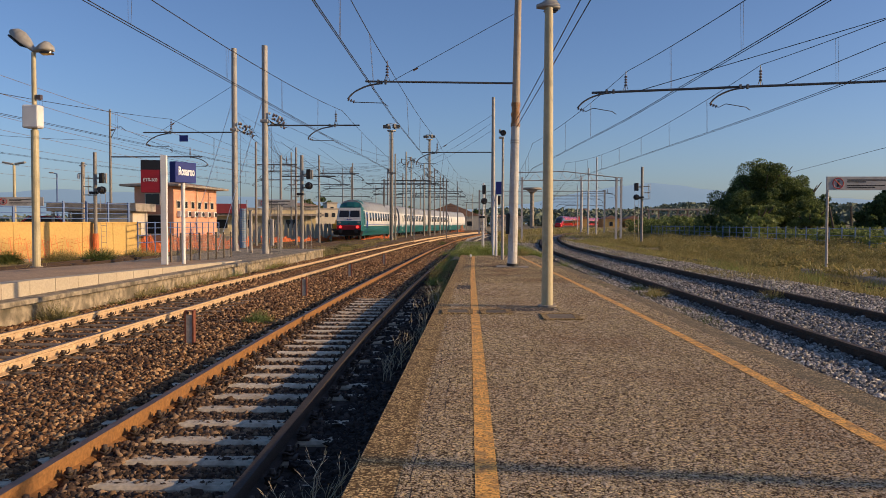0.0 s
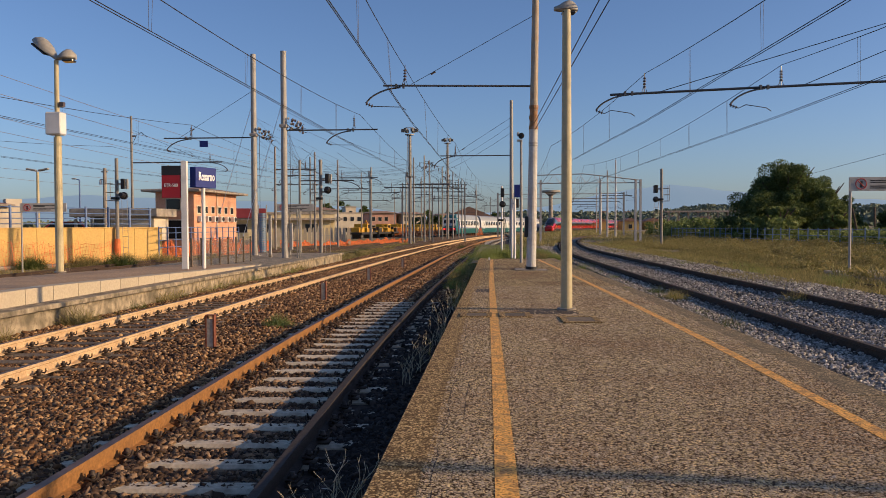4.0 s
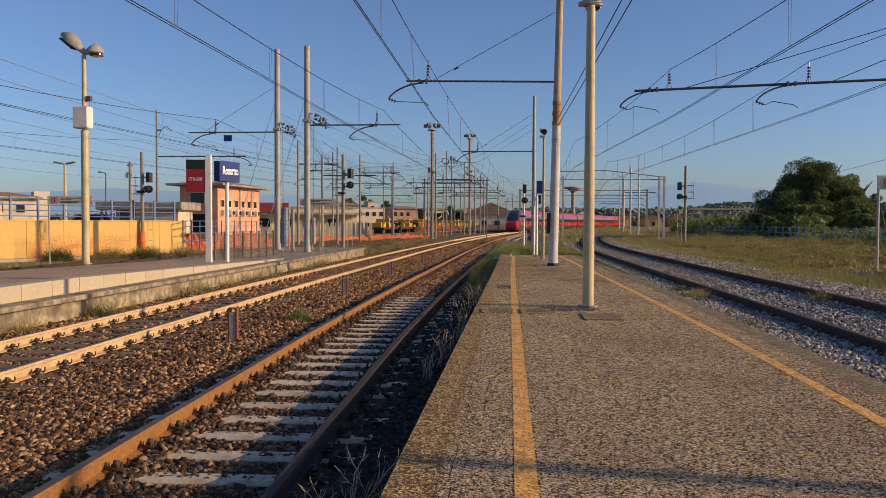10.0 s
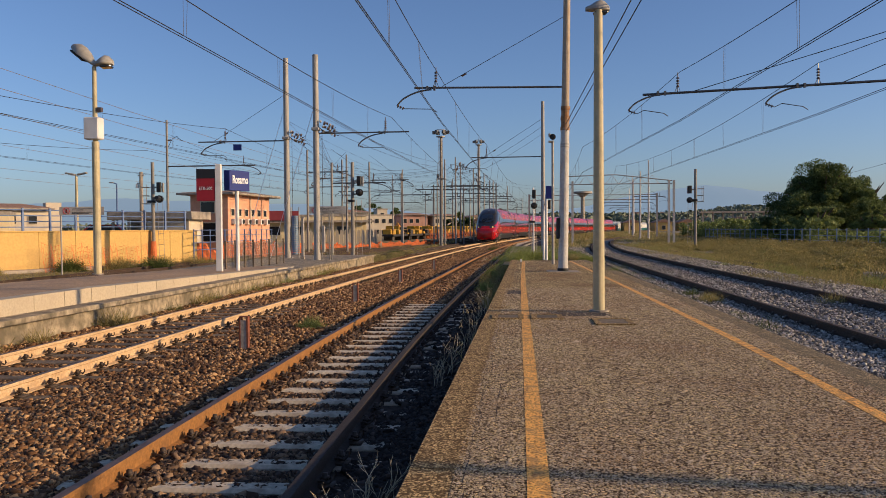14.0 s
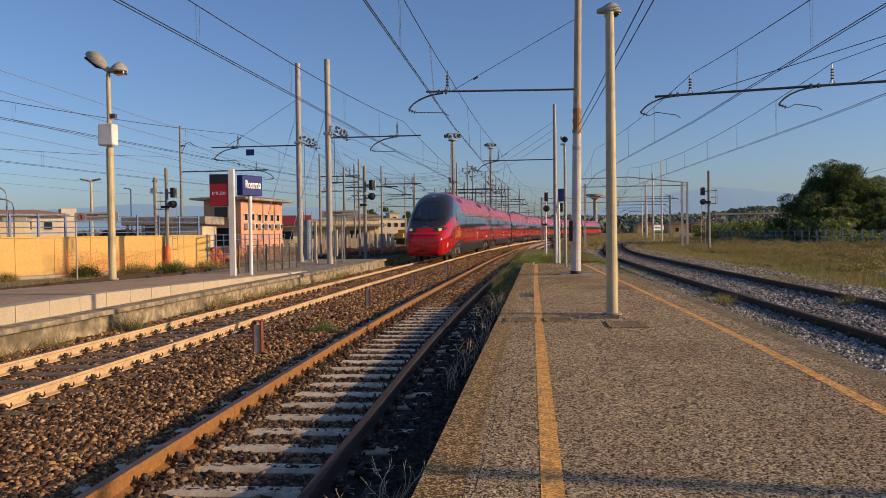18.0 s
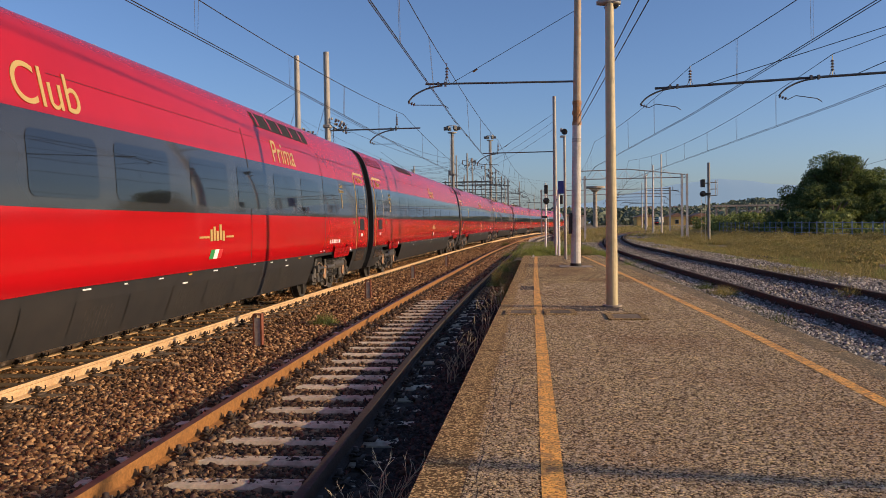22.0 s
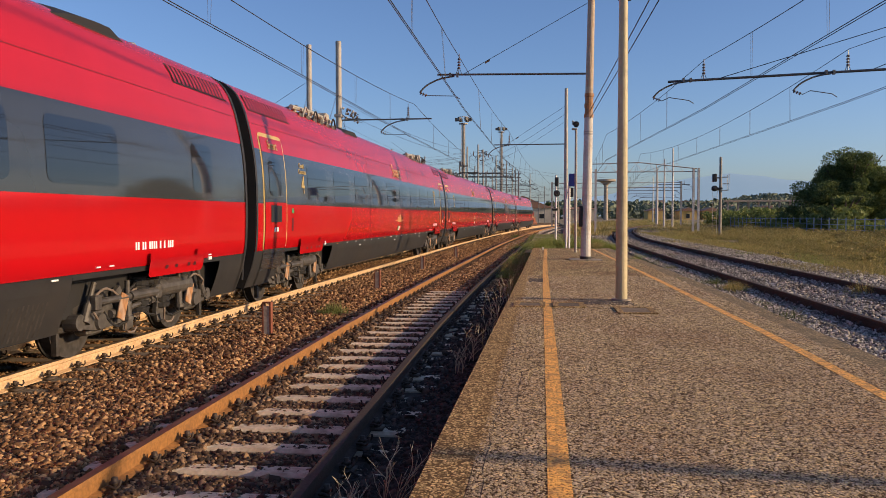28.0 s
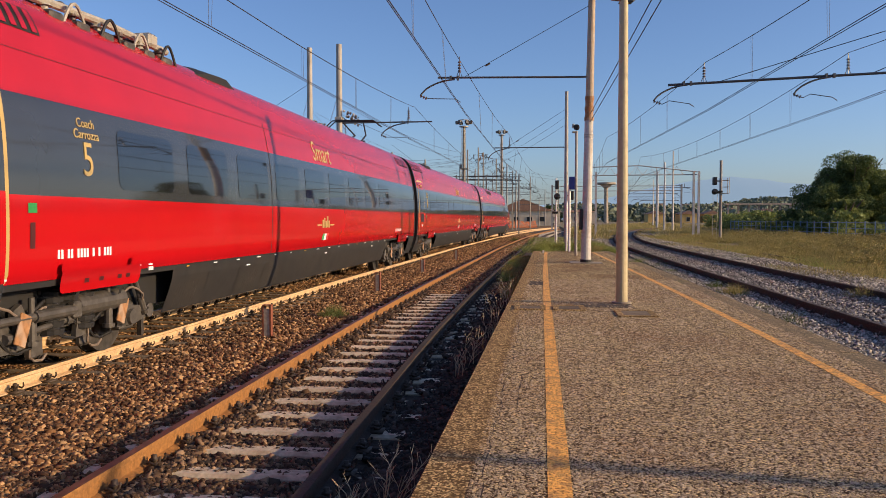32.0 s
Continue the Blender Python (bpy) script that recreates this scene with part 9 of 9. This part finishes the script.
bush(3.97, 17.45, -0.08, 0.22, GRASS, "small weed tuft in the siding ballast", 319, 500, 0.36)
bush(3.64, 13.80, -0.08, 0.20, LEAF_SUN, "small weed tuft in the siding ballast", 374, 300, 0.14)
bush(3.16, 18.96, -0.08, 0.35, LEAF_SUN, "small weed tuft in the siding ballast", 326, 500, 0.16)
bush(5.98, 15.94, -0.08, 0.25, DRY, "small weed tuft in the siding ballast", 350, 450, 0.42)
bush(6.54, 21.80, -0.08, 0.30, GRASS, "small weed tuft in the siding ballast", 332, 500, 0.30)
bush(3.17, 28.19, -0.08, 0.40, LEAF_SUN, "small weed tuft in the siding ballast", 343, 600, 0.30)
bush(3.45, 17.19, -0.08, 0.15, DRY, "small weed tuft in the siding ballast", 376, 200, 0.25)
bush(7.80, 21.73, -0.08, 0.40, GRASS, "small weed tuft in the siding ballast", 325, 700, 0.35)


for i, (x, y, r, h, m) in enumerate(((6.6, 15.4, 0.30, 0.45, DRY), (6.9, 16.6, 0.28, 0.40, GRASS), (7.3, 19.4, 0.4, 0.5, GRASS), (6.2, 24.5, 0.4, 0.35, LEAF_SUN), (5.6, 27.5, 0.35, 0.4, GRASS), (7.6, 26.0, 0.5, 0.5, GRASS), (8.3, 24.0, 0.6, 0.6, GRASS), (8.6, 29.0, 0.7, 0.6, LEAF_SUN), (4.9, 31.0, 0.3, 0.3, GRASS), (6.9, 31.5, 0.5, 0.4, GRASS), (8.9, 18.5, 0.4, 0.6, GRASS), (8.7, 21.0, 0.5, 0.6, LEAF_SUN), (8.5, 15.5, 0.35, 0.5, GRASS), (3.7, 24.0, 0.3, 0.25, LEAF_SUN), (3.5, 30.0, 0.4, 0.3, LEAF_SUN))):
    bush(x, y, -0.1, r, m, "weed tuft growing through the siding", 440 + i, 700, h)


for i, (x, y, r, h, m) in enumerate(((3.89, 16.9, 0.30, 0.42, GRASS), (6.45, 23.9, 0.4, 0.5, WEED_SUN), (5.74, 15.2, 0.28, 0.62, GRASS), (7.0, 19.8, 0.45, 0.55, GRASS), (7.17, 16.6, 0.35, 0.6, DRY), (3.26, 19.4, 0.3, 0.22, WEED_SUN), (3.78, 14.4, 0.2, 0.2, WEED_SUN), (8.6, 22.2, 0.6, 0.8, GRASS), (6.7, 22.2, 0.4, 0.45, GRASS), (5.64, 27.1, 0.4, 0.4, GRASS), (8.0, 17.6, 0.4, 0.55, GRASS), (8.3, 19.6, 0.5, 0.7, WEED_SUN), (7.7, 23.4, 0.5, 0.6, WEED_SUN), (9.3, 26.5, 0.8, 0.9, GRASS), (7.0, 29.0, 0.6, 0.6, WEED_SUN), (8.2, 33.0, 0.8, 0.8, GRASS))):
    bush(x, y, -0.1, r, m, "weed tuft growing through the siding", 470 + i, 900, h)
for i, (x, y, r, h, m) in enumerate(((-1.0, 46.5, 1.0, 0.9, WEED_SUN), (0.1, 42.0, 0.9, 0.75, WEED_SUN), (1.2, 42.0, 0.9, 0.7, WEED_SUN), (-0.2, 39.0, 0.6, 0.5, WEED_SUN), (2.7, 43.5, 0.8, 0.6, WEED_SUN), (3.1, 38.4, 0.45, 0.45, WEED_SUN), (2.5, 40.2, 0.6, 0.5, GRASS), (-1.0, 36.5, 0.45, 0.7, WEED_SUN), (-1.2, 34.0, 0.4, 0.75, GRASS), (-1.2, 31.5, 0.35, 0.7, WEED_SUN), (-1.22, 29.0, 0.35, 0.65, GRASS), (-1.2, 26.5, 0.3, 0.7, GRASS), (-1.15, 24.4, 0.3, 0.6, WEED_SUN))):
    bush(x, y, -0.12 if x > -0.9 else -0.4, r, m, "fresh green weeds at the platform's end", 490 + i, 2600 if x > -0.9 else 700, h * (1.15 if x > -0.9 else 0.8))


def dry_plant(x, y, z, h, seed):
    """A bare branching straw-coloured stalk plant."""
    r_ = random.Random(seed)
    t = thing("dry_weed", pose(x, y, z), "bare branching straw-coloured weed beside the rail", "weed", "dry stalks by the platform")

    def branch(p, d, n, r, depth, g):
        pts = [p]
        for _ in range(4):
            d = (d + Vector((r_.uniform(-0.18, 0.18), r_.uniform(-0.18, 0.18), r_.uniform(0.0, 0.1)))).normalized()
            pts.append(pts[-1] + d * n / 4)
            if depth and r_.random() < 0.85:
                branch(pts[-1], (d + Vector((r_.uniform(-1, 1), r_.uniform(-0.6, 0.6), 0.1))).normalized(), n * 0.42, r * 0.75, depth - 1, g)
        g.append((pts, r))
    for _ in range(5):
        g = []
        branch(Vector((r_.uniform(-0.05, 0.05), r_.uniform(-0.05, 0.05), 0)), Vector((r_.uniform(-0.4, 0.4), r_.uniform(-0.4, 0.4), 1)).normalized(), h, 0.0038, 2, g)
        for pts, k in g:
            Geo().tube(pts, k, 4, k * 0.4, caps=False).put("stalk", DRY, t)


for i, (x, y, h) in enumerate(((-1.02, 5.0, 0.36), (-1.22, 4.75, 0.26), (-0.98, 10.3, 0.4), (-1.05, 9.6, 0.25), (-0.9, 12.6, 0.35), (-0.95, 15.0, 0.4), (-0.85, 17.5, 0.45))):
    dry_plant(x, y, -0.46, h, 100 + i)

# ---- cracks and patches in the asphalt ----
r_ = random.Random(9)
for x0, y0, n in ((-0.36, 3.6, 45), (-0.22, 6.1, 6), (-0.2, 9.0, 9)):
    g = Geo()
    x, y = x0, y0
    for k in range(n):
        nx, ny = x + (x0 - x) * 0.4 + r_.uniform(-0.022, 0.022), y + r_.uniform(0.12, 0.35)
        w = r_.uniform(0.001, 0.005)
        g.add([(x - w, y, 0.0025), (x + w, y, 0.0025), (nx + w, ny, 0.0025), (nx - w, ny, 0.0025)], [(0, 1, 2, 3)])
        x, y = nx, ny
    tagged(g.put("asphalt_crack", BALLAST), "long crack in the asphalt filled with dirt", "crack", kind="structure")
for x, y, w, d in ((-0.2, 18.6, 0.16, 0.55), (1.0, 13.9, 0.5, 0.3)):
    tagged(Geo().box(x - w, x + w, y - d, y + d, -0.01, 0.003).put("asphalt_patch", BALLAST), "dark repair patch in the asphalt", "patch", kind="structure")
tagged(Geo().box(-0.12, -0.04, 35.4, 35.48, 0.0, 0.12, 0.01).put("paper_cup", WHITE_PAINT), "small crumpled white paper cup on the asphalt", "cup")


# ---- movement ----
JOINT_AT = spline((0, 6, 9, 13, 16.5, 18, 20, 21, 22, 23, 24, 25, 26, 27, 28, 29, 30, 31, 32), (306, 228.5, 189.5, 138, 92.8, 73.8, 48.6, 36.4, 24.9, 13.5, 2.2, -8.4, -18.7, -28.5, -38.4, -48.1, -56.7, -65.2, -73.1))
LEAVING_AT = spline((0, 3, 8, 14, 24, 32), (83.5, 133.5, 217.0, 312.0, 424.0, 494.0))


def on_track(s, off=0.0):
    y = float(np.interp(s, ARC, YS))
    x, yy, a = beside(MAIN, off, y)
    return Vector((x, yy, RAIL_Z))


def coach_pose(s, length, off=0.0, flip=False):
    """A coach whose near end lies at s along the line, with its bogies on the track."""
    a, b = on_track(s + 3.2, off), on_track(s + length - 3.2, off)
    d = (b - a).normalized()
    turn = math.atan2(-d.x, d.y)
    start = a - d * 3.2
    if flip:
        start, turn = b + d * 3.2, turn + math.pi
    return Matrix.Translation(start) @ Matrix.Rotation(turn, 4, "Z")


def motions():
    times = [0.0, 2.0, 4.0, 6.0, 8.0] + [float(k) for k in range(9, 33)]
    for i, t in enumerate(train):
        n = NOSE_CAR if i in (0, 6) else COACH
        first = -NOSE_CAR - 0.27 if i == 0 else 0.27 + PITCH * (i - 1)
        walk(t, [(k, coach_pose(float(JOINT_AT(k)) + first, n, flip=i == 6)) for k in times])
    for i, t in enumerate(old_train):
        walk(t, [(k, coach_pose(float(LEAVING_AT(k)) + 26.3 * i, (25.5, 26.0, 26.0, 17.0)[i], -8.0)) for k in times])


motions()
